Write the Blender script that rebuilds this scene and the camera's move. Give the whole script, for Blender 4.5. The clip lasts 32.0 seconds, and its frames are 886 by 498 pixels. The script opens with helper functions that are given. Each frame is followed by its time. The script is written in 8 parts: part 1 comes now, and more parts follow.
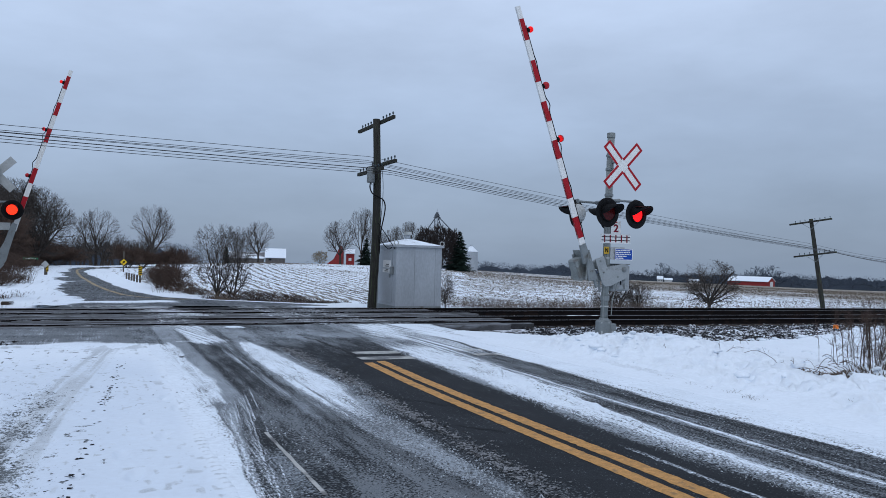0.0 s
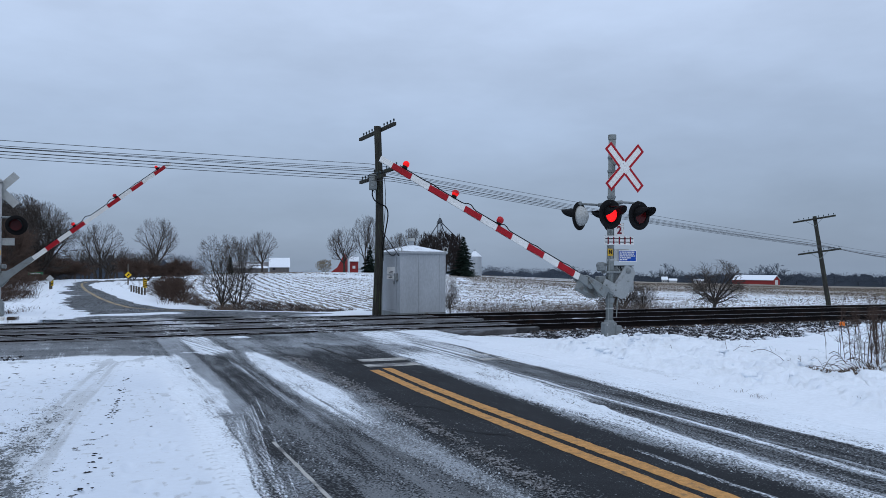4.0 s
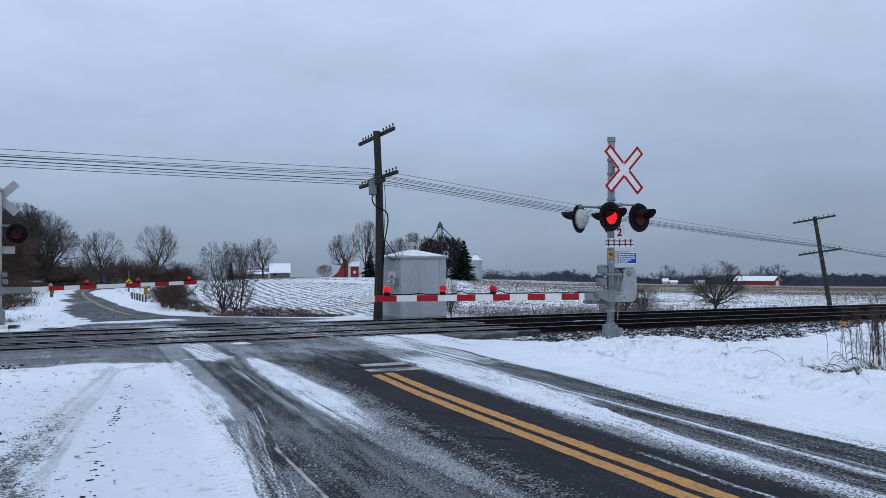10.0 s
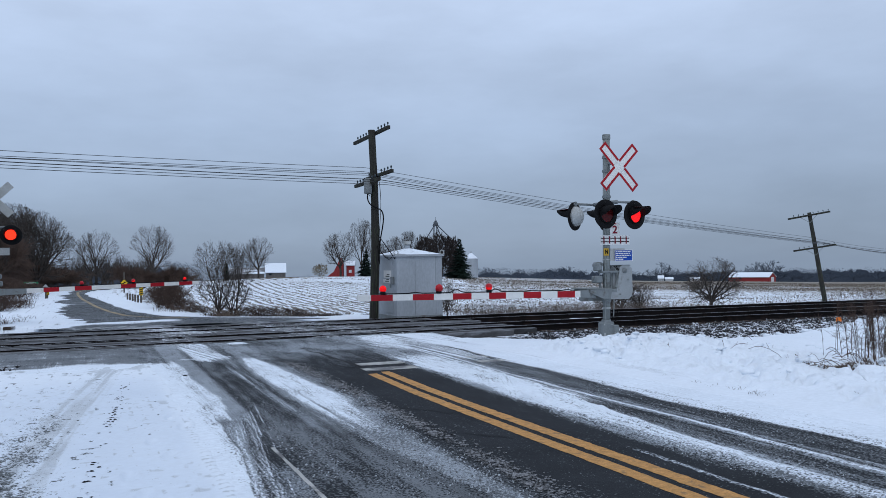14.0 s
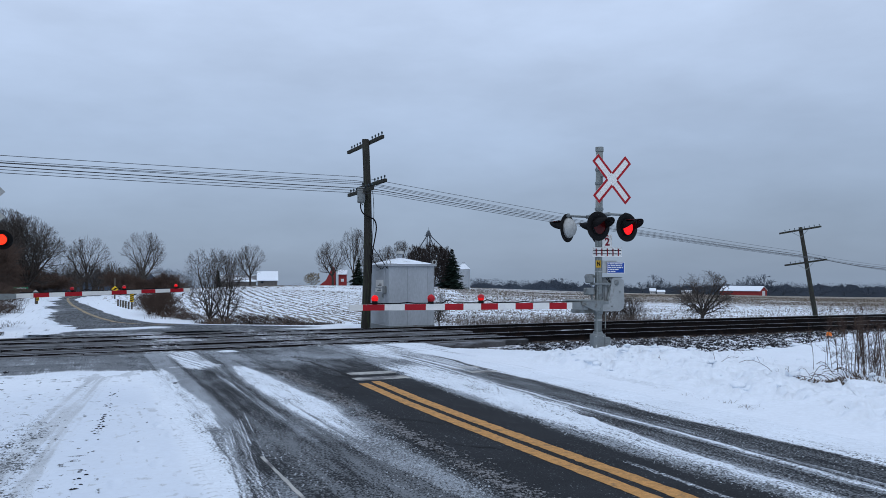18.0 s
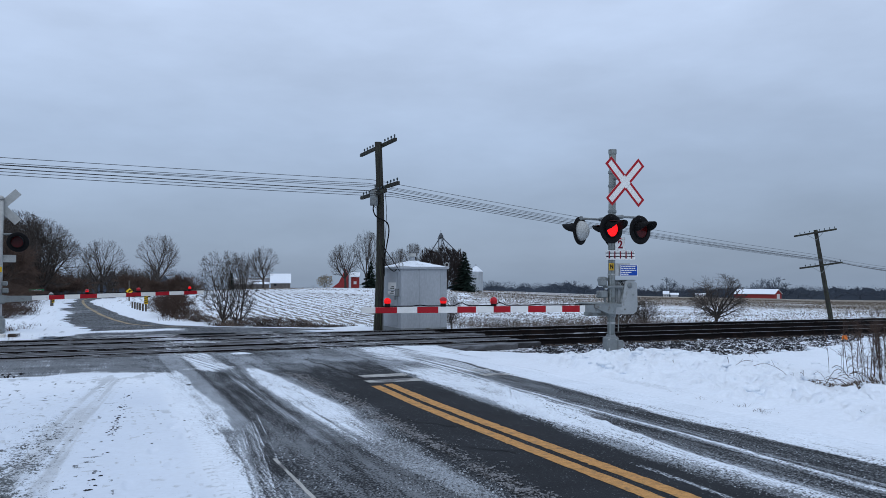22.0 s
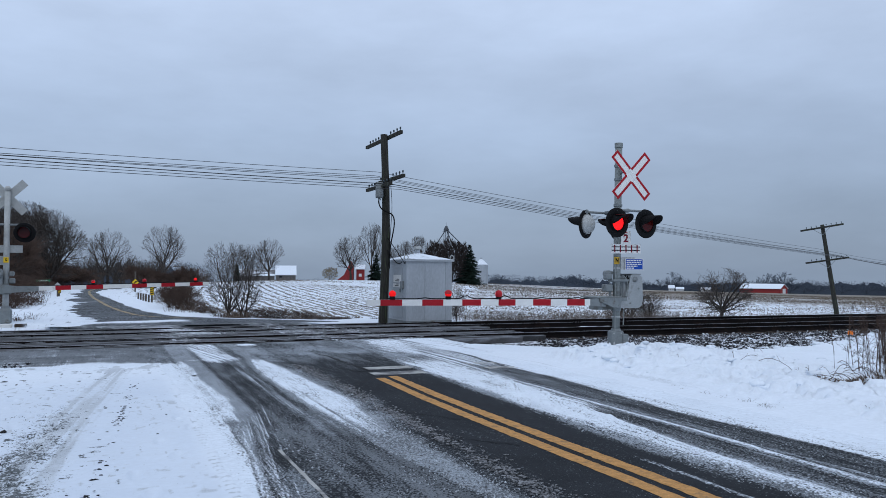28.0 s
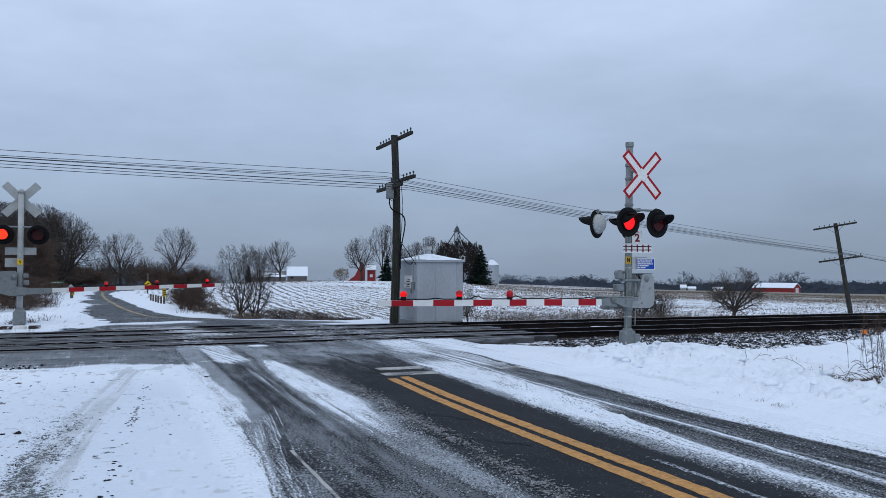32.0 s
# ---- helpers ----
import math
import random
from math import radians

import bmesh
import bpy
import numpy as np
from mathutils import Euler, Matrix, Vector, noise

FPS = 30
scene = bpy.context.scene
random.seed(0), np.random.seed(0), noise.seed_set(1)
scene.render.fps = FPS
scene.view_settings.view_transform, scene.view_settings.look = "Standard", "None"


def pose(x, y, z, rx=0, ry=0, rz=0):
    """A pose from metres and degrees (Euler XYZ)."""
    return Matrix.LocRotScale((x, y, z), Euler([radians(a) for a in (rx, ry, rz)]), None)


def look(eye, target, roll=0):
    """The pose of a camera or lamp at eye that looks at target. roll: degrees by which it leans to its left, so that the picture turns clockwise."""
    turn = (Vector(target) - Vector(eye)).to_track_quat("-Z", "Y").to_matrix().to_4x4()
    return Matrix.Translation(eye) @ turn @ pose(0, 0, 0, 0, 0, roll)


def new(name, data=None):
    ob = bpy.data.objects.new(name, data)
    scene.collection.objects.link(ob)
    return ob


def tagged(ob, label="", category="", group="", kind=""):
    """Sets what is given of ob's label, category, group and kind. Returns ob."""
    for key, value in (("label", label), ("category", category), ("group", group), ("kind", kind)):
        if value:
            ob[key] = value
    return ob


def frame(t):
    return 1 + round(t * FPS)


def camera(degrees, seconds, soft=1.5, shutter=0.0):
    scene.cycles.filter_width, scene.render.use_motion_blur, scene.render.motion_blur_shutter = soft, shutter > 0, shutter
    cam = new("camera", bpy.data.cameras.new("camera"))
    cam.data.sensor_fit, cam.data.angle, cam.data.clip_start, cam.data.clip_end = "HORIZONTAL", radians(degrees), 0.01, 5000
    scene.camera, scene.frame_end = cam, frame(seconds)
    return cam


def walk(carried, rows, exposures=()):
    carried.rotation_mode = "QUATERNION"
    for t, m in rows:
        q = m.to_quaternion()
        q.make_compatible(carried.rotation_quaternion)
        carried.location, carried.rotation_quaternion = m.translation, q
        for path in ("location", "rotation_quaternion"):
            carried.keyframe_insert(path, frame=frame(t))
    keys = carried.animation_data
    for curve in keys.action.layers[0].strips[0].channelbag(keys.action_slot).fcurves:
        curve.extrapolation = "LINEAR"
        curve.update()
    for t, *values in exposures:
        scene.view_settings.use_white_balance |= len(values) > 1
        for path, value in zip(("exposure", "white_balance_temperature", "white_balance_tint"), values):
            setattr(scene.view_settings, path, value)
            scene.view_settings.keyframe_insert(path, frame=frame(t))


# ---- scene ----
cam = camera(58.0, 32.0, soft=0.8)
EYE_HEIGHT = 1.6
# seconds, degrees to the right of the road's line, tilt up, lean
GAZE = [
    (0, 23.819, 0.661, 1.415), (0.5, 23.895, 0.812, 1.201), (1, 23.849, 0.899, 0.738), (1.5, 23.677, 0.932, 0.447),
    (2, 23.682, 1.173, 0.321), (2.5, 23.747, 1.147, 0.255), (3, 23.651, 1.049, 0.221), (3.5, 23.577, 1.044, 0.201),
    (5.5, 23.613, 1.151, -0.139), (6, 23.777, 1.196, -0.005), (6.5, 24.098, 1.211, -0.034), (7, 23.886, 1.349, -0.287),
    (7.5, 23.543, 1.408, -0.646), (8, 23.514, 1.624, -0.618), (8.5, 23.549, 1.840, -0.547), (9, 23.670, 1.770, -0.515),
    (9.5, 23.726, 1.649, -0.494), (10, 23.533, 1.350, -0.445), (10.5, 23.134, 1.214, -0.590), (11, 23.103, 1.430, -0.832),
    (11.5, 23.141, 1.517, -0.979), (12, 23.246, 1.508, -0.945), (12.5, 23.346, 1.387, -0.873), (13, 23.411, 1.301, -1.051),
    (13.5, 23.651, 1.308, -1.085), (14, 23.839, 1.239, -0.849), (14.5, 23.854, 1.235, -0.594), (16.5, 24.242, 1.550, -0.651),
    (17, 24.307, 1.696, -0.508), (17.5, 24.399, 1.840, -0.326), (18, 24.378, 1.959, -0.164), (18.5, 24.270, 1.997, -0.109),
    (19, 23.909, 1.964, -0.293), (19.5, 23.751, 1.916, -0.335), (20, 23.775, 1.908, -0.054), (20.5, 23.602, 1.989, 0.133),
    (21, 23.365, 1.984, 0.132), (21.5, 23.245, 1.981, -0.053), (22, 23.482, 2.149, -0.098), (22.5, 23.724, 2.132, -0.062),
    (23, 23.793, 2.035, -0.039), (23.5, 23.779, 1.918, 0.005), (24, 23.687, 1.856, 0.017), (24.5, 23.665, 1.751, -0.035),
    (25, 23.742, 1.650, -0.200), (25.5, 23.684, 1.549, -0.231), (27.5, 23.175, 1.421, 0.069), (28, 23.104, 1.634, 0.228),
    (28.5, 23.000, 1.726, 0.090), (29, 22.897, 1.834, -0.198), (29.5, 22.908, 1.911, -0.356), (30, 22.774, 1.996, -0.305),
    (30.5, 22.776, 1.887, -0.055), (31, 22.725, 1.749, 0.051), (31.5, 22.457, 1.686, 0.167), (32, 22.332, 1.660, 0.000),
]


def aim(yaw, pitch, roll):
    return pose(0, 0, EYE_HEIGHT, 90 + pitch, 0, -yaw) @ pose(0, 0, 0, 0, 0, roll)


walk(cam, [(t, aim(a, b, c)) for t, a, b, c in GAZE])

# ---- light ----
def make_world():
    w = bpy.data.worlds.new("overcast_sky")
    scene.world = w
    w.use_nodes = True
    nt = w.node_tree
    nt.nodes.clear()
    N = nt.nodes.new
    L = nt.links.new
    out = N("ShaderNodeOutputWorld")
    clouds = N("ShaderNodeBackground")
    tc = N("ShaderNodeTexCoord")
    sep = N("ShaderNodeSeparateXYZ")
    L(tc.outputs["Generated"], sep.inputs[0])
    ramp = N("ShaderNodeValToRGB")
    L(sep.outputs["Z"], ramp.inputs[0])
    el = ramp.color_ramp.elements
    el[0].position, el[0].color = 0.0, (0.250, 0.325, 0.445, 1)
    el[1].position, el[1].color = 1.0, (0.60, 0.70, 0.89, 1)
    for p, c in ((0.08, (0.315, 0.407, 0.555, 1)), (0.17, (0.415, 0.53, 0.725, 1)), (0.32, (0.55, 0.675, 0.90, 1))):
        e = ramp.color_ramp.elements.new(p)
        e.color = c
    mp = N("ShaderNodeMapping")
    mp.inputs["Scale"].default_value = (1.6, 1.6, 5.0)
    L(tc.outputs["Generated"], mp.inputs[0])
    nz = N("ShaderNodeTexNoise")
    nz.inputs["Scale"].default_value = 2.3
    nz.inputs["Detail"].default_value = 5
    nz.inputs["Roughness"].default_value = 0.56
    L(mp.outputs[0], nz.inputs[0])
    r2 = N("ShaderNodeMapRange")
    r2.inputs["From Min"].default_value, r2.inputs["From Max"].default_value = 0.3, 0.7
    r2.inputs["To Min"].default_value, r2.inputs["To Max"].default_value = 0.90, 1.085
    L(nz.outputs[0], r2.inputs[0])
    mul = N("ShaderNodeMix")
    mul.data_type, mul.blend_type = "RGBA", "MULTIPLY"
    mul.inputs[0].default_value = 1.0
    L(ramp.outputs[0], mul.inputs[6])
    side = N("ShaderNodeMapRange")
    side.inputs["From Min"].default_value, side.inputs["From Max"].default_value = -0.1, 0.75
    side.inputs["To Min"].default_value, side.inputs["To Max"].default_value = 1.07, 0.985
    L(sep.outputs["X"], side.inputs[0])
    both = N("ShaderNodeMath")
    both.operation = "MULTIPLY"
    L(r2.outputs[0], both.inputs[0])
    L(side.outputs[0], both.inputs[1])
    L(both.outputs[0], mul.inputs[7])
    L(mul.outputs[2], clouds.inputs[0])
    clouds.inputs[1].default_value = 1.0
    sky = N("ShaderNodeTexSky")
    sky.sky_type, sky.sun_disc = "NISHITA", False
    sky.sun_elevation, sky.sun_rotation = radians(38), radians(200)
    blue = N("ShaderNodeBackground")
    blue.inputs[1].default_value = 0.06
    L(sky.outputs[0], blue.inputs[0])
    mix = N("ShaderNodeMixShader")
    mix.inputs[0].default_value = 0.93
    L(blue.outputs[0], mix.inputs[1])
    L(clouds.outputs[0], mix.inputs[2])
    L(mix.outputs[0], out.inputs[0])


make_world()
sun = bpy.data.lights.new("sun", "SUN")
sun.energy, sun.angle, sun.color = 0.62, radians(50), (0.99, 0.985, 0.97)
sun_ob = new("sun", sun)
sun_ob.matrix_world = look((-8, -20, 30), (0, 0, 0))
scene.view_settings.exposure = 0.0


# ---- materials ----
def mat(name, color, rough=0.6, metal=0.0, vary=0.25, scale=6.0, bump=0.2, fine=60.0, second=None, amount=0.0, emit=None, power=0.0, stretch=(1, 1, 1), tone=0.0):
    """A surface with two scales of variation, fine relief and, with second, patches of a second colour."""
    m = bpy.data.materials.new(name)
    m.use_nodes = True
    nt = m.node_tree
    N, L = nt.nodes.new, nt.links.new
    b = nt.nodes["Principled BSDF"]
    b.inputs["Roughness"].default_value = rough
    b.inputs["Metallic"].default_value = metal
    b.inputs["Specular IOR Level"].default_value = 0.12 if rough > 0.7 else 0.22
    tc = N("ShaderNodeTexCoord")
    mp = N("ShaderNodeMapping")
    mp.inputs["Scale"].default_value = stretch
    L(tc.outputs["Object"], mp.inputs[0])
    n1 = N("ShaderNodeTexNoise")
    n1.inputs["Scale"].default_value = scale
    n1.inputs["Detail"].default_value = 6
    L(mp.outputs[0], n1.inputs[0])
    n2 = N("ShaderNodeTexNoise")
    n2.inputs["Scale"].default_value = fine
    n2.inputs["Detail"].default_value = 3
    L(mp.outputs[0], n2.inputs[0])
    add = N("ShaderNodeMath")
    add.operation = "ADD"
    L(n1.outputs[0], add.inputs[0])
    L(n2.outputs[0], add.inputs[1])
    mr = N("ShaderNodeMapRange")
    mr.inputs["From Min"].default_value, mr.inputs["From Max"].default_value = 0.7, 1.3
    mr.inputs["To Min"].default_value, mr.inputs["To Max"].default_value = 1 - vary, 1 + vary
    L(add.outputs[0], mr.inputs[0])
    mul = N("ShaderNodeMix")
    mul.data_type, mul.blend_type = "RGBA", "MULTIPLY"
    mul.inputs[0].default_value = 1.0
    mul.inputs[6].default_value = (*color, 1)
    L(mr.outputs[0], mul.inputs[7])
    last = mul.outputs[2]
    if tone:
        oi = N("ShaderNodeObjectInfo")
        m3 = N("ShaderNodeMapRange")
        m3.inputs["To Min"].default_value, m3.inputs["To Max"].default_value = 1 - tone, 1 + tone
        L(oi.outputs["Random"], m3.inputs[0])
        k = N("ShaderNodeMix")
        k.data_type, k.blend_type = "RGBA", "MULTIPLY"
        k.inputs[0].default_value = 1.0
        L(last, k.inputs[6])
        L(m3.outputs[0], k.inputs[7])
        last = k.outputs[2]
    if second:
        n3 = N("ShaderNodeTexNoise")
        n3.inputs["Scale"].default_value = scale * 0.6
        n3.inputs["Detail"].default_value = 8
        n3.inputs["Roughness"].default_value = 0.65
        L(mp.outputs[0], n3.inputs[0])
        m2 = N("ShaderNodeMapRange")
        edge = 0.72 - 0.44 * amount
        m2.inputs["From Min"].default_value, m2.inputs["From Max"].default_value = edge - 0.04, edge + 0.04
        L(n3.outputs[0], m2.inputs[0])
        mx = N("ShaderNodeMix")
        mx.data_type = "RGBA"
        L(m2.outputs[0], mx.inputs[0])
        L(last, mx.inputs[6])
        mx.inputs[7].default_value = (*second, 1)
        last = mx.outputs[2]
    L(last, b.inputs["Base Color"])
    if bump:
        bp = N("ShaderNodeBump")
        bp.inputs["Strength"].default_value = bump
        bp.inputs["Distance"].default_value = 0.01
        L(add.outputs[0], bp.inputs["Height"])
        L(bp.outputs[0], b.inputs["Normal"])
    if emit:
        b.inputs["Emission Color"].default_value = (*emit, 1)
        glow = N("ShaderNodeMapRange")
        glow.inputs["From Min"].default_value, glow.inputs["From Max"].default_value = 0.32, 0.68
        glow.inputs["To Min"].default_value, glow.inputs["To Max"].default_value = 0.5 * power, 1.5 * power
        L(n2.outputs[0], glow.inputs[0])
        L(glow.outputs[0], b.inputs["Emission Strength"])
        b.inputs["Specular IOR Level"].default_value = 0.03
    return m


SNOW = (0.765, 0.822, 0.885)
M_GALV = mat("galvanised_steel", (0.40, 0.415, 0.41), 0.55, 0.0, 0.16, 5, 0.1, 40, (0.33, 0.34, 0.33), 0.35)
M_GALVDARK = mat("weathered_mast_steel", (0.22, 0.24, 0.235), 0.55, 0.0, 0.2, 5, 0.1, 40, (0.14, 0.14, 0.13), 0.3)
M_GREYPAINT = mat("grey_paint", (0.195, 0.215, 0.22), 0.5, 0.0, 0.15, 6, 0.12, 50, (0.12, 0.115, 0.10), 0.25)
M_CONCRETE = mat("concrete", (0.33, 0.32, 0.30), 0.9, 0, 0.2, 5, 0.3, 60)
M_WHITE = mat("white_sheeting", (0.72, 0.72, 0.70), 0.45, 0, 0.08, 5, 0.03, 50, (0.55, 0.54, 0.51), 0.15)
M_RED = mat("red_sheeting", (0.345, 0.008, 0.016), 0.55, 0, 0.15, 6, 0.03, 40)
M_MAROON = mat("dark_red_sign_print", (0.17, 0.008, 0.02), 0.55, 0, 0.15, 6, 0.03, 40)
M_BLACK = mat("black_paint", (0.008, 0.008, 0.009), 0.72, 0, 0.2, 8, 0.08)
M_LENS = mat("unlit_lens_cover", (0.075, 0.005, 0.006), 0.25, 0, 0.1, 30, 0.1)
M_GLOW = mat("lit_red_lens", (0.5, 0.02, 0.01), 0.3, 0, 0.05, 20, 0, 60, emit=(1.0, 0.010, 0.016), power=1.5)
M_ARMGLOW = mat("lit_arm_lens", (0.45, 0.012, 0.012), 0.25, 0, 0.05, 20, 0, 60, emit=(1.0, 0.012, 0.016), power=0.6)
M_GLOW_WARM = mat("lit_orange_red_lens", (0.5, 0.03, 0.01), 0.3, 0, 0.05, 20, 0, 60, emit=(1.0, 0.034, 0.014), power=1.8)
M_ARMLENS = mat("red_arm_lens", (0.42, 0.012, 0.02), 0.3, 0, 0.1, 30, 0.1)
M_BLUE = mat("blue_sign", (0.008, 0.06, 0.33), 0.4, 0, 0.08, 5, 0)
M_AMBER = mat("weathered_amber_tag", (0.50, 0.30, 0.03), 0.5, 0, 0.2, 12, 0)
M_MACHINE = mat("pale_machine_paint", (0.30, 0.32, 0.325), 0.5, 0.0, 0.12, 4, 0.1, 50, (0.22, 0.225, 0.22), 0.22)
M_YELLOW = mat("yellow_sign", (0.75, 0.48, 0.02), 0.45, 0, 0.1, 5, 0)
M_GREEN = mat("green_sign", (0.01, 0.22, 0.10), 0.45, 0, 0.1, 5, 0)
M_ORANGE = mat("orange_marker", (0.85, 0.22, 0.03), 0.5, 0, 0.1, 9, 0)
M_SHED = mat("bungalow_steel", (0.42, 0.45, 0.48), 0.45, 0.35, 0.12, 1.8, 0.06, 30, (0.36, 0.385, 0.41), 0.14, stretch=(1, 1, 0.35))
M_SNOWCAP = mat("snow_cover", SNOW, 0.85, 0, 0.05, 3, 0.35, 30)
M_POLE = mat("creosoted_wood", (0.036, 0.035, 0.031), 0.85, 0, 0.45, 5, 0.6, 40, (0.06, 0.075, 0.045), 0.3, stretch=(6, 6, 0.5))
M_GLASS = mat("insulator_glass", (0.05, 0.07, 0.08), 0.2, 0, 0.2, 20, 0)
M_WIRE = mat("wire", (0.03, 0.032, 0.036), 0.5, 0.4, 0.1, 8, 0)
M_RAIL = mat("rail_steel", (0.010, 0.008, 0.008), 0.9, 0.0, 0.35, 4, 0.2, 60, (0.020, 0.013, 0.011), 0.30)
M_RAILTOP = mat("worn_rail_head", (0.30, 0.31, 0.33), 0.3, 0.9, 0.1, 3, 0)
M_TIE = mat("sleeper_wood", (0.055, 0.042, 0.034), 0.9, 0, 0.4, 6, 0.5, 50, SNOW, 0.22)
M_PLANK = mat("crossing_plank", (0.074, 0.074, 0.077), 0.85, 0, 0.5, 2.2, 0.5, 40, (0.21, 0.225, 0.245), 0.36, stretch=(0.5, 3, 3), tone=0.45)
M_BALLAST = mat("ballast_stone", (0.026, 0.026, 0.028), 0.9, 0, 0.8, 9, 0.4, 40, (0.66, 0.69, 0.74), 0.36)
M_BALLASTBED = mat("ballast_with_snow", (0.05, 0.048, 0.048), 0.9, 0, 0.6, 9, 0.5, 40, (0.70, 0.73, 0.78), 0.52)
M_BARK = mat("winter_bark", (0.062, 0.053, 0.047), 0.9, 0, 0.35, 3, 0.4, 30)
M_TWIG = mat("bare_twigs", (0.070, 0.060, 0.054), 0.9, 0, 0.3, 2, 0.0, 30)
M_BRUSH = mat("brown_brush", (0.085, 0.058, 0.046), 0.9, 0, 0.35, 2, 0.0, 30)
M_STRAW = mat("dry_grass", (0.125, 0.094, 0.073), 0.9, 0, 0.4, 3, 0.0, 30)
M_WILLOW = mat("yellow_willow_twigs", (0.27, 0.23, 0.165), 0.9, 0, 0.3, 3, 0.0, 30)
M_DARKTWIG = mat("dark_dense_twigs", (0.052, 0.043, 0.041), 0.9, 0, 0.3, 2, 0.0, 30)
M_NEEDLE = mat("spruce_needles", (0.014, 0.026, 0.020), 0.9, 0, 0.4, 3, 0.0, 30)
# distance haze is painted into this base colour as a blue tint
M_HAZEWOOD = mat("haze_tinted_wood", (0.064, 0.080, 0.106), 0.95, 0, 0.2, 0.05, 0.0, 3)
M_BARNRED = mat("red_barn_boards", (0.30, 0.045, 0.045), 0.8, 0, 0.2, 2, 0.1, 20, stretch=(4, 4, 0.4))
M_BARNGREY = mat("weathered_barn_boards", (0.14, 0.13, 0.125), 0.85, 0, 0.3, 2, 0.1, 20, stretch=(4, 4, 0.4))
M_STEELBIN = mat("corrugated_bin_steel", (0.42, 0.45, 0.48), 0.45, 0.4, 0.1, 2, 0.1, 20)
M_ELEVATOR = mat("dull_elevator_steel", (0.085, 0.095, 0.108), 0.7, 0, 0.2, 1, 0.05, 10)
M_DARKGLASS = mat("dark_window", (0.02, 0.025, 0.03), 0.15, 0, 0.1, 5, 0)
M_SHEDROOF = mat("grey_roof_with_snow", (0.17, 0.17, 0.18), 0.8, 0, 0.2, 1, 0.1, 20, SNOW, 0.42, stretch=(0.3, 1.5, 1))
M_POST = mat("weathered_post_wood", (0.10, 0.088, 0.076), 0.9, 0, 0.3, 5, 0.4, 40, stretch=(4, 4, 0.6))
M_STONE = mat("dark_grit", (0.024, 0.024, 0.026), 0.95, 0, 0.4, 20, 0.3)
M_WHITEPAINT = mat("white_siding", (0.72, 0.73, 0.74), 0.7, 0, 0.08, 2, 0.05, 20)


# ---- building blocks ----
def rootless(name, x, y, z, rz=0.0):
    e = new(name)
    e.empty_display_size = 0.2
    e.matrix_world = pose(x, y, z, 0, 0, rz)
    return e


def mesh_of(name, bm, material, smooth=False):
    me = bpy.data.meshes.new(name)
    bm.to_mesh(me)
    bm.free()
    if smooth:
        for p in me.polygons:
            p.use_smooth = True
    me.materials.append(material)
    return me


def part(name, bm, material, parent, label="", smooth=False, m=None):
    ob = new(name, mesh_of(name, bm, material, smooth))
    if parent:
        ob.parent = parent
    if m is not None:
        ob.matrix_basis = m
    if label:
        ob["label"] = label
    return ob


def box(bm, x0, x1, y0, y1, z0, z1, bevel=0.0, m=None):
    r = bmesh.ops.create_cube(bm, size=1.0)
    vs = r["verts"]
    bmesh.ops.scale(bm, vec=(x1 - x0, y1 - y0, z1 - z0), verts=vs)
    bmesh.ops.translate(bm, vec=((x0 + x1) / 2, (y0 + y1) / 2, (z0 + z1) / 2), verts=vs)
    if bevel:
        es = list({e for v in vs for e in v.link_edges})
        r2 = bmesh.ops.bevel(bm, geom=es, offset=bevel, segments=1, affect="EDGES", profile=0.5)
        vs = list({v for f in r2["faces"] for v in f.verts} | {v for v in vs if v.is_valid})
    if m is not None:
        bmesh.ops.transform(bm, matrix=m, verts=vs)
    return bm


def slab(x0, x1, y0, y1, z0, z1, bevel=0.0, m=None):
    return box(bmesh.new(), x0, x1, y0, y1, z0, z1, bevel, m)


def tube(bm, p0, p1, r0, r1=None, n=10, caps=True):
    p0, p1 = Vector(p0), Vector(p1)
    r1 = r0 if r1 is None else r1
    d = p1 - p0
    q = d.to_track_quat("Z", "Y").to_matrix().to_4x4()
    r = bmesh.ops.create_cone(bm, cap_ends=caps, segments=n, radius1=r0, radius2=r1, depth=d.length)
    bmesh.ops.transform(bm, matrix=Matrix.Translation((p0 + p1) / 2) @ q, verts=r["verts"])
    return bm


def rod(p0, p1, r0, r1=None, n=10):
    return tube(bmesh.new(), p0, p1, r0, r1, n)


def strand(points, radius, n=4):
    """One bmesh tube along a row of points."""
    bm = bmesh.new()
    rings = []
    for i, p in enumerate(points):
        p = Vector(p)
        a = Vector(points[max(i - 1, 0)])
        b = Vector(points[min(i + 1, len(points) - 1)])
        q = (b - a).to_track_quat("Z", "Y")
        rings.append([bm.verts.new(p + q @ Vector((radius * math.cos(2 * math.pi * k / n), radius * math.sin(2 * math.pi * k / n), 0))) for k in range(n)])
    for r0, r1 in zip(rings, rings[1:]):
        for k in range(n):
            bm.faces.new((r0[k], r0[(k + 1) % n], r1[(k + 1) % n], r1[k]))
    return bm


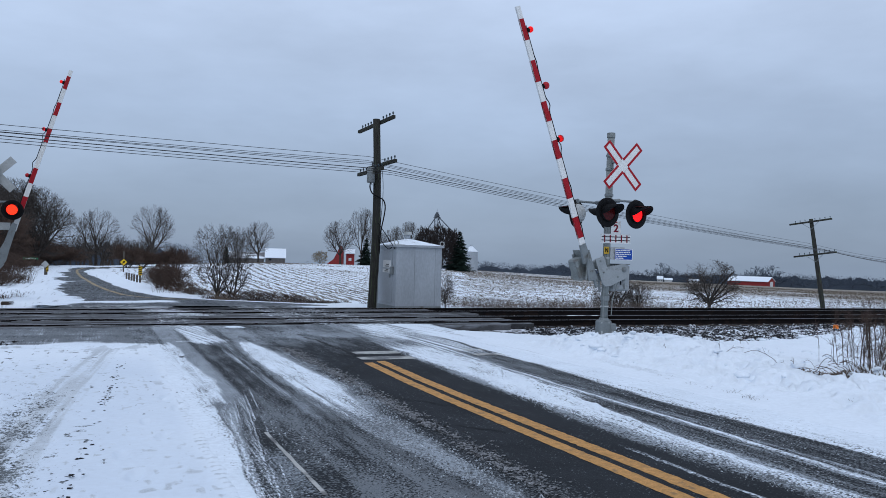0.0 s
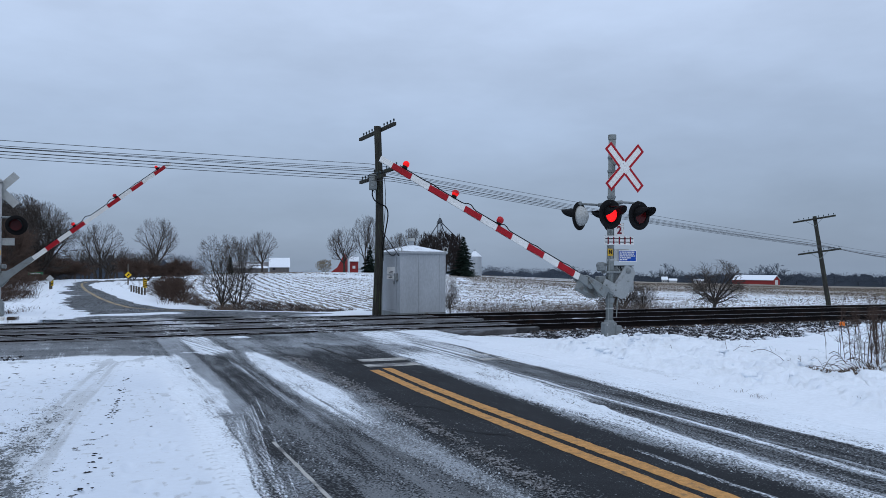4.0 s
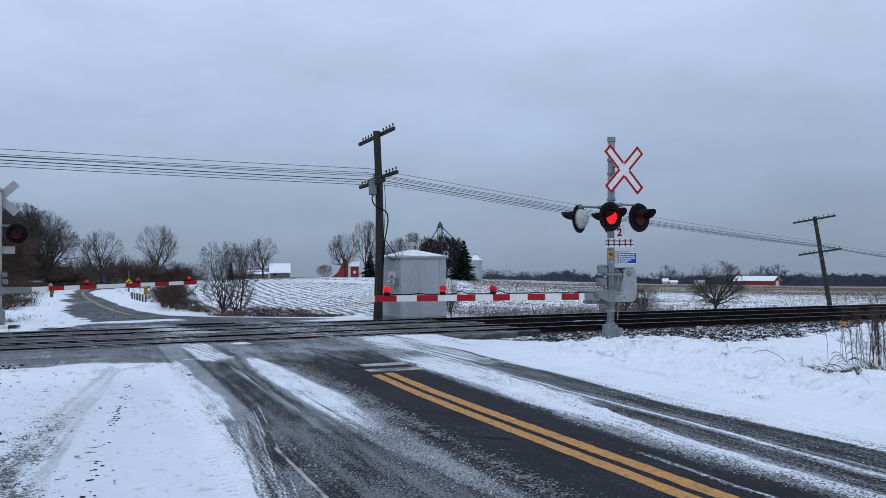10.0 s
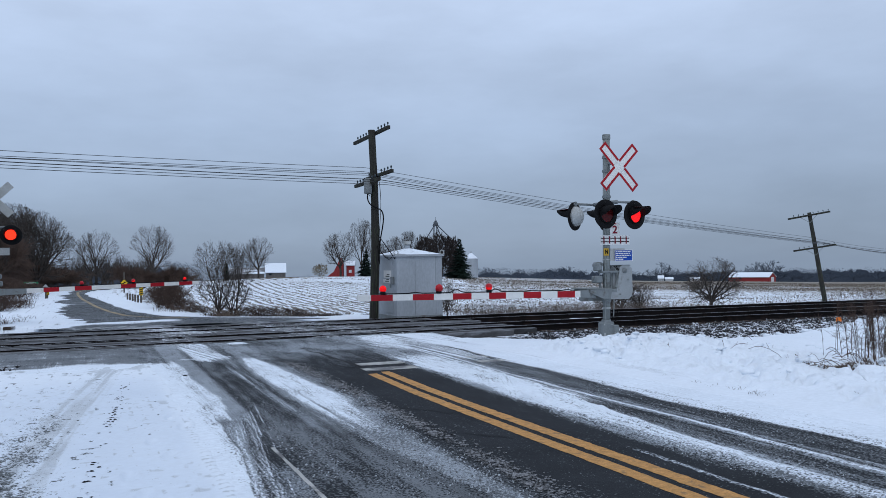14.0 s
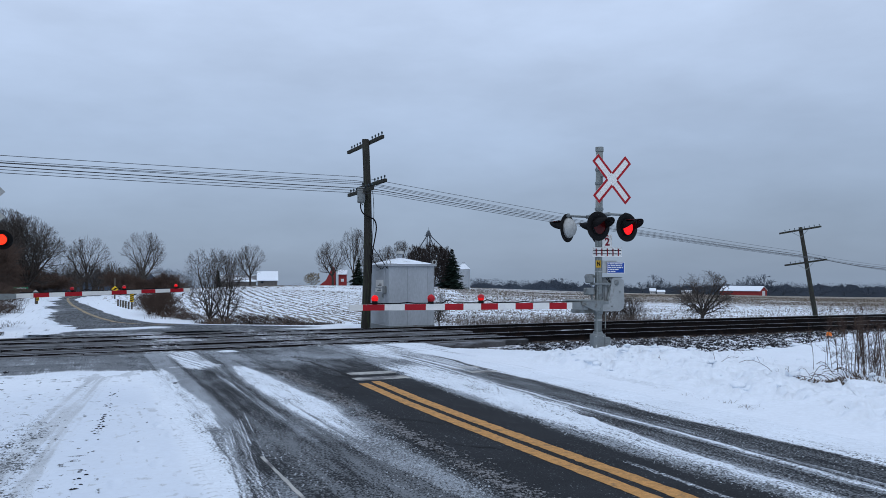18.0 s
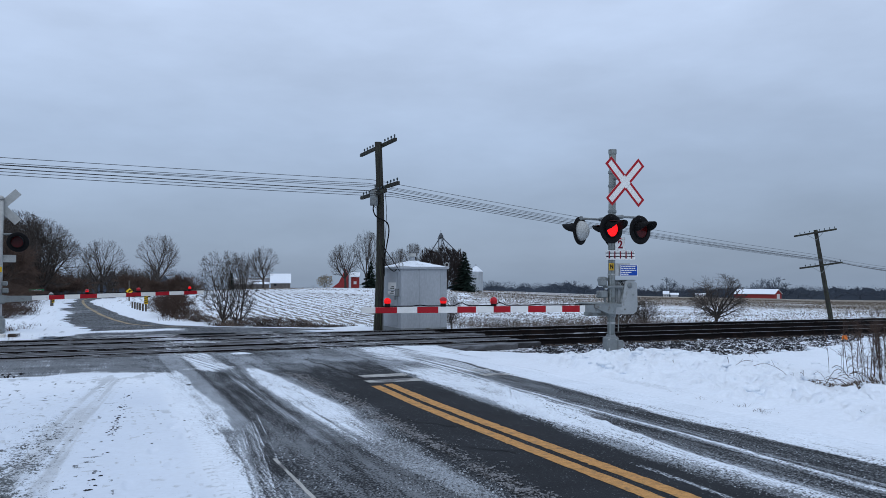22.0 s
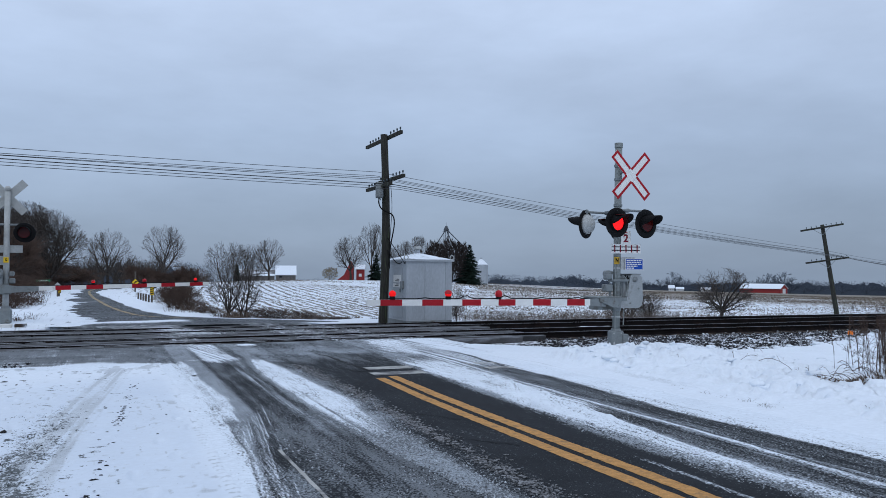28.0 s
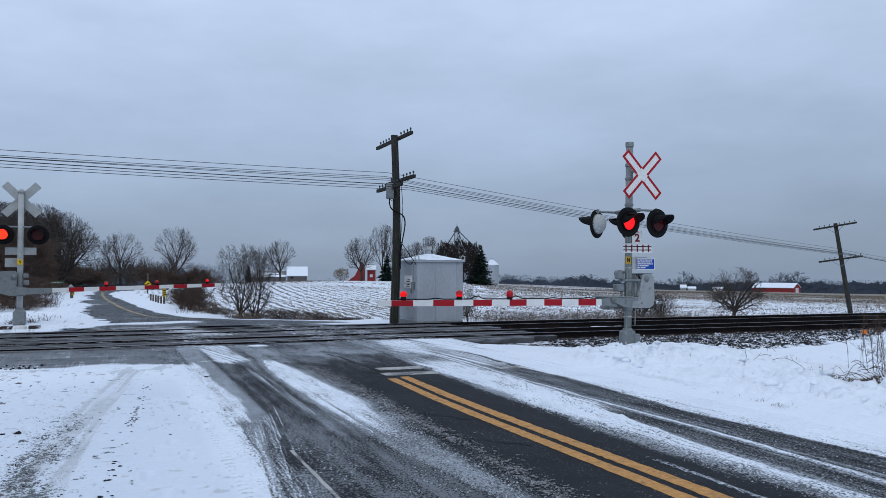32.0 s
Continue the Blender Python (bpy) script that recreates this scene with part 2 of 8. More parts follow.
def lathe(profile, n=20, axis="Z"):
    """A turned form from (radius, height) pairs."""
    bm = bmesh.new()
    rings = []
    for r, h in profile:
        rings.append([bm.verts.new((r * math.cos(2 * math.pi * k / n), r * math.sin(2 * math.pi * k / n), h)) for k in range(n)])
    for r0, r1 in zip(rings, rings[1:]):
        for k in range(n):
            bm.faces.new((r0[k], r0[(k + 1) % n], r1[(k + 1) % n], r1[k]))
    if profile[0][0] > 1e-5:
        bm.faces.new(rings[0][::-1])
    if profile[-1][0] > 1e-5:
        bm.faces.new(rings[-1])
    bmesh.ops.remove_doubles(bm, verts=bm.verts, dist=1e-5)
    return bm


def outline(points, y0, y1):
    """A plate with the outline given in x and z, from y0 to y1."""
    bm = bmesh.new()
    a = [bm.verts.new((x, y0, z)) for x, z in points]
    b = [bm.verts.new((x, y1, z)) for x, z in points]
    n = len(points)
    bm.faces.new(a)
    bm.faces.new(b[::-1])
    for i in range(n):
        bm.faces.new((a[i], b[i], b[(i + 1) % n], a[(i + 1) % n]))
    bmesh.ops.recalc_face_normals(bm, faces=bm.faces)
    return bm


def letters(text, size, depth=0.002):
    cu = bpy.data.curves.new("letter", "FONT")
    cu.body, cu.size, cu.extrude, cu.offset = text, size, depth, size * 0.03
    cu.align_x, cu.align_y = "CENTER", "CENTER"
    ob = bpy.data.objects.new("letter", cu)
    me = bpy.data.meshes.new_from_object(ob)
    bm = bmesh.new()
    bm.from_mesh(me)
    bpy.data.objects.remove(ob)
    bpy.data.meshes.remove(me)
    bmesh.ops.rotate(bm, cent=(0, 0, 0), matrix=Matrix.Rotation(radians(90), 3, "X"), verts=bm.verts)
    return bm


def shifted(bm, x, y, z):
    bmesh.ops.translate(bm, vec=(x, y, z), verts=bm.verts)
    return bm


def soup(name, verts, faces, material, parent=None):
    me = bpy.data.meshes.new(name)
    me.from_pydata(verts, [], faces)
    me.materials.append(material)
    ob = new(name, me)
    if parent:
        ob.parent = parent
    return ob


# ---- smooth noise on arrays ----
_TABLE = np.random.RandomState(5).rand(256, 256)


def vnoise(x, y):
    x, y = np.asarray(x, float), np.asarray(y, float)
    xi, yi = np.floor(x).astype(int), np.floor(y).astype(int)
    fx, fy = x - xi, y - yi
    fx, fy = fx * fx * (3 - 2 * fx), fy * fy * (3 - 2 * fy)
    g = lambda a, b: _TABLE[a % 256, b % 256]
    return (g(xi, yi) * (1 - fx) + g(xi + 1, yi) * fx) * (1 - fy) + (g(xi, yi + 1) * (1 - fx) + g(xi + 1, yi + 1) * fx) * fy


def fbm(x, y, octaves=4, gain=0.5):
    s, a, t = 0.0, 1.0, 0.0
    for k in range(octaves):
        s = s + a * vnoise(x * 2 ** k + 17.3 * k, y * 2 ** k + 9.1 * k)
        t += a
        a *= gain
    return s / t


def ramp01(v, a, b):
    u = np.clip((v - a) / (b - a), 0, 1)
    return u * u * (3 - 2 * u)


def band(v, a, b, soft):
    return ramp01(v, a - soft, a + soft) * (1 - ramp01(v, b - soft, b + soft))


# ---- lie of the land ----
AZ = (-180, -30, 0, 5, 10, 15, 22, 28, 37, 49, 70, 180)
CREST = (26, 26, 26.6, 21, 16.5, 15, 17, 21.5, 29.5, 34, 34, 34)
REACH = (85, 85, 85, 110, 120, 130, 150, 250, 300, 320, 320, 320)


def land(x, y):
    """Height of the land away from the crossing."""
    x, y = np.asarray(x, float), np.asarray(y, float)
    r = np.hypot(x, y)
    az = np.degrees(np.arctan2(x, y))
    c, reach = np.interp(az, AZ, CREST), np.interp(az, AZ, REACH)
    zc = EYE_HEIGHT - c * reach / 1414.0
    z0 = np.interp(az, (-180, 0, 5, 8, 20, 60, 180), (-0.05, -0.04, -0.10, -0.22, -0.30, -0.45, -0.2))
    u = np.clip((r - 28) / (reach - 28), 0, 1)
    z = z0 + (zc - z0) * u
    far = EYE_HEIGHT - (EYE_HEIGHT - zc) * (r / reach) * 1.012
    return np.where(r > reach, far, z)


ROAD_L, ROAD_R = 1.15, 6.75
TRACK_Y = (19.32, 22.80)          # centre lines of the two tracks
GAUGE = 1.435


def bend(x):
    """The tracks swing a little towards the near side beyond the crossing."""
    return -0.0016 * np.maximum(np.asarray(x, float) - 5.0, 0) ** 2 - 0.006 * np.asarray(x, float)


def far_left(y):
    """Left edge of the road beyond the tracks."""
    return np.interp(y, (25, 27.3, 30, 36.8, 42, 47, 57.7, 70, 76, 82, 92), (-0.9, 0.1, -0.42, -0.95, -1.22, -1.25, -1.6, -1.45, -0.75, 1.6, 7.0))


def far_right(y):
    """Right edge of the road beyond the tracks, flaring out to the crossing."""
    return np.interp(y, (25, 26.3, 27.9, 29.7, 31.5, 34.2, 40.9, 50, 62, 70, 76, 82, 92), (7.2, 6.0, 3.85, 2.55, 2.05, 1.6, 1.05, 0.45, -0.35, 0.1, 1.6, 5.2, 12.0))


def far_axis(y):
    """Middle of the road beyond the tracks."""
    return 0.5 * (far_left(y) + far_right(y))


def far_line(y):
    """The painted centre line of the road beyond the tracks."""
    return np.interp(y, (26.0, 27.2, 28.13, 28.84, 29.68, 31.34, 34.7, 40, 51, 60, 67.6, 73, 79, 84), (5.9, 4.4, 3.26, 2.41, 1.72, 1.15, 0.72, 0.25, -0.42, -0.75, -0.87, -0.5, 1.3, 4.2))


def far_level(x, y):
    """Height of the road beyond the tracks: level with the deck, then with the land."""
    k = ramp01(y, 29, 46)
    return (1 - k) * -0.035 + k * np.minimum(land(x, y), 0.2)


PRINTS = []
_r = random.Random(41)
for _line in range(5):
    _x, _y, _a = _r.uniform(-2.6, 0.4), _r.uniform(4.2, 6.0), _r.uniform(-0.25, 0.2)
    for _k in range(14):
        PRINTS.append((_x + (0.10 if _k % 2 else -0.10), _y, _a + _r.uniform(-0.2, 0.2)))
        _x += math.sin(_a) * 0.62 + _r.uniform(-0.05, 0.05)
        _y += math.cos(_a) * 0.62


def footprints(x, y):
    """Shoe prints trodden into the shoulder's snow."""
    if x.ndim < 2:
        return 0.0
    d = np.zeros(x.shape)
    for px, py, a in PRINTS:
        u = (x - px) * math.cos(a) - (y - py) * math.sin(a)
        v = (x - px) * math.sin(a) + (y - py) * math.cos(a)
        q = (u / 0.055) ** 2 + (v / 0.14) ** 2
        d -= 0.022 * np.exp(-q * q) - 0.006 * np.exp(-((np.sqrt(q) - 1.35) / 0.3) ** 2)
    return d


def clods(x, y, seed):
    """Rounded lumps, one to a cell of unit size, 0 to 1 high."""
    ix, iy = np.floor(x).astype(int), np.floor(y).astype(int)
    out = np.zeros(np.broadcast(x, y).shape)
    for ox in (-1, 0, 1):
        for oy in (-1, 0, 1):
            cx, cy = ix + ox, iy + oy
            u = _TABLE[(cx * 7 + seed) % 256, (cy * 13 + seed) % 256]
            v = _TABLE[(cx * 11 + seed + 40) % 256, (cy * 5 + seed + 90) % 256]
            w = _TABLE[(cx * 3 + seed + 120) % 256, (cy * 17 + seed + 10) % 256]
            rad = 0.25 + 0.6 * w
            d = np.hypot(x - cx - u, (y - cy - v) * (0.7 + 0.6 * u)) / rad
            out = np.maximum(out, np.sqrt(np.maximum(1 - d * d, 0)) * rad)
    return out


def ballast_edge(x):
    """Where the snow ends and the bare ballast begins, before the tracks bend."""
    return np.interp(x, (7.6, 9.0, 10.4, 10.8, 11.1, 12.3, 13.3, 14.5, 15.4, 16.2, 17.4, 18.9, 20, 30), (16.3, 14.9, 14.7, 14.0, 13.6, 13.9, 13.9, 14.05, 14.3, 14.6, 15.3, 16.1, 16.8, 17.2))


def ground_height(x, y):
    x, y = np.asarray(x, float), np.asarray(y, float)
    near = 0.015 + 0.03 * (fbm(x * 0.9, y * 0.9, 3) - 0.5)
    foot = fbm(x * 4.5, y * 4.5, 3)
    near = near + 0.02 * (foot - 0.5) * (x < 2) + footprints(x, y)
    lump = np.maximum(fbm(x * 4.2 + 5, y * 4.2, 4, 0.62) - 0.45, 0) * 1.2
    bank = band(x, 7.6, 10.9, 0.4) * band(y, 5.0, 13.4, 0.8)
    lump = np.minimum(lump, 0.16)
    near = near + bank * (0.02 + 0.62 * lump) + band(x, 7.7, 12.0, 0.5) * band(y, 11.6, 13.2, 0.5) * (0.01 + 0.3 * lump)
    heap = band(x, 7.9, 10.4, 0.35) * band(y, 10.6, 12.8, 0.5) + 0.75 * band(x, 8.0, 10.4, 0.5) * band(y, 5.6, 10.4, 0.8)
    near = near + heap * (0.10 * clods(x * 2.1, y * 2.1, 3) + 0.06 * clods(x * 4.7, y * 4.7, 17))
    dip = ramp01(x, 11, 18) * band(y, -5, 12.0, 2)
    near = near - 0.22 * dip - 0.09 * ramp01(x, 10.6, 12.5) * ramp01(y, 12.0, 13.0)
    wob = 0.16 * (fbm(y * 0.5, y * 0 + 3.3, 3) - 0.5) + 0.10 * (fbm(x * 3, y * 3, 3) - 0.5)
    under = band(x + wob, ROAD_L - 0.12, ROAD_R + 0.10, 0.12)
    crossing = ramp01(y + 1.6 * (fbm(x * 0.8, y * 0.8, 3) - 0.5) + 0.8 * (fbm(x * 5, y * 2.5, 3) - 0.5), 14.2, 15.1) * (1 - ramp01(x, 6.9, 7.4))
    crossing = np.maximum(crossing, ramp01(y, 17.3, 17.6) * (1 - ramp01(x, 9.8, 10.4))) * (1 - ramp01(y, 25.0, 25.25))
    z = near * (1 - under) + (-0.09) * under
    z = z * (1 - crossing) - 0.09 * crossing
    edge = ballast_edge(x) + 0.5 * (fbm(x * 2.2, y * 2.2, 3) - 0.5)
    bed = ramp01(y - bend(x), edge - 0.22, edge + 0.22) * (1 - ramp01(y - bend(x), np.where(x < 8.3, 25.0, 26.2), np.where(x < 8.3, 25.25, 26.7)))
    z = z * (1 - bed) - 0.45 * bed
    t = ramp01(np.hypot(x, y), 24, 34) * ramp01(y, 22, 28)
    t = np.maximum(t, ramp01(np.hypot(x, y), 40, 70))
    fz = land(x, y)
    ax = far_axis(y)
    strip = band(x, far_left(y) - 0.40, far_right(y) - 0.05, 0.25) * ramp01(y, 24.8, 25.1) * (1 - ramp01(y, 88, 95))
    fz = fz + 0.10 * (fbm(x * 0.35, y * 0.35, 3) - 0.5) * (1 - strip)
    fz = fz + 0.10 * band(x, ax - 6.0, ax + 4.4, 0.9) * ramp01(y, 25.5, 27.5) * (1 - ramp01(y, 80, 90)) * (1 - strip)
    out = z * (1 - t) + fz * t
    return out * (1 - strip) + strip * (far_level(x, y) - 0.06)


def axis_lines(lo, hi, step, reach, grow=1.09):
    a = list(np.arange(lo, hi + 1e-6, step))
    s, v = step, hi
    up = []
    while v < reach:
        s *= grow
        v += s
        up.append(v)
    s, v = step, lo
    down = []
    while v > -reach:
        s *= grow
        v -= s
        down.append(v)
    return np.array(down[::-1] + a + up)


def sheet(name, xs, ys, height, attributes, material):
    X, Y = np.meshgrid(xs, ys)
    Z = height(X, Y)
    nx, ny = len(xs), len(ys)
    co = np.stack([X, Y, Z], -1).reshape(-1, 3).astype(np.float32)
    i = np.arange(nx * ny).reshape(ny, nx)
    quads = np.stack([i[:-1, :-1], i[:-1, 1:], i[1:, 1:], i[1:, :-1]], -1).reshape(-1, 4).astype(np.int32)
    me = bpy.data.meshes.new(name)
    me.vertices.add(len(co))
    me.vertices.foreach_set("co", co.ravel())
    me.loops.add(quads.size)
    me.loops.foreach_set("vertex_index", quads.ravel())
    me.polygons.add(len(quads))
    me.polygons.foreach_set("loop_start", np.arange(0, quads.size, 4, dtype=np.int32))
    me.polygons.foreach_set("loop_total", np.full(len(quads), 4, dtype=np.int32))
    me.update(calc_edges=True)
    me.polygons.foreach_set("use_smooth", np.ones(len(quads), dtype=bool))
    for key, fn in attributes.items():
        at = me.attributes.new(key, "FLOAT", "POINT")
        at.data.foreach_set("value", np.asarray(fn(X, Y), np.float32).ravel())
    me.materials.append(material)
    return new(name, me)


def surface_mix(name, kinds):
    """Snow over a bare surface: kinds is a list of (attribute, colour, roughness) laid over the first colour."""
    m = bpy.data.materials.new(name)
    m.use_nodes = True
    nt = m.node_tree
    N, L = nt.nodes.new, nt.links.new
    b = nt.nodes["Principled BSDF"]
    b.inputs["Specular IOR Level"].default_value = 0.08 if "asphalt" in name else 0.3
    tc = N("ShaderNodeTexCoord")

    def noise_node(scale, detail=5, rough=0.6):
        n = N("ShaderNodeTexNoise")
        n.inputs["Scale"].default_value = scale
        n.inputs["Detail"].default_value = detail
        n.inputs["Roughness"].default_value = rough
        L(tc.outputs["Object"], n.inputs[0])
        return n

    def long_noise(scale, turn, detail=4):
        """Grain drawn out along one direction."""
        a, b2 = N("ShaderNodeMapping"), N("ShaderNodeMapping")
        a.inputs["Rotation"].default_value = (0, 0, radians(turn))
        b2.inputs["Scale"].default_value = scale
        n = N("ShaderNodeTexNoise")
        n.inputs["Scale"].default_value = 1.0
        n.inputs["Detail"].default_value = detail
        n.inputs["Roughness"].default_value = 0.6 if detail < 8 else 0.74
        L(tc.outputs["Object"], a.inputs[0])
        L(a.outputs[0], b2.inputs[0])
        L(b2.outputs[0], n.inputs[0])
        return n

    def furrow_node():
        a = N("ShaderNodeMapping")
        a.inputs["Rotation"].default_value = (0, 0, radians(3.0))
        w = N("ShaderNodeTexWave")
        w.wave_type, w.bands_direction = "BANDS", "X"
        w.inputs["Scale"].default_value = 0.6
        w.inputs["Distortion"].default_value = 5.0
        w.inputs["Detail"].default_value = 4
        w.inputs["Detail Scale"].default_value = 0.22
        w.inputs["Detail Roughness"].default_value = 0.62
        L(tc.outputs["Object"], a.inputs[0])
        L(a.outputs[0], w.inputs[0])
        return w

    fine, mid, big = noise_node(95, 3), noise_node(17, 6), noise_node(1.1, 5)
    sources = {"soft": (big, mid, 0.5, 0.4, 0.55, 1.25), "grain": (mid, fine, 0.55, 0.75, 1.02, 1.32), "bits": (noise_node(26, 4), noise_node(55, 3), 1.2, 1.2, 1.58, 1.72)}
    if "road" in name or "asphalt" in name:
        grains = long_noise((80, 20, 1), 0, 3)
        sources["streak"] = (long_noise((34, 0.8, 1), 0, 5), grains, 0.60, 1.25, 1.24, 1.56)
        sources["speck"] = (long_noise((9, 1.2, 1), 0, 5), noise_node(46, 2, 0.5), 0.8, 1.6, 1.50, 1.66)
        sources["crumb"] = (noise_node(13, 5), noise_node(52, 2, 0.5), 0.7, 1.5, 1.42, 1.64)
    else:
        sources["furrow"] = (furrow_node(), long_noise((9.0, 0.5, 1), 9, 8), 0.30, 2.3, 1.42, 1.56)
        sources["rows"] = (long_noise((0.8, 0.025, 1), 118, 5), long_noise((7.0, 0.40, 1), 38, 8), 0.40, 2.4, 1.62, 1.76)
    color, rough, bump_in = None, None, None
    for key, col, ro, vary, source in kinds:
        mr = N("ShaderNodeMapRange")
        mr.inputs["From Min"].default_value, mr.inputs["From Max"].default_value = 0.3, 0.7
        mr.inputs["To Min"].default_value, mr.inputs["To Max"].default_value = 1 - vary, 1 + vary
        L((fine if vary > 0.15 else mid).outputs[0], mr.inputs[0])
        mb = N("ShaderNodeMapRange")
        mb.inputs["From Min"].default_value, mb.inputs["From Max"].default_value = 0.3, 0.7
        mb.inputs["To Min"].default_value, mb.inputs["To Max"].default_value = 1 - vary * 0.6, 1 + vary * 0.6
        L(big.outputs[0], mb.inputs[0])
        pr = N("ShaderNodeMath")
        pr.operation = "MULTIPLY"
        L(mr.outputs[0], pr.inputs[0])
        L(mb.outputs[0], pr.inputs[1])
        mul = N("ShaderNodeMix")
        mul.data_type, mul.blend_type = "RGBA", "MULTIPLY"
        mul.inputs[0].default_value = 1.0
        mul.inputs[6].default_value = (*col, 1)
        L(pr.outputs[0], mul.inputs[7])
        if color is None:
            color = mul.outputs[2]
            rough = N("ShaderNodeValue")
            rough.outputs[0].default_value = ro
            rough = rough.outputs[0]
            continue
        at = N("ShaderNodeAttribute")
        at.attribute_name = key
        # the edge of each layer is broken up by grain at two scales
        one, two, w1, w2, lo, hi = sources[source]
        s1 = N("ShaderNodeMath")
        s1.operation = "MULTIPLY_ADD"
        L(one.outputs["Fac"], s1.inputs[0])
        s1.inputs[1].default_value = w1
        L(at.outputs["Fac"], s1.inputs[2])
        s2 = N("ShaderNodeMath")
        s2.operation = "MULTIPLY_ADD"
        L(two.outputs["Fac"], s2.inputs[0])
        s2.inputs[1].default_value = w2
        L(s1.outputs[0], s2.inputs[2])
        cut = N("ShaderNodeMapRange")
        cut.inputs["From Min"].default_value, cut.inputs["From Max"].default_value = lo, hi
        L(s2.outputs[0], cut.inputs[0])
        mx = N("ShaderNodeMix")
        mx.data_type = "RGBA"
        L(cut.outputs[0], mx.inputs[0])
        L(color, mx.inputs[6])
        L(mul.outputs[2], mx.inputs[7])
        color = mx.outputs[2]
        mr2 = N("ShaderNodeMix")
        mr2.data_type = "FLOAT"
        L(cut.outputs[0], mr2.inputs[0])
        L(rough, mr2.inputs[2])
        mr2.inputs[3].default_value = ro
        rough = mr2.outputs[0]
    L(color, b.inputs["Base Color"])
    L(rough, b.inputs["Roughness"])
    hsum = N("ShaderNodeMath")
    hsum.operation = "ADD"
    L(fine.outputs[0], hsum.inputs[0])
    L(mid.outputs[0], hsum.inputs[1])
    bp = N("ShaderNodeBump")
    bp.inputs["Strength"].default_value = 0.35
    bp.inputs["Distance"].default_value = 0.012
    L(hsum.outputs[0], bp.inputs["Height"])
    L(bp.outputs[0], b.inputs["Normal"])
    return m


# ---- ground ----
def stubble(X, Y, side):
    """Bare earth and stubble rows showing through the snow of the fields."""
    r = np.hypot(X, Y)
    az = np.degrees(np.arctan2(X, Y))
    field = ramp01(r, 29, 36) * ramp01(Y, 25, 28)
    streak = fbm(X * 0.06, Y * 0.03, 3)
    left = 1.0 * (0.08 + 0.60 * (streak - 0.5) + 0.10 * (1 - ramp01(r, 40, 70)))
    right = 0.26 + 0.34 * ramp01(r, 50, 200) * (0.12 + 0.88 * ramp01(az, 29, 41)) + 0.5 * (streak - 0.5)
    verge = ramp01(r, 28, 30) * (1 - ramp01(r, 33, 38)) * 0.10
    ax = far_axis(Y)
    clear = band(X, ax - 4.5, far_right(Y) + 1.0, 0.8)
    keep = np.clip(field + 3 * verge, 0, 1) * (1 - clear) * np.where((X < ax) & (r < 75), 0.0, 1.0)
    here = ramp01(az, 24.0, 24.8) if side else 1 - ramp01(az, 25.2, 26.0)
    keep = keep * here
    return np.clip(field * (right if side else left) + verge, 0, 1) * keep - 1.0 * (1 - keep)


def shoulder_dirt(X, Y):
    """Wheel marks, tread and shallow prints pressed into the snow of the shoulder."""
    lo = np.interp(Y, (4, 6.7, 7.8, 9.1, 10.8, 12.8, 14.7), (-1.05, -0.90, -0.78, -0.58, -0.36, -0.06, 0.26))
    hi = np.interp(Y, (4, 6.9, 8.2, 9.3, 11.9, 13.6, 15), (-0.25, -0.18, -0.08, 0.03, 0.30, 0.50, 0.62))
    w = (X - lo) / (hi - lo)
    streak = fbm(w * 10, Y * 0.4, 4, 0.6)
    track = band(w, 0.0, 1.0, 0.22) * band(Y, 3, 15.9, 0.8) * (0.75 + 0.6 * ramp01(0.5 - np.abs(w - 0.45), 0.0, 0.4))
    left = 1 - ramp01(X, 0.95, 1.15)
    s = track * (0.42 + 1.25 * (streak - 0.46))
    crowd = fbm(X * 0.9 + 3, Y * 0.6, 3)
    marks = np.maximum(vnoise(X * 17, Y * 8) - 0.64, 0) * 2.6 * ramp01(crowd, 0.36, 0.58)
    small = np.maximum(vnoise(X * 26 + 7, Y * 14) - 0.66, 0) * 2.8 * ramp01(fbm(X * 1.5 + 9, Y * 1.1, 3), 0.38, 0.58)
    s = np.maximum(s, np.maximum(marks, small) * 1.0)
    tread = band(X, 0.84, 1.04, 0.03) * (1 - ramp01(Y, 8.2, 9.4)) * (np.sin((Y - 0.6 * X) * 52) > 0.25) * (0.25 + 0.5 * fbm(X * 8, Y * 3, 2))
    edge = band(X, 0.98, 1.4, 0.05) * (1 - ramp01(Y, 9, 12)) * 1.6 * np.maximum(fbm(X * 34, Y * 0.35, 2) - 0.45, 0)
    lines = band(X, 6.6, 7.7, 0.15) * 1.7 * np.maximum(fbm(X * 12, Y * 0.2, 3) - 0.44, 0) * band(Y, 2, 13.5, 1)
    turn = band(X - 0.16 * (Y - 13), 0.0, 0.7, 0.1) * ramp01(Y, 12.2, 13.8) * (0.25 + 0.9 * (fbm((X - 0.16 * Y) * 16, Y * 0.4, 2) - 0.4))
    wet = ramp01(Y + 1.6 * (fbm(X * 0.8, Y * 0.8, 3) - 0.5) + 1.2 * (fbm(X * 4, Y * 2, 3) - 0.5), 13.4, 14.9) * band(Y, 10, 24.0, 0.9) * band(X, -9, 1.0, 0.3) * 0.7
    return np.clip(left * np.maximum(np.maximum(s, tread), turn) + edge + lines + wet, 0, 1)


def shoulder_packed(X, Y):
    """Snow packed smooth and dull by wheels and feet, between the loose rim by the road and the open verge."""
    n = fbm(X * 0.7 + 11, Y * 0.35, 4)
    rim = 0.86 + 0.01 * (Y - 6) + 0.10 * (n - 0.5)
    return np.clip(band(X, -1.6, rim, 0.14) * band(Y, 2.0, 12.6, 1.6) * (0.62 + 0.9 * (n - 0.45)), 0, 1)


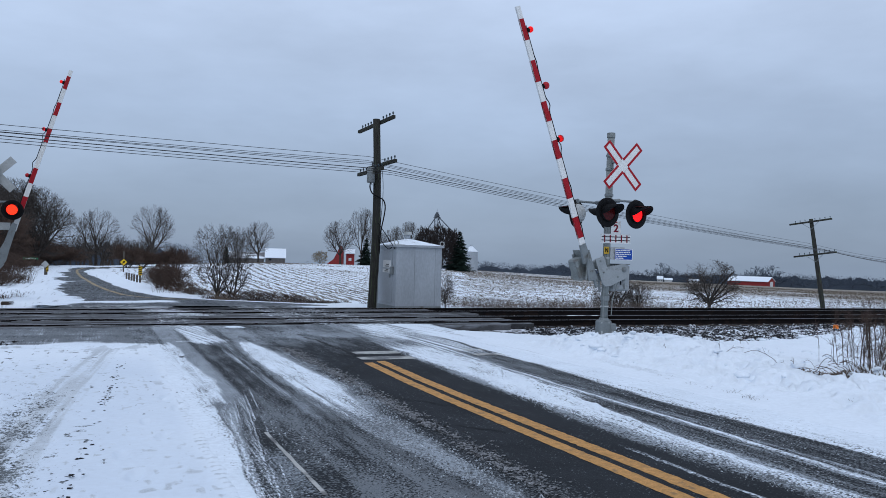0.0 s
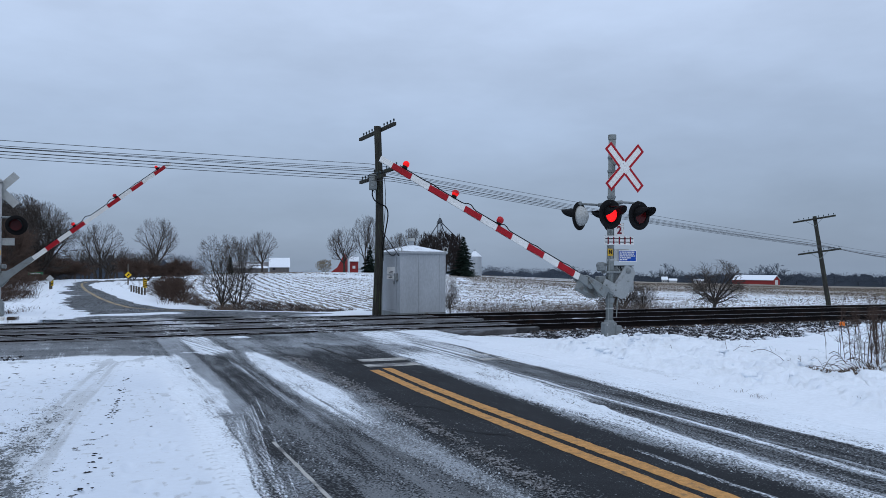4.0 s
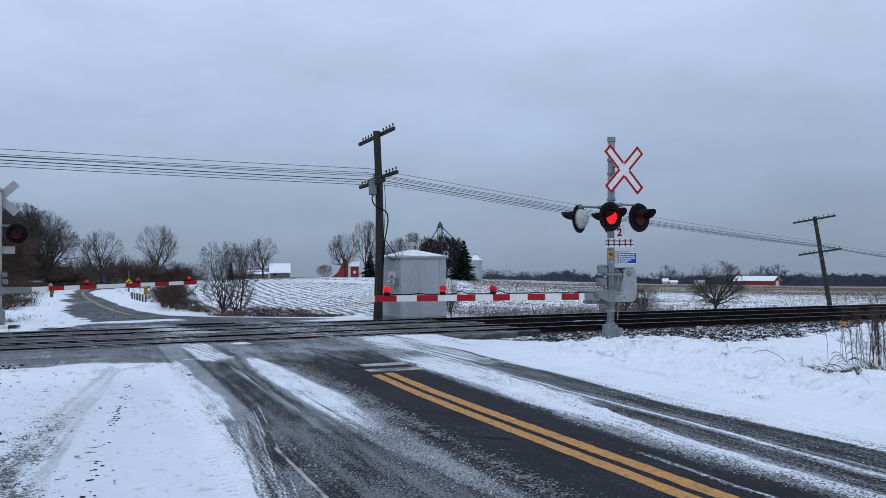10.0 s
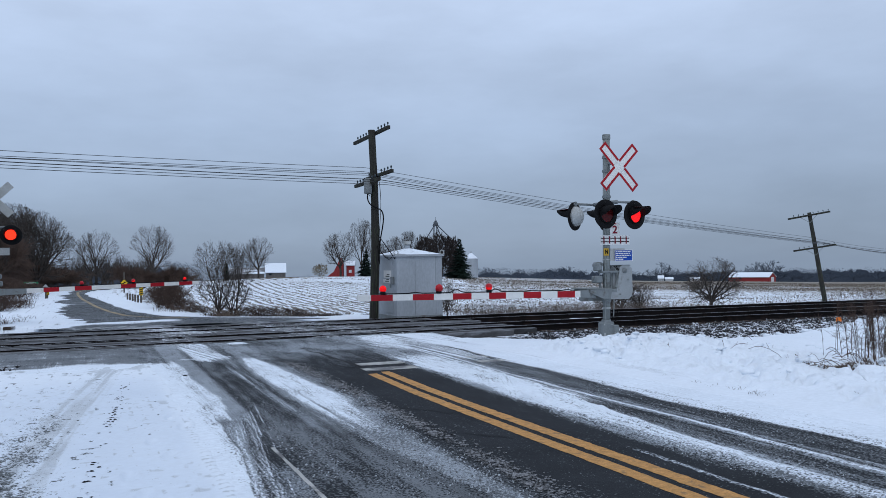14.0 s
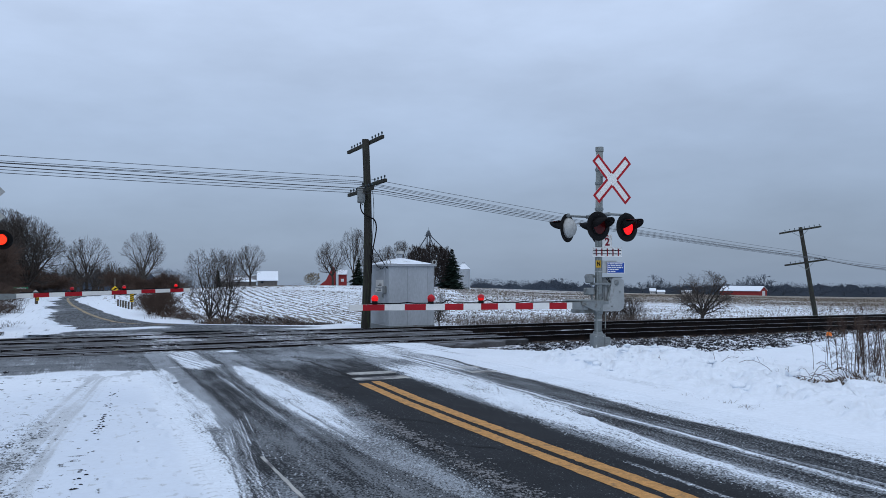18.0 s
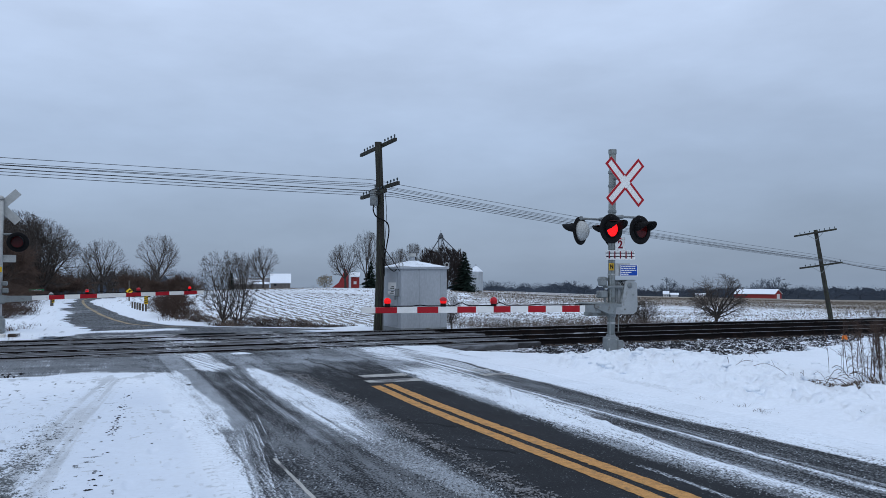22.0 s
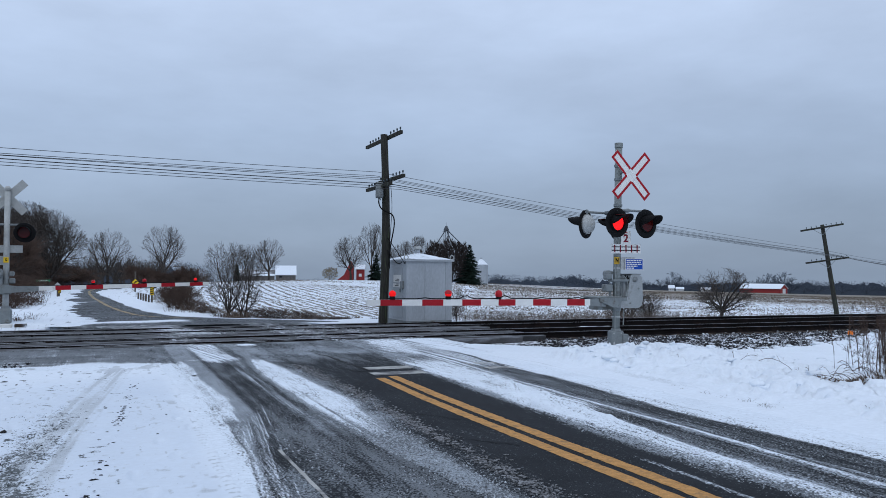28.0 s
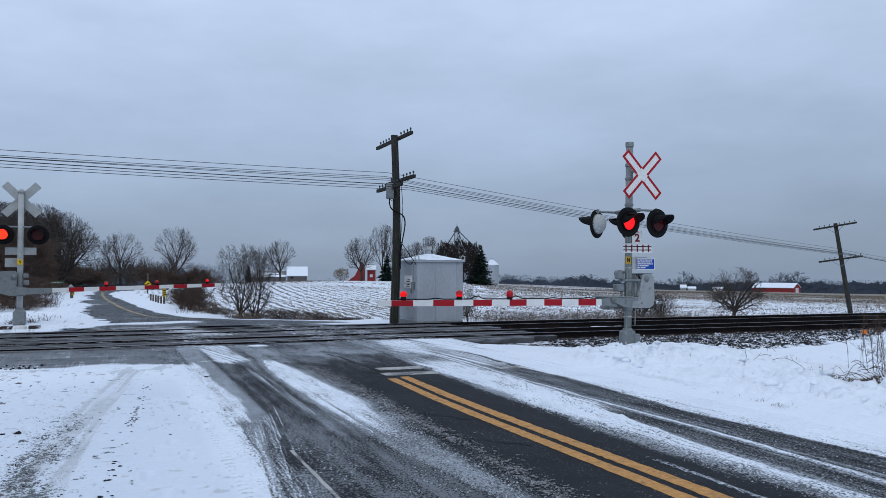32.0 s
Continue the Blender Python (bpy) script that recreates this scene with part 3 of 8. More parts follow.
def shoulder_soil(X, Y):
    """Soil and frozen grass showing through beside the wheel track."""
    path = -0.52 + (Y - 7.3) * 0.05
    clot = fbm(X * 6, Y * 3.0, 4, 0.6)
    d = (X - path) / (0.22 + 0.04 * np.maximum(10 - Y, 0))
    near = np.exp(-d * d) * band(Y, 4.5, 10.6, 1.2)
    wide = (1 - ramp01(X, -0.55, -0.2)) * (1 - ramp01(Y, 7.0, 11.0)) * 0.36
    stray = np.maximum(vnoise(X * 15 + 3, Y * 9 + 1) - 0.80, 0) * 4 * (1 - ramp01(X, -0.1, 0.9))
    return np.clip(np.maximum((near + wide) * (0.31 + 0.55 * (clot - 0.47)), stray), 0, 1)


M_GROUND = surface_mix("snowy_ground", [("", SNOW, 0.8, 0.045, ""), ("packed", (0.645, 0.71, 0.79), 0.75, 0.05, "soft"), ("grey", (0.52, 0.56, 0.60), 0.8, 0.25, "grain"), ("soil", (0.095, 0.105, 0.11), 0.9, 0.3, "bits"), ("stubble", (0.165, 0.150, 0.130), 0.95, 0.3, "furrow"), ("stubble_right", (0.20, 0.172, 0.14), 0.95, 0.3, "rows")])
_gx = axis_lines(-3.4, 1.3, 0.022, 3200)
_gx = np.concatenate([_gx[_gx < 1.29], np.arange(1.3, 6.4, 0.06), axis_lines(6.4, 12.4, 0.045, 3200)[axis_lines(6.4, 12.4, 0.045, 3200) > 6.39]])
ground = sheet("ground", _gx, axis_lines(4.6, 15.4, 0.034, 3200), ground_height, {"stubble": lambda X, Y: stubble(X, Y, 0), "stubble_right": lambda X, Y: stubble(X, Y, 1), "grey": shoulder_dirt, "packed": shoulder_packed, "soil": shoulder_soil}, M_GROUND)
tagged(ground, "snow-covered ground and stubble fields reaching the horizon", "ground", kind="structure")


# ---- road ----
def along(Y, *knots):
    """A line along the road: distances and offsets by turns."""
    return np.interp(Y, knots[0::2], knots[1::2])


def strip_edges(Y):
    """Edges of the slush left standing between the wheel tracks of the near lane."""
    left = along(Y, 4, 2.60, 5.2, 2.52, 6, 2.44, 7.2, 2.34, 8, 2.28, 9.5, 2.23, 11.3, 2.21, 13, 2.24, 15, 2.40)
    right = along(Y, 4, 2.70, 5.6, 2.73, 7.4, 2.74, 8.6, 2.83, 9.6, 2.93, 11, 2.87, 13, 2.82, 15, 2.64)
    return left, right


def ridge_edges(Y):
    """Near edge, far edge of the ploughed ridge, and the thin white line beyond it."""
    near = along(Y, 4, 4.70, 4.85, 4.60, 6.2, 4.55, 7.2, 4.56, 8.6, 4.63, 10.5, 4.70, 13, 4.80, 15.5, 5.0)
    far = along(Y, 4, 5.00, 5.3, 5.03, 6, 5.06, 7.2, 5.18, 8.2, 5.24, 9.3, 5.40, 11.2, 5.58, 13, 5.62, 15.5, 5.7)
    line = along(Y, 4, 5.50, 5.2, 5.54, 6.7, 5.60, 9, 5.64, 11, 5.72, 13, 5.85)
    return near, far, line


def shoulder_edge(Y):
    return along(Y, 4, 0.98, 5.9, 1.06, 6.4, 1.12, 7.4, 1.20, 9.1, 1.24, 11.2, 1.23, 14, 1.17)


def road_snow(X, Y):
    rag = 0.09 * (fbm(X * 3.5, Y * 1.3, 4, 0.6) - 0.5) + 0.05 * (fbm(Y * 0.5, Y * 0 + 1.7, 3) - 0.5)
    x = X + rag
    fine = fbm(X * 40, Y * 0.30, 3)
    streak = fbm(X * 14, Y * 0.35, 3)
    clot = fbm(X * 3.2, Y * 1.6, 4)
    near = 1 - ramp01(Y, 5.8, 8.2)
    # shoulder, and the thin trail beside it
    e1 = shoulder_edge(Y)
    s = 1 - ramp01(x, e1 - 0.04, e1 + 0.05)
    t0, t1 = along(Y, 8.6, 1.36, 9.7, 1.32, 11.5, 1.26, 13.6, 1.22, 15, 1.2), along(Y, 8.6, 1.38, 9.3, 1.45, 10.3, 1.53, 11.7, 1.44, 14.3, 1.40)
    s = np.maximum(s, ramp01(x, t0 - 0.03, t0 + 0.05) * (1 - ramp01(x, t1 - 0.10, t1 + 0.03)) * ramp01(Y, 8.8, 9.8) * (0.74 + 0.5 * (streak - 0.5)))
    s = np.maximum(s, band(x, e1 - 0.02, t0 + 0.03, 0.04) * ramp01(Y, 8.2, 9.2) * (0.72 + 0.9 * (fine - 0.48)))
    # tyre marks swinging off the shoulder
    w = X - 0.115 * (Y - 7.5)
    zone = ramp01(x, e1 - 0.02, e1 + 0.04) * (1 - ramp01(w, 1.44, 1.56)) * (1 - ramp01(Y, 8.6, 9.8))
    s = np.maximum(s, zone * np.clip(0.28 + 0.60 * (fbm(w * 16, Y * 0.35, 3) - 0.5) + 0.22 * (1 - ramp01(x, e1, e1 + 0.12)), 0, 0.5))
    for k, c in enumerate((1.235, 1.285, 1.315, 1.42, 1.455, 1.53)):
        gone = ramp01(vnoise(Y * 1.1 + 9 * k, Y * 0 + k), 0.25, 0.5) * band(Y, 4.0, 8.4 + 0.25 * k, 0.5)
        s = np.maximum(s, np.exp(-((w + 0.03 * (vnoise(Y * 0.4, Y * 0 + 2.0) - 0.5) - c) / 0.010) ** 2) * gone * 0.62)
    # slush between the wheel tracks, white towards the tracks
    l2, r2 = strip_edges(Y)
    body = ramp01(x, l2 + 0.02, l2 + 0.12) * (1 - ramp01(x, r2 - 0.16, r2 + 0.04))
    cuts = np.maximum(fine - 0.56, 0) * 2.2 * (1 - ramp01(x, l2 + 0.1, l2 + 0.4))
    s = np.maximum(s, body * (0.84 - 0.74 * near - 0.20 * (1 - ramp01(Y, 8.0, 10.5)) - 0.5 * np.maximum(clot - 0.45, 0) - cuts - 0.9 * np.maximum(vnoise(X * 30, Y * 5) - 0.78, 0)))
    trail = l2 - 0.14 + 0.03 * np.sin(Y)
    s = np.maximum(s, band(X, trail - 0.055, trail + 0.03, 0.03) * ramp01(Y, 7.6, 9.8) * (0.24 + 0.9 * (fine - 0.5) + 0.4 * (clot - 0.5)))
    s = np.maximum(s, band(x, 1.55, 2.1, 0.2) * (0.02 + 0.5 * (streak - 0.5)))
    # thin wisp beside the yellow lines
    s = np.maximum(s, band(x, 4.22, 4.30, 0.03) * (1 - ramp01(Y, 5.4, 6.2)) * (0.14 + 0.45 * streak))
    # ploughed ridge in the far lane and its trails
    n3, f3, w3 = ridge_edges(Y)
    ridge = ramp01(x, n3 - 0.02, n3 + 0.08) * (1 - ramp01(x, f3 - 0.12, f3 + 0.04))
    low = 1 - ramp01(Y, 6.2, 8.4)
    s = np.maximum(s, ridge * (0.95 - 0.22 * ramp01(Y, 9.5, 12.5) - 0.40 * ramp01(Y, 12.4, 14.0) + 0.3 * (clot - 0.5) - (0.8 + 1.2 * ramp01(Y, 8.5, 10)) * np.maximum(fine - 0.50, 0) - low * (0.26 + 0.24 * (1 - ramp01(x, n3 + 0.05, n3 + 0.30)) + 1.6 * np.maximum(fine - 0.5, 0))))
    s = np.maximum(s, band(x, f3, w3 - 0.12, 0.05) * ramp01(Y, 6.8, 8.6) * (0.60 + 0.14 * ramp01(Y, 10.5, 12) + 1.0 * (fine - 0.5)))
    s = np.maximum(s, band(x, f3 - 0.02, w3 - 0.14, 0.04) * (0.08 + 0.8 * (fine - 0.5)))
    s = np.maximum(s, ramp01(x, w3 - 0.14, w3 - 0.06) * (1 - ramp01(x, w3 - 0.05, w3 + 0.04)) * (0.70 - 1.0 * np.maximum(fine - 0.48, 0) + 0.4 * (clot - 0.5)))
    e4 = along(Y, 4, 6.12, 5.2, 6.18, 6.5, 6.14, 7.3, 6.08, 8.5, 6.17, 10, 6.34, 12, 6.34, 14, 6.5)
    s = np.maximum(s, band(x, w3 + 0.02, e4 - 0.05, 0.05) * (0.05 + 0.42 * ramp01(Y, 11.2, 13.0) + 0.9 * (fine - 0.44)))
    s = np.maximum(s, ramp01(x, e4 - 0.08, e4 + 0.10) * (1.0 - 1.3 * (1 - ramp01(x, e4, e4 + 0.5)) * np.maximum(streak - 0.5, 0) * 2))
    # the approach to the tracks is swept but for a few trails
    clear = ramp01(Y + 1.0 * (clot - 0.5), 14.2, 15.0)
    slant = fbm((X + 0.16 * (Y - 15)) * 22, Y * 0.5, 3)
    drag = band(X + 0.02 * (Y - 15), 1.68, 2.28, 0.08) * 0.52 + band(X - 0.14 * (Y - 13), 4.85, 5.6, 0.2) * 0.45 + band(X, 5.7, 6.9, 0.3) * 0.40 + band(X, 6.6, 7.6, 0.2) * 0.75 + 0.18
    s = s * (1 - clear) + clear * np.clip(drag * (0.15 + 1.25 * slant), 0, 1)
    patch = np.exp(-(((X - 2.86) / 0.24) ** 2 + ((Y - 17.45) / 0.20) ** 2) ** 2)
    thin = np.exp(-((Y - 14.92) / 0.04) ** 2) * band(X, 1.44, 2.36, 0.05) * 0.9
    return np.clip(np.maximum(np.maximum(s, patch), thin), 0, 1)


def road_slush(X, Y):
    """Grey half-melted slush: the near end of the strip, the foot of the ridge and the fringes."""
    clot = fbm(X * 4.2, Y * 1.8, 4, 0.6)
    fine = fbm(X * 24, Y * 0.5, 3)
    x = X + 0.10 * (fbm(X * 5, Y * 2.2, 3, 0.6) - 0.5)
    l2, r2 = strip_edges(Y)
    s = ramp01(x, l2 - 0.06, l2 + 0.08) * (1 - ramp01(x, r2 - 0.03, r2 + 0.10)) * (0.66 + 0.5 * (clot - 0.5))
    s = np.maximum(s, band(x, r2, r2 + 0.28, 0.08) * ramp01(Y, 6.5, 9) * (0.34 + 0.9 * (clot - 0.48)))
    s = np.maximum(s, band(x, l2 - 0.26, l2 + 0.02, 0.06) * (0.30 + 0.8 * (fine - 0.5)) * ramp01(Y, 6.5, 8.5))
    n3, f3, w3 = ridge_edges(Y)
    s = np.maximum(s, ramp01(x, n3 - 0.08, n3 + 0.02) * (1 - ramp01(x, f3, f3 + 0.12)) * (0.52 + 0.5 * (clot - 0.5) + 0.5 * (fine - 0.5)))
    s = np.maximum(s, band(x, w3 - 0.16, w3 + 0.14, 0.06) * (0.44 + 0.9 * (fine - 0.5)))
    w = X - 0.115 * (Y - 7.5)
    s = np.maximum(s, band(X, shoulder_edge(Y), 1.34 + 0.115 * (Y - 7.5), 0.05) * (1 - ramp01(Y, 8.8, 10.0)) * (0.60 + 0.9 * (fbm(w * 20, Y * 0.4, 3) - 0.5)))
    s = np.maximum(s, band(X, 1.18, 1.5, 0.05) * (1 - ramp01(Y, 6.2, 7.0)) * (0.40 + 0.6 * (clot - 0.5)))
    s = np.maximum(s, band(X, 1.2, 1.62, 0.08) * ramp01(Y, 8.2, 9.2) * (0.85 + 0.5 * (fine - 0.5)))
    s = np.maximum(s, ramp01(Y, 13.6, 15.4) * (0.37 + 0.9 * (fbm(X * 2.5, Y * 1.1, 4) - 0.47)))
    return np.clip(s, 0, 1)


def road_dirt(X, Y):
    """Grit and melt holes peppering the slush and the thinner snow."""
    clot = fbm(X * 3.0, Y * 1.4, 4)
    l2, r2 = strip_edges(Y)
    n3, f3, w3 = ridge_edges(Y)
    s = band(X, l2 - 0.2, r2 + 0.15, 0.06) * (0.20 + 0.14 * (1 - ramp01(Y, 6.5, 9)) + 0.4 * (clot - 0.5))
    s = np.maximum(s, band(X, n3 - 0.1, n3 + 0.22, 0.05) * (0.10 + 0.20 * (1 - ramp01(Y, 6, 8))))
    s = np.maximum(s, band(X, n3 + 0.2, 6.4, 0.05) * (0.16 + 0.4 * (clot - 0.5)))
    s = np.maximum(s, band(X, 1.1, 1.7, 0.06) * (0.22 + 0.4 * (clot - 0.5)))
    return np.clip(s, 0, 1)


def road_height(X, Y):
    crown = -0.010 * ((X - 3.95) / 2.6) ** 2
    s = road_snow(X, Y)
    n3, f3, _ = ridge_edges(Y)
    lump = 0.065 * band(X, n3 + 0.03, f3 - 0.05, 0.09) * (0.35 + 0.65 * ramp01(Y, 6.0, 8.0)) * (1 - 0.6 * ramp01(Y, 9.5, 12)) * (0.5 + 1.0 * fbm(X * 9, Y * 7, 3, 0.65))
    ridge = lump + 0.014 + 0.02 * band(X, 2.3, 3.0, 0.2) * ramp01(Y, 7, 9)
    crumb = 0.012 * road_slush(X, Y) * fbm(X * 34, Y * 20, 2, 0.6)
    return 0.004 + crown + s * ridge * (0.4 + 1.2 * fbm(X * 4, Y * 4, 3)) + crumb + 0.003 * (fbm(X * 20, Y * 20, 2) - 0.5)


def road_grit(X, Y):
    clot = fbm(X * 2.2, Y * 0.8, 4)
    lines = fbm(X * 9, Y * 0.3, 3)
    near = 1 - ramp01(Y, 8.0, 10.5)
    lane = band(X, 1.45, 2.75, 0.15) * (0.25 + 0.16 * near + 0.4 * (clot - 0.45) + 0.4 * (lines - 0.5)) + band(X, 2.75, 3.15, 0.12) * (0.16 + 0.5 * (clot - 0.45))
    tyre = band(X, 5.0, 6.8, 0.2) * (0.28 + 0.5 * (clot - 0.45) + 0.3 * (lines - 0.5))
    far = ramp01(Y, 11.0, 15.0) * (0.34 + 0.7 * (fbm(X * 5, Y * 1.2, 3) - 0.45))
    scuff = 0.24 * ramp01(fbm(X * 1.3, Y * 0.5, 4), 0.52, 0.70) * ramp01(Y, 10, 12)
    bare = 0.03 * band(X, 3.2, 4.5, 0.2)
    return np.clip(np.maximum(np.maximum(np.maximum(lane, tyre), np.maximum(far, scuff)), bare), 0, 1)


M_ROAD = surface_mix("wet_asphalt_with_snow", [("", (0.024, 0.0265, 0.030), 0.85, 0.36, ""), ("grit", (0.165, 0.18, 0.195), 0.85, 0.3, "speck"), ("slush", (0.29, 0.32, 0.35), 0.8, 0.4, "crumb"), ("snow", (0.735, 0.795, 0.86), 0.8, 0.08, "streak"), ("dirt", (0.12, 0.13, 0.14), 0.85, 0.4, "speck")])
road = sheet("road", np.arange(0.75, 7.6, 0.0135), np.concatenate([np.arange(-150, -30, 4.0), np.arange(-30, 4.2, 0.6), np.arange(4.2, 9, 0.028), np.arange(9, 17.95, 0.05)]), road_height, {"snow": road_snow, "grit": road_grit, "slush": road_slush, "dirt": road_dirt}, M_ROAD)
tagged(road, "dark wet asphalt road with ploughed snow and slush", "road", kind="structure")



def apron_snow(X, Y):
    n = fbm(X * 0.8, Y * 0.8, 3)
    e = ramp01(Y + 1.4 * (n - 0.5), 14.5, 15.3)
    streak = fbm(X * 6, Y * 0.9, 3)
    lanes = fbm(X * 0.9, Y * 9, 3)
    return np.clip((1 - e) + e * (0.12 + 0.55 * (streak - 0.45) + 0.5 * (lanes - 0.5)), 0, 1)


apron = sheet("road_apron", np.arange(-12, 0.80, 0.06), np.arange(13.6, 17.95, 0.06), lambda X, Y: -0.006 + 0.01 * apron_snow(X, Y), {"snow": apron_snow, "grit": lambda X, Y: 0.54 + 0.5 * (fbm(X * 0.8, Y * 6, 3) - 0.4)}, M_ROAD)
tagged(apron, "grey wet asphalt apron beside the crossing deck", "road", kind="structure")

M_LINE = mat("yellow_road_paint", (0.485, 0.255, 0.088), 0.75, 0, 0.28, 14, 0.4, 80, (0.27, 0.165, 0.08), 0.30)
M_BAR = mat("white_road_paint", (0.40, 0.40, 0.38), 0.6, 0, 0.25, 3, 0.2, 70, (0.13, 0.13, 0.13), 0.44)


def strip(name, x0, x1, y0, y1, step, material, label, lift=0.006, axis=None, worn=0.0, sway=None):
    bm = bmesh.new()
    ragged = random.Random(name)
    last = None
    n = max(2, int(abs(y1 - y0) / step))
    for k in range(n + 1):
        y = y0 + (y1 - y0) * k / n
        c = 0.0 if axis is None else float(axis(y))
        if axis is None:
            zs = [0.004 - 0.010 * ((x - 3.95) / 2.6) ** 2 + lift for x in (x0, x1)]
        else:
            zs = [float(ground_height(c + x, y)) + lift for x in (x0, x1)]
        w0, w1 = ragged.gauss(0, worn), ragged.gauss(0, worn)
        if sway is not None:
            c = float(sway(y))
        row = [bm.verts.new((c + x0 + w0, y, zs[0])), bm.verts.new((c + x1 + w1, y, zs[1]))]
        if last:
            bm.faces.new((last[0], last[1], row[1], row[0]))
        last = row
    ob = part(name, bm, material, None)
    return tagged(ob, label, "road marking", kind="structure")


line_sway = lambda y: np.interp(y, (4, 8, 9.5, 11.6), (0.045, 0.045, 0.065, 0.16))
strip("road_marking_1", 3.635, 3.78, -60, 11.42, 0.06, M_LINE, "worn yellow centre line painted on asphalt", 0.004, None, 0.0035, line_sway)
strip("road_marking_2", 3.868, 4.02, -60, 11.55, 0.06, M_LINE, "worn yellow centre line painted on asphalt", 0.004, None, 0.0045, line_sway)
strip("road_marking_3", 3.88, 4.93, 11.70, 12.08, 0.1, M_BAR, "worn white stop bar across the lane")
strip("road_marking_4", 4.0, 5.0, 12.40, 12.76, 0.1, M_BAR, "worn white stop bar across the lane")
strip("road_marking_5", 1.468, 1.50, 5.2, 7.2, 0.12, M_BAR, "thin white edge line on asphalt", 0.008, None, 0.002)
strip("road_marking_7", 5.90, 6.44, 11.86, 12.12, 0.04, M_BAR, "worn white stop bar across the lane", 0.008, None, 0.02)
strip("road_marking_8", 5.88, 6.40, 12.52, 12.80, 0.04, M_BAR, "worn white stop bar across the lane", 0.008, None, 0.02)


def crack_line(points, w=0.026):
    bm = bmesh.new()
    last = None
    for x, y in points:
        z = 0.009 - 0.010 * ((x - 3.95) / 2.6) ** 2
        row = [bm.verts.new((x - w, y - w, z)), bm.verts.new((x + w, y + w, z))]
        if last:
            bm.faces.new((last[0], last[1], row[1], row[0]))
        last = row
    return tagged(part("road_crack", bm, M_BLACK, None), "black open crack in the asphalt", "crack", kind="structure")


rng = random.Random(3)


def crack_path(x0, y0, x1, y1, n, w):
    """A jagged crack between two spots of the road."""
    crack_line([(x0 + (x1 - x0) * k / n + rng.uniform(-.05, .05), y0 + (y1 - y0) * k / n + rng.uniform(-.10, .10)) for k in range(n + 1)], w)


crack_path(3.86, 15.9, 3.93, 13.4, 11, 0.022)
crack_path(3.93, 13.4, 3.97, 11.75, 9, 0.030)
crack_path(3.92, 11.7, 3.18, 10.75, 9, 0.018)
crack_path(3.95, 11.9, 3.60, 12.9, 5, 0.014)
crack_path(4.55, 15.3, 4.35, 12.9, 8, 0.012)
crack_path(3.10, 8.6, 3.62, 7.9, 8, 0.006)
crack_path(3.55, 6.6, 3.25, 6.9, 6, 0.005)


def far_road_snow(X, Y):
    n = fbm(X * 0.9, Y * 0.5, 4)
    tongue = fbm(X * 0.35, Y * 0.55 + 4, 3)
    left = far_left(Y) + 1.5 * (tongue - 0.5) + 0.5 * (fbm(X * 3, Y * 1.6, 3) - 0.5)
    s = ramp01(left - X, -0.10, 0.25) + ramp01(X - far_right(Y) + 0.25 * (n - 0.5), -0.16, 0.06)
    bar = band(Y + 0.7 * (n - 0.5) - 0.12 * (X - 1), 26.35, 27.5, 0.22) * band(X, -3.0, 2.6, 0.5)
    s = np.maximum(s, bar * (0.75 + 0.9 * (fbm(X * 1.7, Y * 2, 3) - 0.45)))
    wisp = band(Y, 30, 52, 4) * np.maximum(fbm(X * 0.6 + 8, Y * 0.9, 3) - 0.60, 0) * 2.2
    return np.clip(s + wisp + 0.05 * fbm(X * 6, Y * 0.4, 3), 0, 1)


def far_road_height(X, Y):
    return far_level(X, Y) + 0.012 + 0.03 * far_road_snow(X, Y)


def far_road():
    """A sheet laid between the two edges of the road."""
    ys = np.concatenate([np.arange(25.05, 40, 0.10), np.arange(40, 92, 0.4)])
    us = np.linspace(0, 1, 70)
    across = lambda U, Y: far_left(Y) - 0.85 + U * (far_right(Y) - far_left(Y) + 0.98)
    ob = sheet("road_beyond", us, ys, lambda U, Y: far_road_height(across(U, Y), Y), {"snow": lambda U, Y: far_road_snow(across(U, Y), Y), "grit": lambda U, Y: 0.40 + 0.25 * (fbm(across(U, Y) * 2, Y * 0.6, 3) - 0.45)}, M_ROAD)
    me = ob.data
    co = np.empty(len(me.vertices) * 3, np.float32)
    me.vertices.foreach_get("co", co)
    co = co.reshape(-1, 3)
    co[:, 0] = across(co[:, 0], co[:, 1])
    me.vertices.foreach_set("co", co.ravel())
    me.update()
    tagged(ob, "curving asphalt road beyond the tracks with snowy edges", "road", kind="structure")


far_road()
M_FADED = mat("faded_yellow_paint", (0.30, 0.235, 0.135), 0.7, 0, 0.25, 1.5, 0.1, 30, (0.14, 0.125, 0.10), 0.38)
strip("road_marking_6", -0.10, 0.08, 28.3, 84, 0.5, M_FADED, "faded yellow centre line on the far road", 0.085, far_line)


# ---- tracks ----
def ballast_bed():
    bm = bmesh.new()
    prof = [(13.0, -0.20), (13.9, -0.13), (15.5, -0.11), (16.9, -0.13), (17.5, -0.17), (24.9, -0.17), (25.6, -0.22), (26.6, -0.5)]
    last = None
    for x in [-70, -30, -12, -6, 0, 4, 8, 10, 12, 14, 16, 18, 20, 23, 26, 30, 36, 44, 55]:
        row = [bm.verts.new((x, y + float(bend(x)), z - 0.0)) for y, z in prof]
        if last:
            for k in range(len(prof) - 1):
                bm.faces.new((last[k], row[k], row[k + 1], last[k + 1]))
        last = row
    ob = part("ballast_bed", bm, M_BALLASTBED, None)
    tagged(ob, "crushed stone ballast bed dusted with snow", "ballast", kind="structure")


ballast_bed()

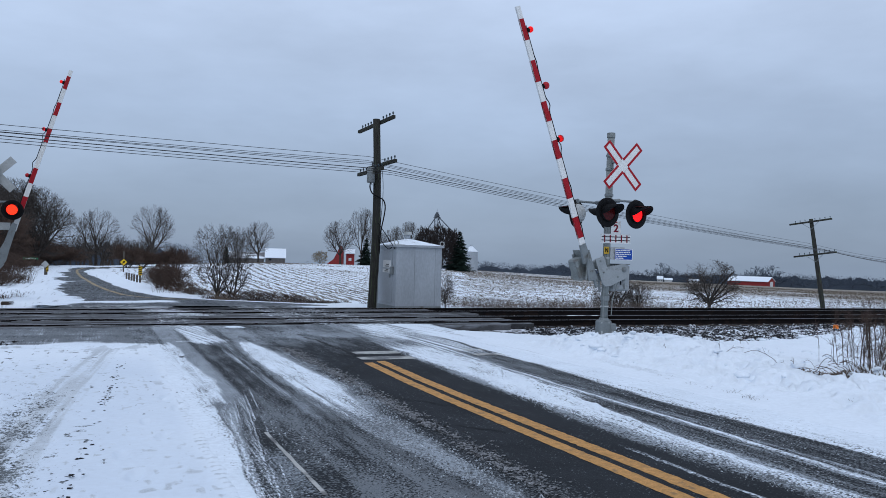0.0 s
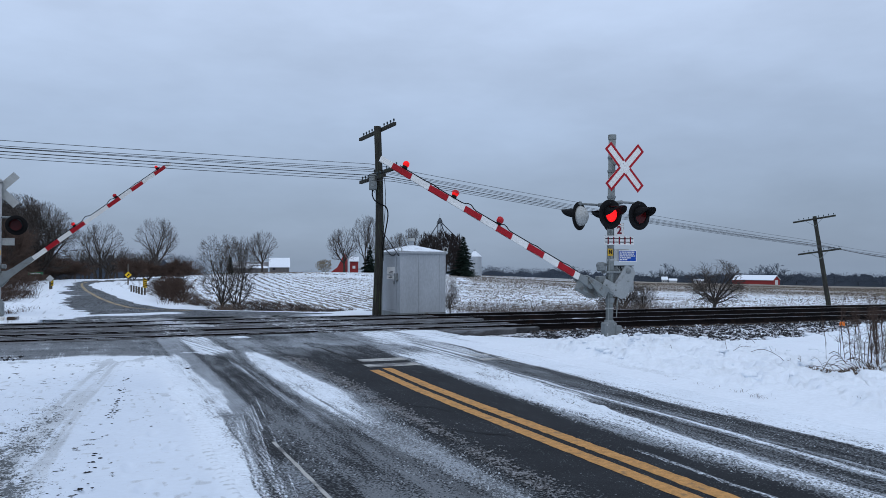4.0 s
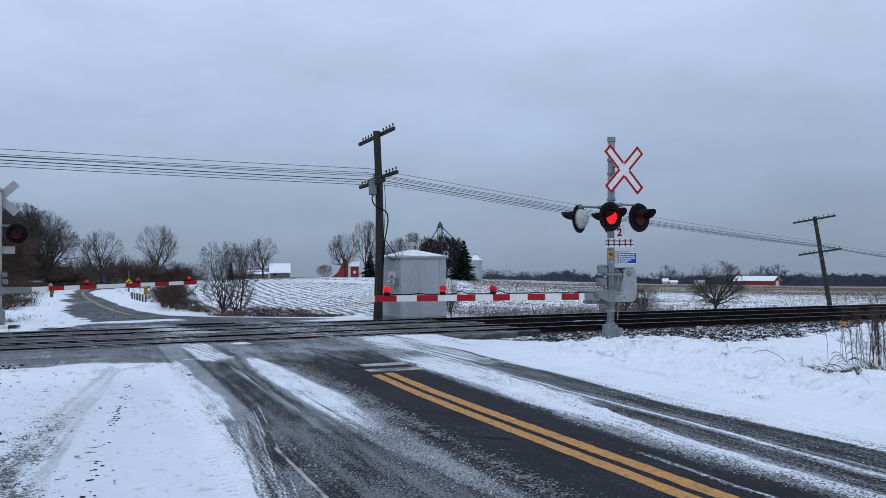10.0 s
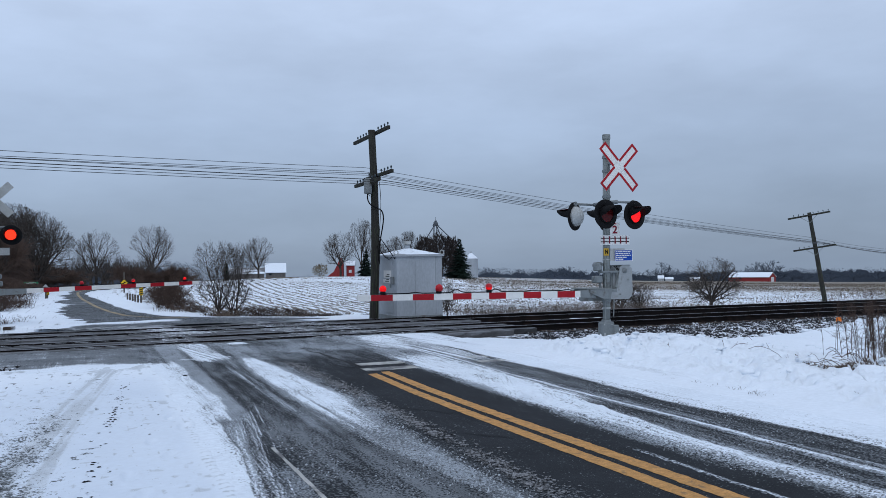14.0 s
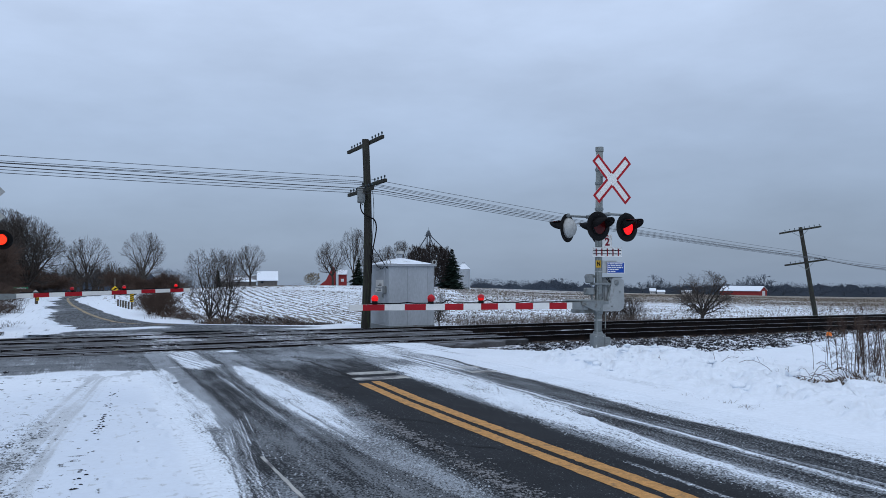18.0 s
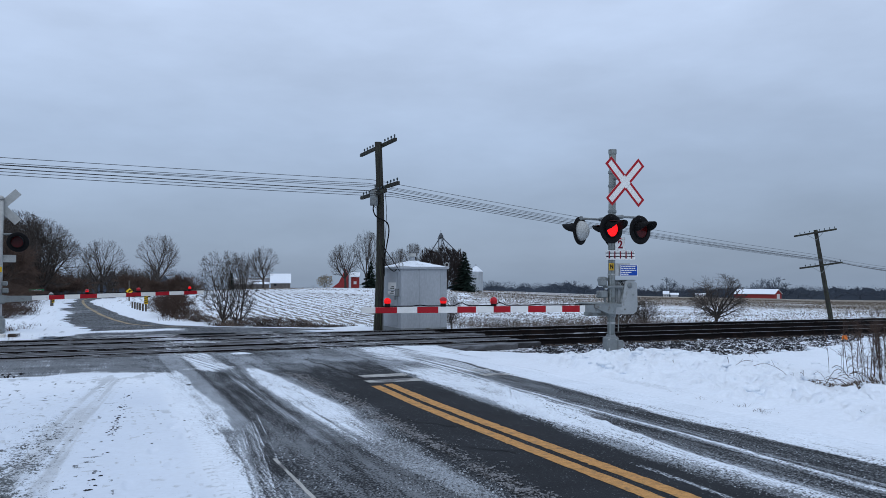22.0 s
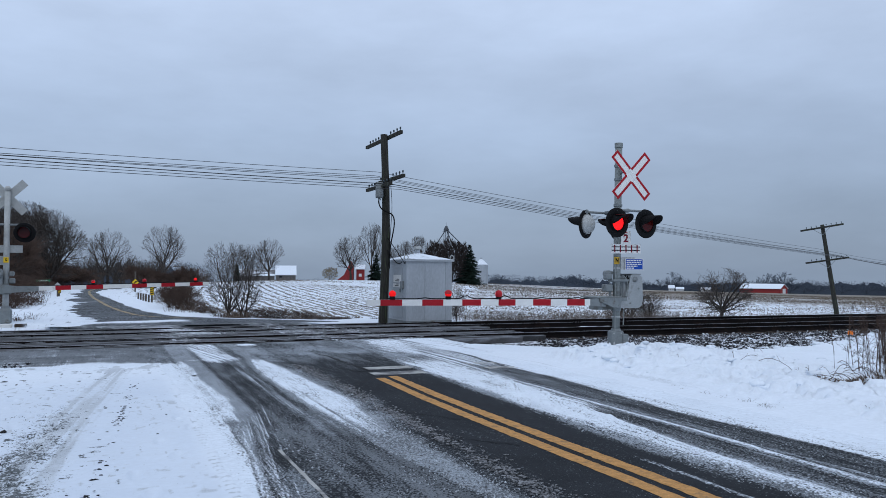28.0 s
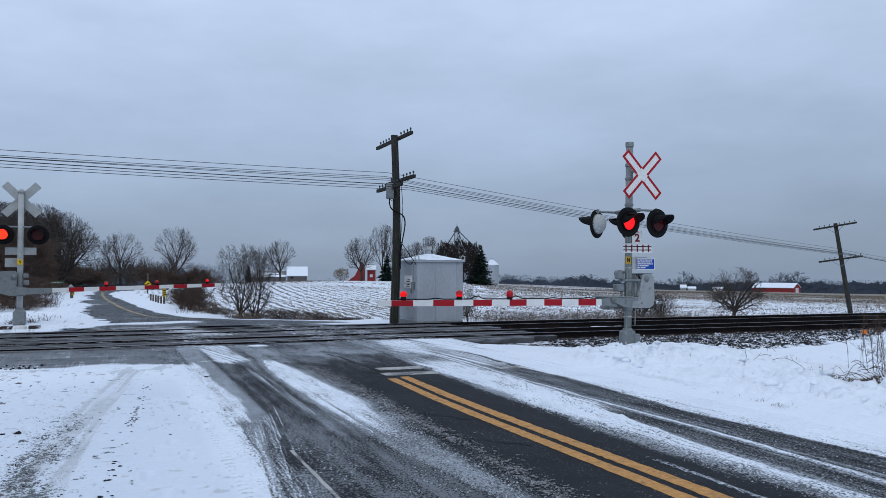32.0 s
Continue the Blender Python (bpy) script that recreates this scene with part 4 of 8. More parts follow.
RAIL_PROFILE = [(-0.07, -0.165), (0.07, -0.165), (0.07, -0.15), (0.012, -0.13), (0.010, -0.045), (0.036, -0.035), (0.036, -0.004), (0.028, 0.0), (-0.028, 0.0), (-0.036, -0.004), (-0.036, -0.035), (-0.010, -0.045), (-0.012, -0.13), (-0.07, -0.15)]


def rail(y, label):
    bm = bmesh.new()
    last = None
    for x in list(np.arange(-70, 5, 6.0)) + list(np.arange(5, 55, 2.5)):
        row = [bm.verts.new((x, y + float(bend(x)) + a, 0.012 + b)) for a, b in RAIL_PROFILE]
        if last:
            n = len(row)
            for k in range(n):
                bm.faces.new((last[k], last[(k + 1) % n], row[(k + 1) % n], row[k]))
        last = row
    bmesh.ops.recalc_face_normals(bm, faces=bm.faces)
    ob = part("rail", bm, M_RAIL, None)
    ob.data.materials.append(M_RAILTOP)
    for p in ob.data.polygons:
        if p.normal.z > 0.9 and p.center.z > 0:
            p.material_index = 1
    tagged(ob, label, "rail", "rails of the two tracks")


for ty in TRACK_Y:
    for s in (-1, 1):
        rail(ty + s * GAUGE / 2, "rusty brown steel rail with a worn bright head")


def sleepers():
    me = mesh_of("sleeper", slab(-0.11, 0.11, -1.25, 1.25, -0.17, -0.15 + 0.0, 0.01), M_TIE)
    for ty in TRACK_Y:
        for k in range(48):
            x = 9.9 + 0.56 * k
            ob = new("sleeper", me)
            ob.matrix_world = pose(x, ty + float(bend(x)), 0.012, 0, 0, rng.uniform(-1, 1))
            tagged(ob, "dark wooden sleeper lying in ballast", "sleeper", "sleepers under the rails")


sleepers()


def planks():
    """Timber crossing deck: rows of planks beside and between the rails."""
    deck = rootless("crossing_deck", 0, 0, 0)
    tagged(deck, "weathered grey timber and rubber crossing deck between rails", "crossing deck")
    meshes = [mesh_of("plank", slab(-l / 2, l / 2, -0.118, 0.118, -0.14, 0.0, 0.012), M_PLANK) for l in (2.42, 2.42, 2.40)]
    rows = []
    for ty in TRACK_Y:
        lo, hi = ty - GAUGE / 2, ty + GAUGE / 2
        rows += [lo - 0.175 - 0.25 * k for k in range(3)]
        rows += [lo + 0.198 + 0.25 * k for k in range(5)]
        rows += [hi + 0.175 + 0.25 * k for k in range(3)]
    mid0, mid1 = TRACK_Y[0] + GAUGE / 2 + 0.82, TRACK_Y[1] - GAUGE / 2 - 0.82
    n = int((mid1 - mid0) / 0.25)
    rows += [mid0 + 0.10 + 0.25 * k for k in range(n)]
    for i, y in enumerate(rows):
        x = -7.2 + (0.8 if i % 2 else 0.0)
        end = 10.1 - 0.16 * (y - 17.5)
        while x + 2.42 < end + 1.2:
            ob = new("plank", meshes[i % 3])
            ob.parent = deck
            c = x + 1.21
            ob.matrix_basis = pose(c, y + float(bend(c)), -0.024 + rng.uniform(-0.005, 0.005), rng.uniform(-1.0, 1.0), rng.uniform(-0.12, 0.12), rng.uniform(-0.15, 0.15))
            x += 2.425
    part("infill", slab(-7.2, 9.7, 17.75, 25.0, -0.5, -0.09), M_STONE, deck, "dark packed fill under the planks")


def stones():
    """Loose ballast on the near slope and between the rails."""
    r = np.random.RandomState(8)
    base = np.array([(1, 0, 0), (-1, 0, 0), (0, 1, 0), (0, -1, 0), (0, 0, 1), (0, 0, -1)], float)
    tri = np.array([(0, 2, 4), (2, 1, 4), (1, 3, 4), (3, 0, 4), (2, 0, 5), (1, 2, 5), (3, 1, 5), (0, 3, 5)])
    V, F = [], []

    def add(x, y, z, s):
        n = len(V)
        q = Euler(r.rand(3) * 6.28).to_matrix()
        for b in base:
            p = q @ Vector(b * s * (0.7 + 0.6 * r.rand(3)))
            V.append((x + p.x, y + p.y, z + p.z * 0.8))
        F.extend((tri + n).tolist())

    for k in range(14500):
        x = 8.9 + 25 * r.rand() ** 1.5
        v = r.rand()
        y = 13.5 + 4.7 * v
        if x < 10.2 and y > 16.8 or y < float(ballast_edge(x)) - 0.35:
            continue
        z = np.interp(y, (13.5, 13.9, 15.5, 16.9, 17.5, 24.9), (-0.16, -0.13, -0.11, -0.13, -0.16, -0.15))
        add(x, y + float(bend(x)), z + 0.008, 0.014 + 0.028 * r.rand())
    for k in range(2200):
        x = 9.6 + 22 * r.rand()
        y = 18.2 + 6.9 * r.rand()
        add(x, y + float(bend(x)), -0.155, 0.025 + 0.03 * r.rand())
    for k in range(260):
        x = -6.5 + 5.4 * r.rand()
        add(x, 14.75 + 0.7 * r.rand() ** 1.5, 0.01, 0.012 + 0.03 * r.rand())
    ob = soup("ballast_stones", V, F, M_BALLAST)
    tagged(ob, "loose dark crushed stones beside the rails, snow-dusted", "ballast stones", kind="stuff")


stones()


def track_snow():
    """Snow lying in patches between the two tracks."""
    def height(X, Y):
        keep = ramp01(fbm(X * 0.8, Y * 1.6 + 7, 4), 0.42, 0.56)
        return -0.24 + keep * (0.085 + 0.07 * fbm(X * 2.0, Y * 3.0, 3)) * band(Y, 21.0, 22.0, 0.25)

    ob = sheet("track_snow", np.arange(10.4, 42, 0.12), np.arange(20.7, 22.35, 0.10), height, {}, M_SNOWCAP)
    co = np.empty(len(ob.data.vertices) * 3, np.float32)
    ob.data.vertices.foreach_get("co", co)
    co = co.reshape(-1, 3)
    co[:, 1] += bend(co[:, 0])
    ob.data.vertices.foreach_set("co", co.ravel())
    ob.data.update()
    tagged(ob, "patches of snow lying between the two tracks", "snow", kind="stuff")


track_snow()


# ---- crossing signals ----
def flasher(parent, x, y, z, turn, glow, disc=0.315):
    """One round flashing light: backboard with housing, hood, lit lens and an added shutter that blinks it, standing
    for the unlit lens. It faces -y, turned about z.
    """
    prof = [(0.02, 0.17), (0.07, 0.165), (0.115, 0.13), (0.135, 0.06), (0.14, 0.0), (disc - 0.01, -0.004), (disc, -0.012), (disc, -0.024), (disc - 0.012, -0.03), (0.13, -0.03), (0.125, -0.01)]
    bm = lathe(prof, 28)
    bmesh.ops.rotate(bm, cent=(0, 0, 0), matrix=Matrix.Rotation(radians(-90), 3, "X"), verts=bm.verts)
    body = part("flasher", bm, M_BLACK, parent, "black round flashing light with hood", True, pose(x, y, z, 0, 0, turn))
    cap = lathe([(0.225, 0.002), (0.215, 0.05), (0.175, 0.115), (0.10, 0.165), (0.0, 0.182)], 24)
    bmesh.ops.rotate(cap, cent=(0, 0, 0), matrix=Matrix.Rotation(radians(-90), 3, "X"), verts=cap.verts)
    part("housing", cap, M_GALV, body, "grey rounded lamp housing", True)
    q = 0.165 * min(1.0, disc / 0.315)
    lens = lathe([(q, 0.0), (q, 0.008), (0.73 * q, 0.016), (0.3 * q, 0.021), (0.0, 0.022)], 24)
    bmesh.ops.rotate(lens, cent=(0, 0, 0), matrix=Matrix.Rotation(radians(90), 3, "X"), verts=lens.verts)
    bmesh.ops.translate(lens, vec=(0, -0.028, 0), verts=lens.verts)
    part("lens", lens, glow, body, "glowing red lens", True)
    hood = bmesh.new()
    rows = []
    n = 30
    for k in range(n + 1):
        a = radians(360 * k / n)
        reach = 0.05 + 0.36 * max(0.0, (math.sin(a) + 0.12) / 1.12) ** 0.45
        for_r = []
        for rr in (0.172, 0.180):
            c, s = math.cos(a), math.sin(a)
            for_r.append((hood.verts.new((rr * c, -0.03, rr * s)), hood.verts.new((rr * c * 1.0, -0.03 - reach, rr * s - 0.03 * reach))))
        rows.append(for_r)
    for a, b in zip(rows, rows[1:]):
        hood.faces.new((a[0][0], b[0][0], b[0][1], a[0][1]))
        hood.faces.new((a[1][0], a[1][1], b[1][1], b[1][0]))
        hood.faces.new((a[0][1], b[0][1], b[1][1], a[1][1]))
    part("hood", hood, M_BLACK, body, "black sheet-metal hood", True)
    # added flap: the lens always glows, this covers it while the light is off
    flap = lathe([(0.0, -0.004), (0.167, -0.004), (0.167, 0.004), (0.0, 0.004)], 24)
    bmesh.ops.rotate(flap, cent=(0, 0, 0), matrix=Matrix.Rotation(radians(90), 3, "X"), verts=flap.verts)
    bmesh.ops.translate(flap, vec=(0, 0, -0.165), verts=flap.verts)
    shut = part("shutter", flap, M_LENS, body, "dark red disc added to stand for the unlit lens", False, pose(0, -0.058, 0.165))
    return shut


def crossbuck(parent, x, z, y, turn, faced):
    w, l = 0.118, 0.645
    for k, s in enumerate((-1, 1)):
        rot = Matrix.Rotation(radians(45 * s), 4, "Y")
        yy = y - 0.012 * k
        m = pose(0, 0, z, 0, 0, turn) @ Matrix.Translation((x, yy, 0)) @ rot
        bl = part("blade", slab(-w, w, -0.004, 0.004, -l, l, 0.002), M_WHITE if faced else M_GALV, parent, "white reflective blade with red border" if faced else "bare grey back of a crossbuck blade", False, m)
        if faced:
            bm = bmesh.new()
            e = 0.052
            for bx in ((-w, -w + e, -l, -w * 0.8), (-w, -w + e, w * 0.8, l), (w - e, w, -l, -w * 0.8), (w - e, w, w * 0.8, l), (-w + e, w - e, -l, -l + e), (-w + e, w - e, l - e, l)):
                box(bm, bx[0], bx[1], -0.0075, -0.0045, bx[2], bx[3])
            part("border", bm, M_RED, bl, "dark red reflective border")


ARM_LAMPS = {}


def gate_arm(parent, m, drop, length, side, red, lamp_at, root_end, tips):
    """Striped arm along -x (side -1) or +x (side 1), hung by a crank below its pivot."""
    s = side
    half = lambda u: 0.072 - 0.018 * u / length

    def piece(name, u0, u1, material, label, pad, parent_ob):
        a0, a1 = half(u0), half(u1)
        pts = [(s * u0, drop - a0), (s * u1, drop - a1), (s * u1, drop + a1), (s * u0, drop + a0)]
        return part(name, outline(pts, -0.022 - pad, 0.022 + pad), material, parent_ob, label)

    arm = part("gate_arm", outline([(s * root_end, drop - half(root_end)), (s * length, drop - half(length)), (s * length, drop + half(length)), (s * root_end, drop + half(root_end))], -0.022, 0.022), M_WHITE, parent, "red and white striped gate arm", False, m)
    for u0, u1 in red:
        piece("red_stripe", u0, u1, M_RED, "", 0.003, arm)
    heel = 0.05 if s > 0 else 0.36
    root = outline([(s * heel, drop - 0.10), (s * root_end, drop - 0.085), (s * (root_end + 0.22), drop - 0.07), (s * (root_end + 0.22), drop + 0.07), (s * root_end, drop + 0.085), (s * heel, drop + 0.11)], -0.034, 0.034)
    if s > 0:
        shifted(root, 0, -0.38, 0)
    part("arm_adapter", root, M_GREYPAINT, arm, "grey steel arm adapter plate")
    if s < 0:
        crank = outline([(-0.54, drop + 0.02), (-0.20, drop - 0.10), (0.02, drop - 0.13), (0.06, drop + 0.10), (-0.54, drop + 0.085)], -0.07, -0.036)
        part("bracket_plate", slab(-0.60, 0.10, -0.035, 0.52, drop + 0.095, drop + 0.125, 0.006), M_GALVDARK, arm, "dark steel bracket plate under the arm's heel")
        for y0, y1 in ((-0.03, 0.02), (0.46, 0.51)):
            part("bracket_side", slab(-0.52, 0.02 if y0 > 0 else 0.24, y0, y1, drop + 0.03, drop + 0.094, 0.006), M_GREYPAINT, arm)
            part("bracket_strut", rod((-0.48, y0 + 0.025, drop + 0.06), (-0.02, y0 + 0.02, drop - 0.16), 0.018, 0.018, 8), M_GALVDARK, arm)
            part("bracket_strut", rod((-0.28, y0 + 0.025, drop + 0.06), (-0.04, y0 + 0.02, drop - 0.10), 0.015, 0.015, 8), M_GALVDARK, arm)
        part("rear_weight", slab(-0.46, 0.02, 0.14, 0.45, drop - 0.17, drop + 0.09, 0.03), M_GALVDARK, arm, "dark cast weight behind the bracket")
    else:
        crank = outline([(0.45, drop - 0.09), (-0.10, drop - 0.12), (-0.40, drop - 0.02), (-0.62, drop + 0.10), (-0.66, 0.14), (-0.55, 0.18), (0.05, 0.18), (0.10, 0.06), (0.06, drop + 0.16), (0.45, drop + 0.09)], -0.45, -0.415)
        box_pts = (-0.7, -0.3, 0.04, 0.4, -0.22, 0.14)
    part("counterweight_crank", crank, M_GREYPAINT, arm, "grey cast crank plate on the arm's heel")
    bolts = ((-0.40, drop + 0.035), (-0.16, drop - 0.02), (-0.02, drop - 0.06)) if s < 0 else ((-0.2, drop), (0.1, drop + 0.02), (-0.36, drop + 0.05), (-0.36, -0.02))
    for cx, cz in bolts:
        y_face = -0.08 if s < 0 else -0.46
        part("crank_bolt", rod((cx, y_face, cz), (cx, y_face + 0.02, cz), 0.022, 0.022, 6), M_GALVDARK, arm)
    if s > 0:
        part("counterweight", slab(box_pts[0], box_pts[1], box_pts[2], box_pts[3], box_pts[4], box_pts[5], 0.03), M_GREYPAINT, arm, "grey cast counterweight block")
    cable = []
    for k in range(61):
        u = root_end + 0.3 + (lamp_at[0] - root_end - 0.2) * k / 60
        sag = 0.06 * max(0.0, math.sin(u * 7.0)) ** 4
        cable.append((s * u, -0.012, drop + half(u) + 0.016 + sag * (1 if 2.6 < u < 4.2 else 0.3)))
    part("cable", strand(cable, 0.011, 5), M_BLACK, arm, "black cable clipped along the arm")
    shutters = []
    for i, u in enumerate(lamp_at):
        top = drop + half(u)
        part("lamp_socket", rod((s * u, 0, top + 0.02), (s * u, 0, top + 0.062), 0.058, 0.05, 12), M_BLACK, arm, "black lamp socket")
        part("lamp_bracket", slab(s * u - 0.05, s * u + 0.05, -0.03, 0.03, top, top + 0.045, 0.006), M_BLACK, arm)
        ball = bmesh.new()
        size = 1.22 if s < 0 else 0.95
        bmesh.ops.create_icosphere(ball, subdivisions=2, radius=0.055 * size)
        shifted(ball, s * u, 0.0, top + 0.04 + 0.055 * size)
        part("arm_lamp", ball, tips, arm, "small glowing red arm lamp", True)
        # added half-dome that hides the constant glow while the lamp is off
        if i:
            cup = bmesh.new()
            bmesh.ops.create_icosphere(cup, subdivisions=2, radius=0.068 * size)
            cut = [v for v in cup.verts if v.co.y > 0.012]
            bmesh.ops.delete(cup, geom=cut, context="VERTS")
            sh = part("unlit_lamp_cup", cup, M_ARMLENS, arm, "red half-dome added to stand for the unlit arm lamp", True, pose(s * u, 0, top + 0.04 + 0.055 * size))
            shutters.append((sh, s * u, top + 0.04 + 0.055 * size))
    ARM_LAMPS[side] = shutters
    return arm


SWING_AT = (0.38, -0.115, 1.45)


def near_signal():
    """Mast on the near side of the tracks: crossbuck, flashers, signs, gate."""
    X, Y = 10.38, 14.62
    sig = rootless("crossing_signal", X, Y, 0.0)
    tagged(sig, "grey railway crossing signal mast with flashers, crossbuck and gate", "crossing signal", "crossing signals")
    part("mast", rod((-0.03, 0, 0.1), (0.06, 0, 4.37), 0.080, 0.078, 18), M_GALVDARK, sig, "", True)
    part("cap", rod((0.06, 0, 4.35), (0.06, 0, 4.45), 0.090, 0.090, 18), M_GALVDARK, sig, "grey mast cap")
    for z in (3.92, 3.62, 3.05):
        part("clamp", rod((0.021 * z - 0.03, 0, z), (0.021 * z - 0.03, 0, z + 0.05), 0.096, 0.096, 14), M_GREYPAINT, sig)
    base = slab(-0.19, 0.12, -0.11, 0.11, 0.0, 0.33, 0.03)
    part("junction_base", base, M_GREYPAINT, sig, "grey cast junction box base")
    part("base_collar", rod((-0.03, 0, 0.32), (-0.03, 0, 0.38), 0.115, 0.10, 16), M_GREYPAINT, sig)
    part("foundation", slab(-0.24, 0.18, -0.17, 0.17, -0.4, 0.015, 0.02), M_CONCRETE, sig)
    part("base_cover", slab(0.06, 0.21, -0.15, -0.04, 0.05, 0.26, 0.02), M_GREYPAINT, sig, "bolted cover of the junction base")
    for bx in (-0.17, 0.10):
        part("anchor_bolt", rod((bx, -0.14, -0.02), (bx, -0.14, 0.10), 0.016, 0.016, 8), M_GALV, sig)
    crossbuck(sig, 0.20, 3.715, -0.24, 4, True)
    part("crossbuck_bracket", rod((0, 0, 3.8), (0.20, -0.23, 3.8), 0.03, 0.03, 8), M_GREYPAINT, sig)
    fm = pose(0, 0, 0, 0, 0, 9)
    front, back = -0.42, 0.42
    part("crossarm", rod(fm @ Vector((-0.50, front, 2.93)), fm @ Vector((0.56, front, 2.93)), 0.026, 0.026, 10), M_GREYPAINT, sig, "grey pipe crossarm", True)
    part("crossarm", rod(fm @ Vector((-0.56, back, 2.93)), fm @ Vector((0.50, back, 2.93)), 0.026, 0.026, 10), M_GREYPAINT, sig, "grey pipe crossarm", True)
    part("crossarm_bracket", rod((0.0, front, 2.93), (0.0, back, 2.93), 0.045, 0.045, 12), M_GREYPAINT, sig, "", True)
    out = {}
    for key, x, y, turn in (("L", -0.42, front, 6), ("R", 0.44, front, 8), ("BL", -0.50, back, 208), ("BR", 0.40, back, 208)):
        p = fm @ Vector((x, y, 2.66))
        out[key] = flasher(sig, p.x, p.y, p.z, turn, M_GLOW)
        part("lamp_hanger", rod((p.x, p.y, 2.90), (p.x, p.y + (0.03 if y < 0 else -0.03), 2.98), 0.035, 0.03, 10), M_GREYPAINT, sig)
    # signs on the mast
    st = pose(0.02, -0.10, 0, 0, 0, -8)
    two = part("track_count_sign", slab(-0.12, 0.12, -0.004, 0.004, -0.145, 0.145, 0.003), M_WHITE, sig, "white sign with a dark red 2 and arrow", False, st @ Matrix.Translation((0.135, 0, 2.36)))
    part("numeral", shifted(letters("2", 0.235), 0.0, -0.007, -0.02), M_MAROON, two, "dark red numeral 2")
    part("arrowhead", outline([(-0.05, 0.105), (0.05, 0.105), (0.0, 0.138)], -0.008, -0.0045), M_RED, two)
    lad = part("tracks_sign", slab(-0.36, 0.36, -0.004, 0.004, -0.105, 0.105, 0.003), M_WHITE, sig, "white sign with red railway track symbol", False, st @ Matrix.Translation((0.135, 0, 2.12)))
    bm = bmesh.new()
    for z in (-0.045, 0.03):
        box(bm, -0.34, 0.34, -0.0075, -0.0045, z, z + 0.018)
    part("track_symbol", bm, M_BLACK, lad)
    for x in (-0.27, -0.135, 0.0, 0.135, 0.27):
        part("tie_symbol", slab(x - 0.014, x + 0.014, -0.0095, -0.0078, -0.08, 0.08), M_MAROON, lad)
    tag = part("mast_tag", slab(-0.082, 0.082, -0.004, 0.004, -0.08, 0.08, 0.003), M_AMBER, sig, "amber tag with black letter N", False, pose(-0.06, -0.09, 1.86, 0, 0, 12))
    part("letter", shifted(letters("N", 0.13), 0, -0.006, 0.0), M_BLACK, tag)
    back_plate = part("notice_backing", slab(-0.30, 0.05, -0.004, 0.004, -0.12, 0.15, 0.003), M_GALV, sig, "pale aluminium sign backing", False, st @ Matrix.Translation((0.315, 0.0, 1.785)))
    blue = part("notice_sign", slab(-0.215, 0.215, -0.004, 0.004, -0.125, 0.125, 0.003), M_BLUE, sig, "blue emergency notice sign with white lettering bars", False, st @ Matrix.Translation((0.32, -0.03, 1.78)))
    bm = bmesh.new()
    for bx in ((-0.215, 0.215, 0.113, 0.125), (-0.215, 0.215, -0.125, -0.113), (-0.215, -0.203, -0.113, 0.113), (0.203, 0.215, -0.113, 0.113)):
        box(bm, bx[0], bx[1], -0.0065, -0.0045, bx[2], bx[3])
    part("sign_border", bm, M_WHITE, blue, "thin white border")
    bm = bmesh.new()
    for k, wdt in enumerate((0.36, 0.34, 0.36, 0.26, 0.18)):
        z = 0.085 - 0.042 * k
        x = -0.185
        while x < -0.185 + wdt:
            dx = 0.03 + 0.02 * ((k * 7 + int(x * 100)) % 3)
            box(bm, x, min(x + dx, -0.185 + wdt), -0.0065, -0.0045, z - 0.011, z + 0.011)
            x += dx + 0.012
    part("lettering", bm, M_WHITE, blue)
    # gate mechanism
    part("gate_mechanism", slab(0.13, 0.62, 0.0, 0.34, 0.97, 1.56, 0.03), M_MACHINE, sig, "pale grey gate machine case")
    part("machine_lid", slab(0.15, 0.46, -0.035, -0.002, 1.0, 1.53, 0.02), M_MACHINE, sig)
    part("machine_lid", slab(0.475, 0.61, -0.03, -0.002, 1.0, 1.53, 0.02), M_MACHINE, sig)
    part("case_rim", slab(0.11, 0.64, -0.01, 0.36, 1.555, 1.575, 0.006), M_GREYPAINT, sig)
    for k, (x0, x1) in enumerate(((0.17, 0.30), (0.22, 0.36))):
        loop = [(x0 + (x1 - x0) * u, -0.06 - 0.03 * math.sin(3.14 * u), 1.60 - 0.05 * math.cos(5 * u) - (0.42 + 0.06 * k) * u) for u in np.linspace(0, 1, 9)]
        part("cable_loop", strand(loop, 0.012, 6), M_BLACK, sig, "black cable looped beside the machine case")
    part("bracket_collar", rod((-0.013, 0, 0.76), (-0.011, 0, 0.86), 0.10, 0.10, 14), M_GREYPAINT, sig)
    part("mast_clamp", slab(-0.17, 0.30, -0.11, 0.10, 1.40, 1.45, 0.01), M_GREYPAINT, sig)
    part("lamp_motor", rod((-0.20, -0.02, 1.57), (-0.20, 0.14, 1.57), 0.075, 0.075, 14), M_GREYPAINT, sig, "", True)
    part("conduit", strand([(0.16, -0.07, 1.50), (0.21, -0.09, 1.40), (0.22, -0.09, 1.22), (0.17, -0.09, 1.08)], 0.022, 8), M_GALVDARK, sig)
    part("conduit", strand([(-0.14, 0.02, 0.95), (-0.17, 0.02, 1.2), (-0.17, 0.03, 1.5), (-0.1, 0.02, 1.62)], 0.03, 8), M_GREYPAINT, sig)
    part("relay_box", slab(-0.30, -0.12, -0.04, 0.16, 1.18, 1.34, 0.02), M_GREYPAINT, sig)
    for z in (1.06, 1.36):
        part("lid_hinge", rod((0.075, -0.055, z), (0.075, -0.055, z + 0.08), 0.014, 0.014, 8), M_GALVDARK, sig)
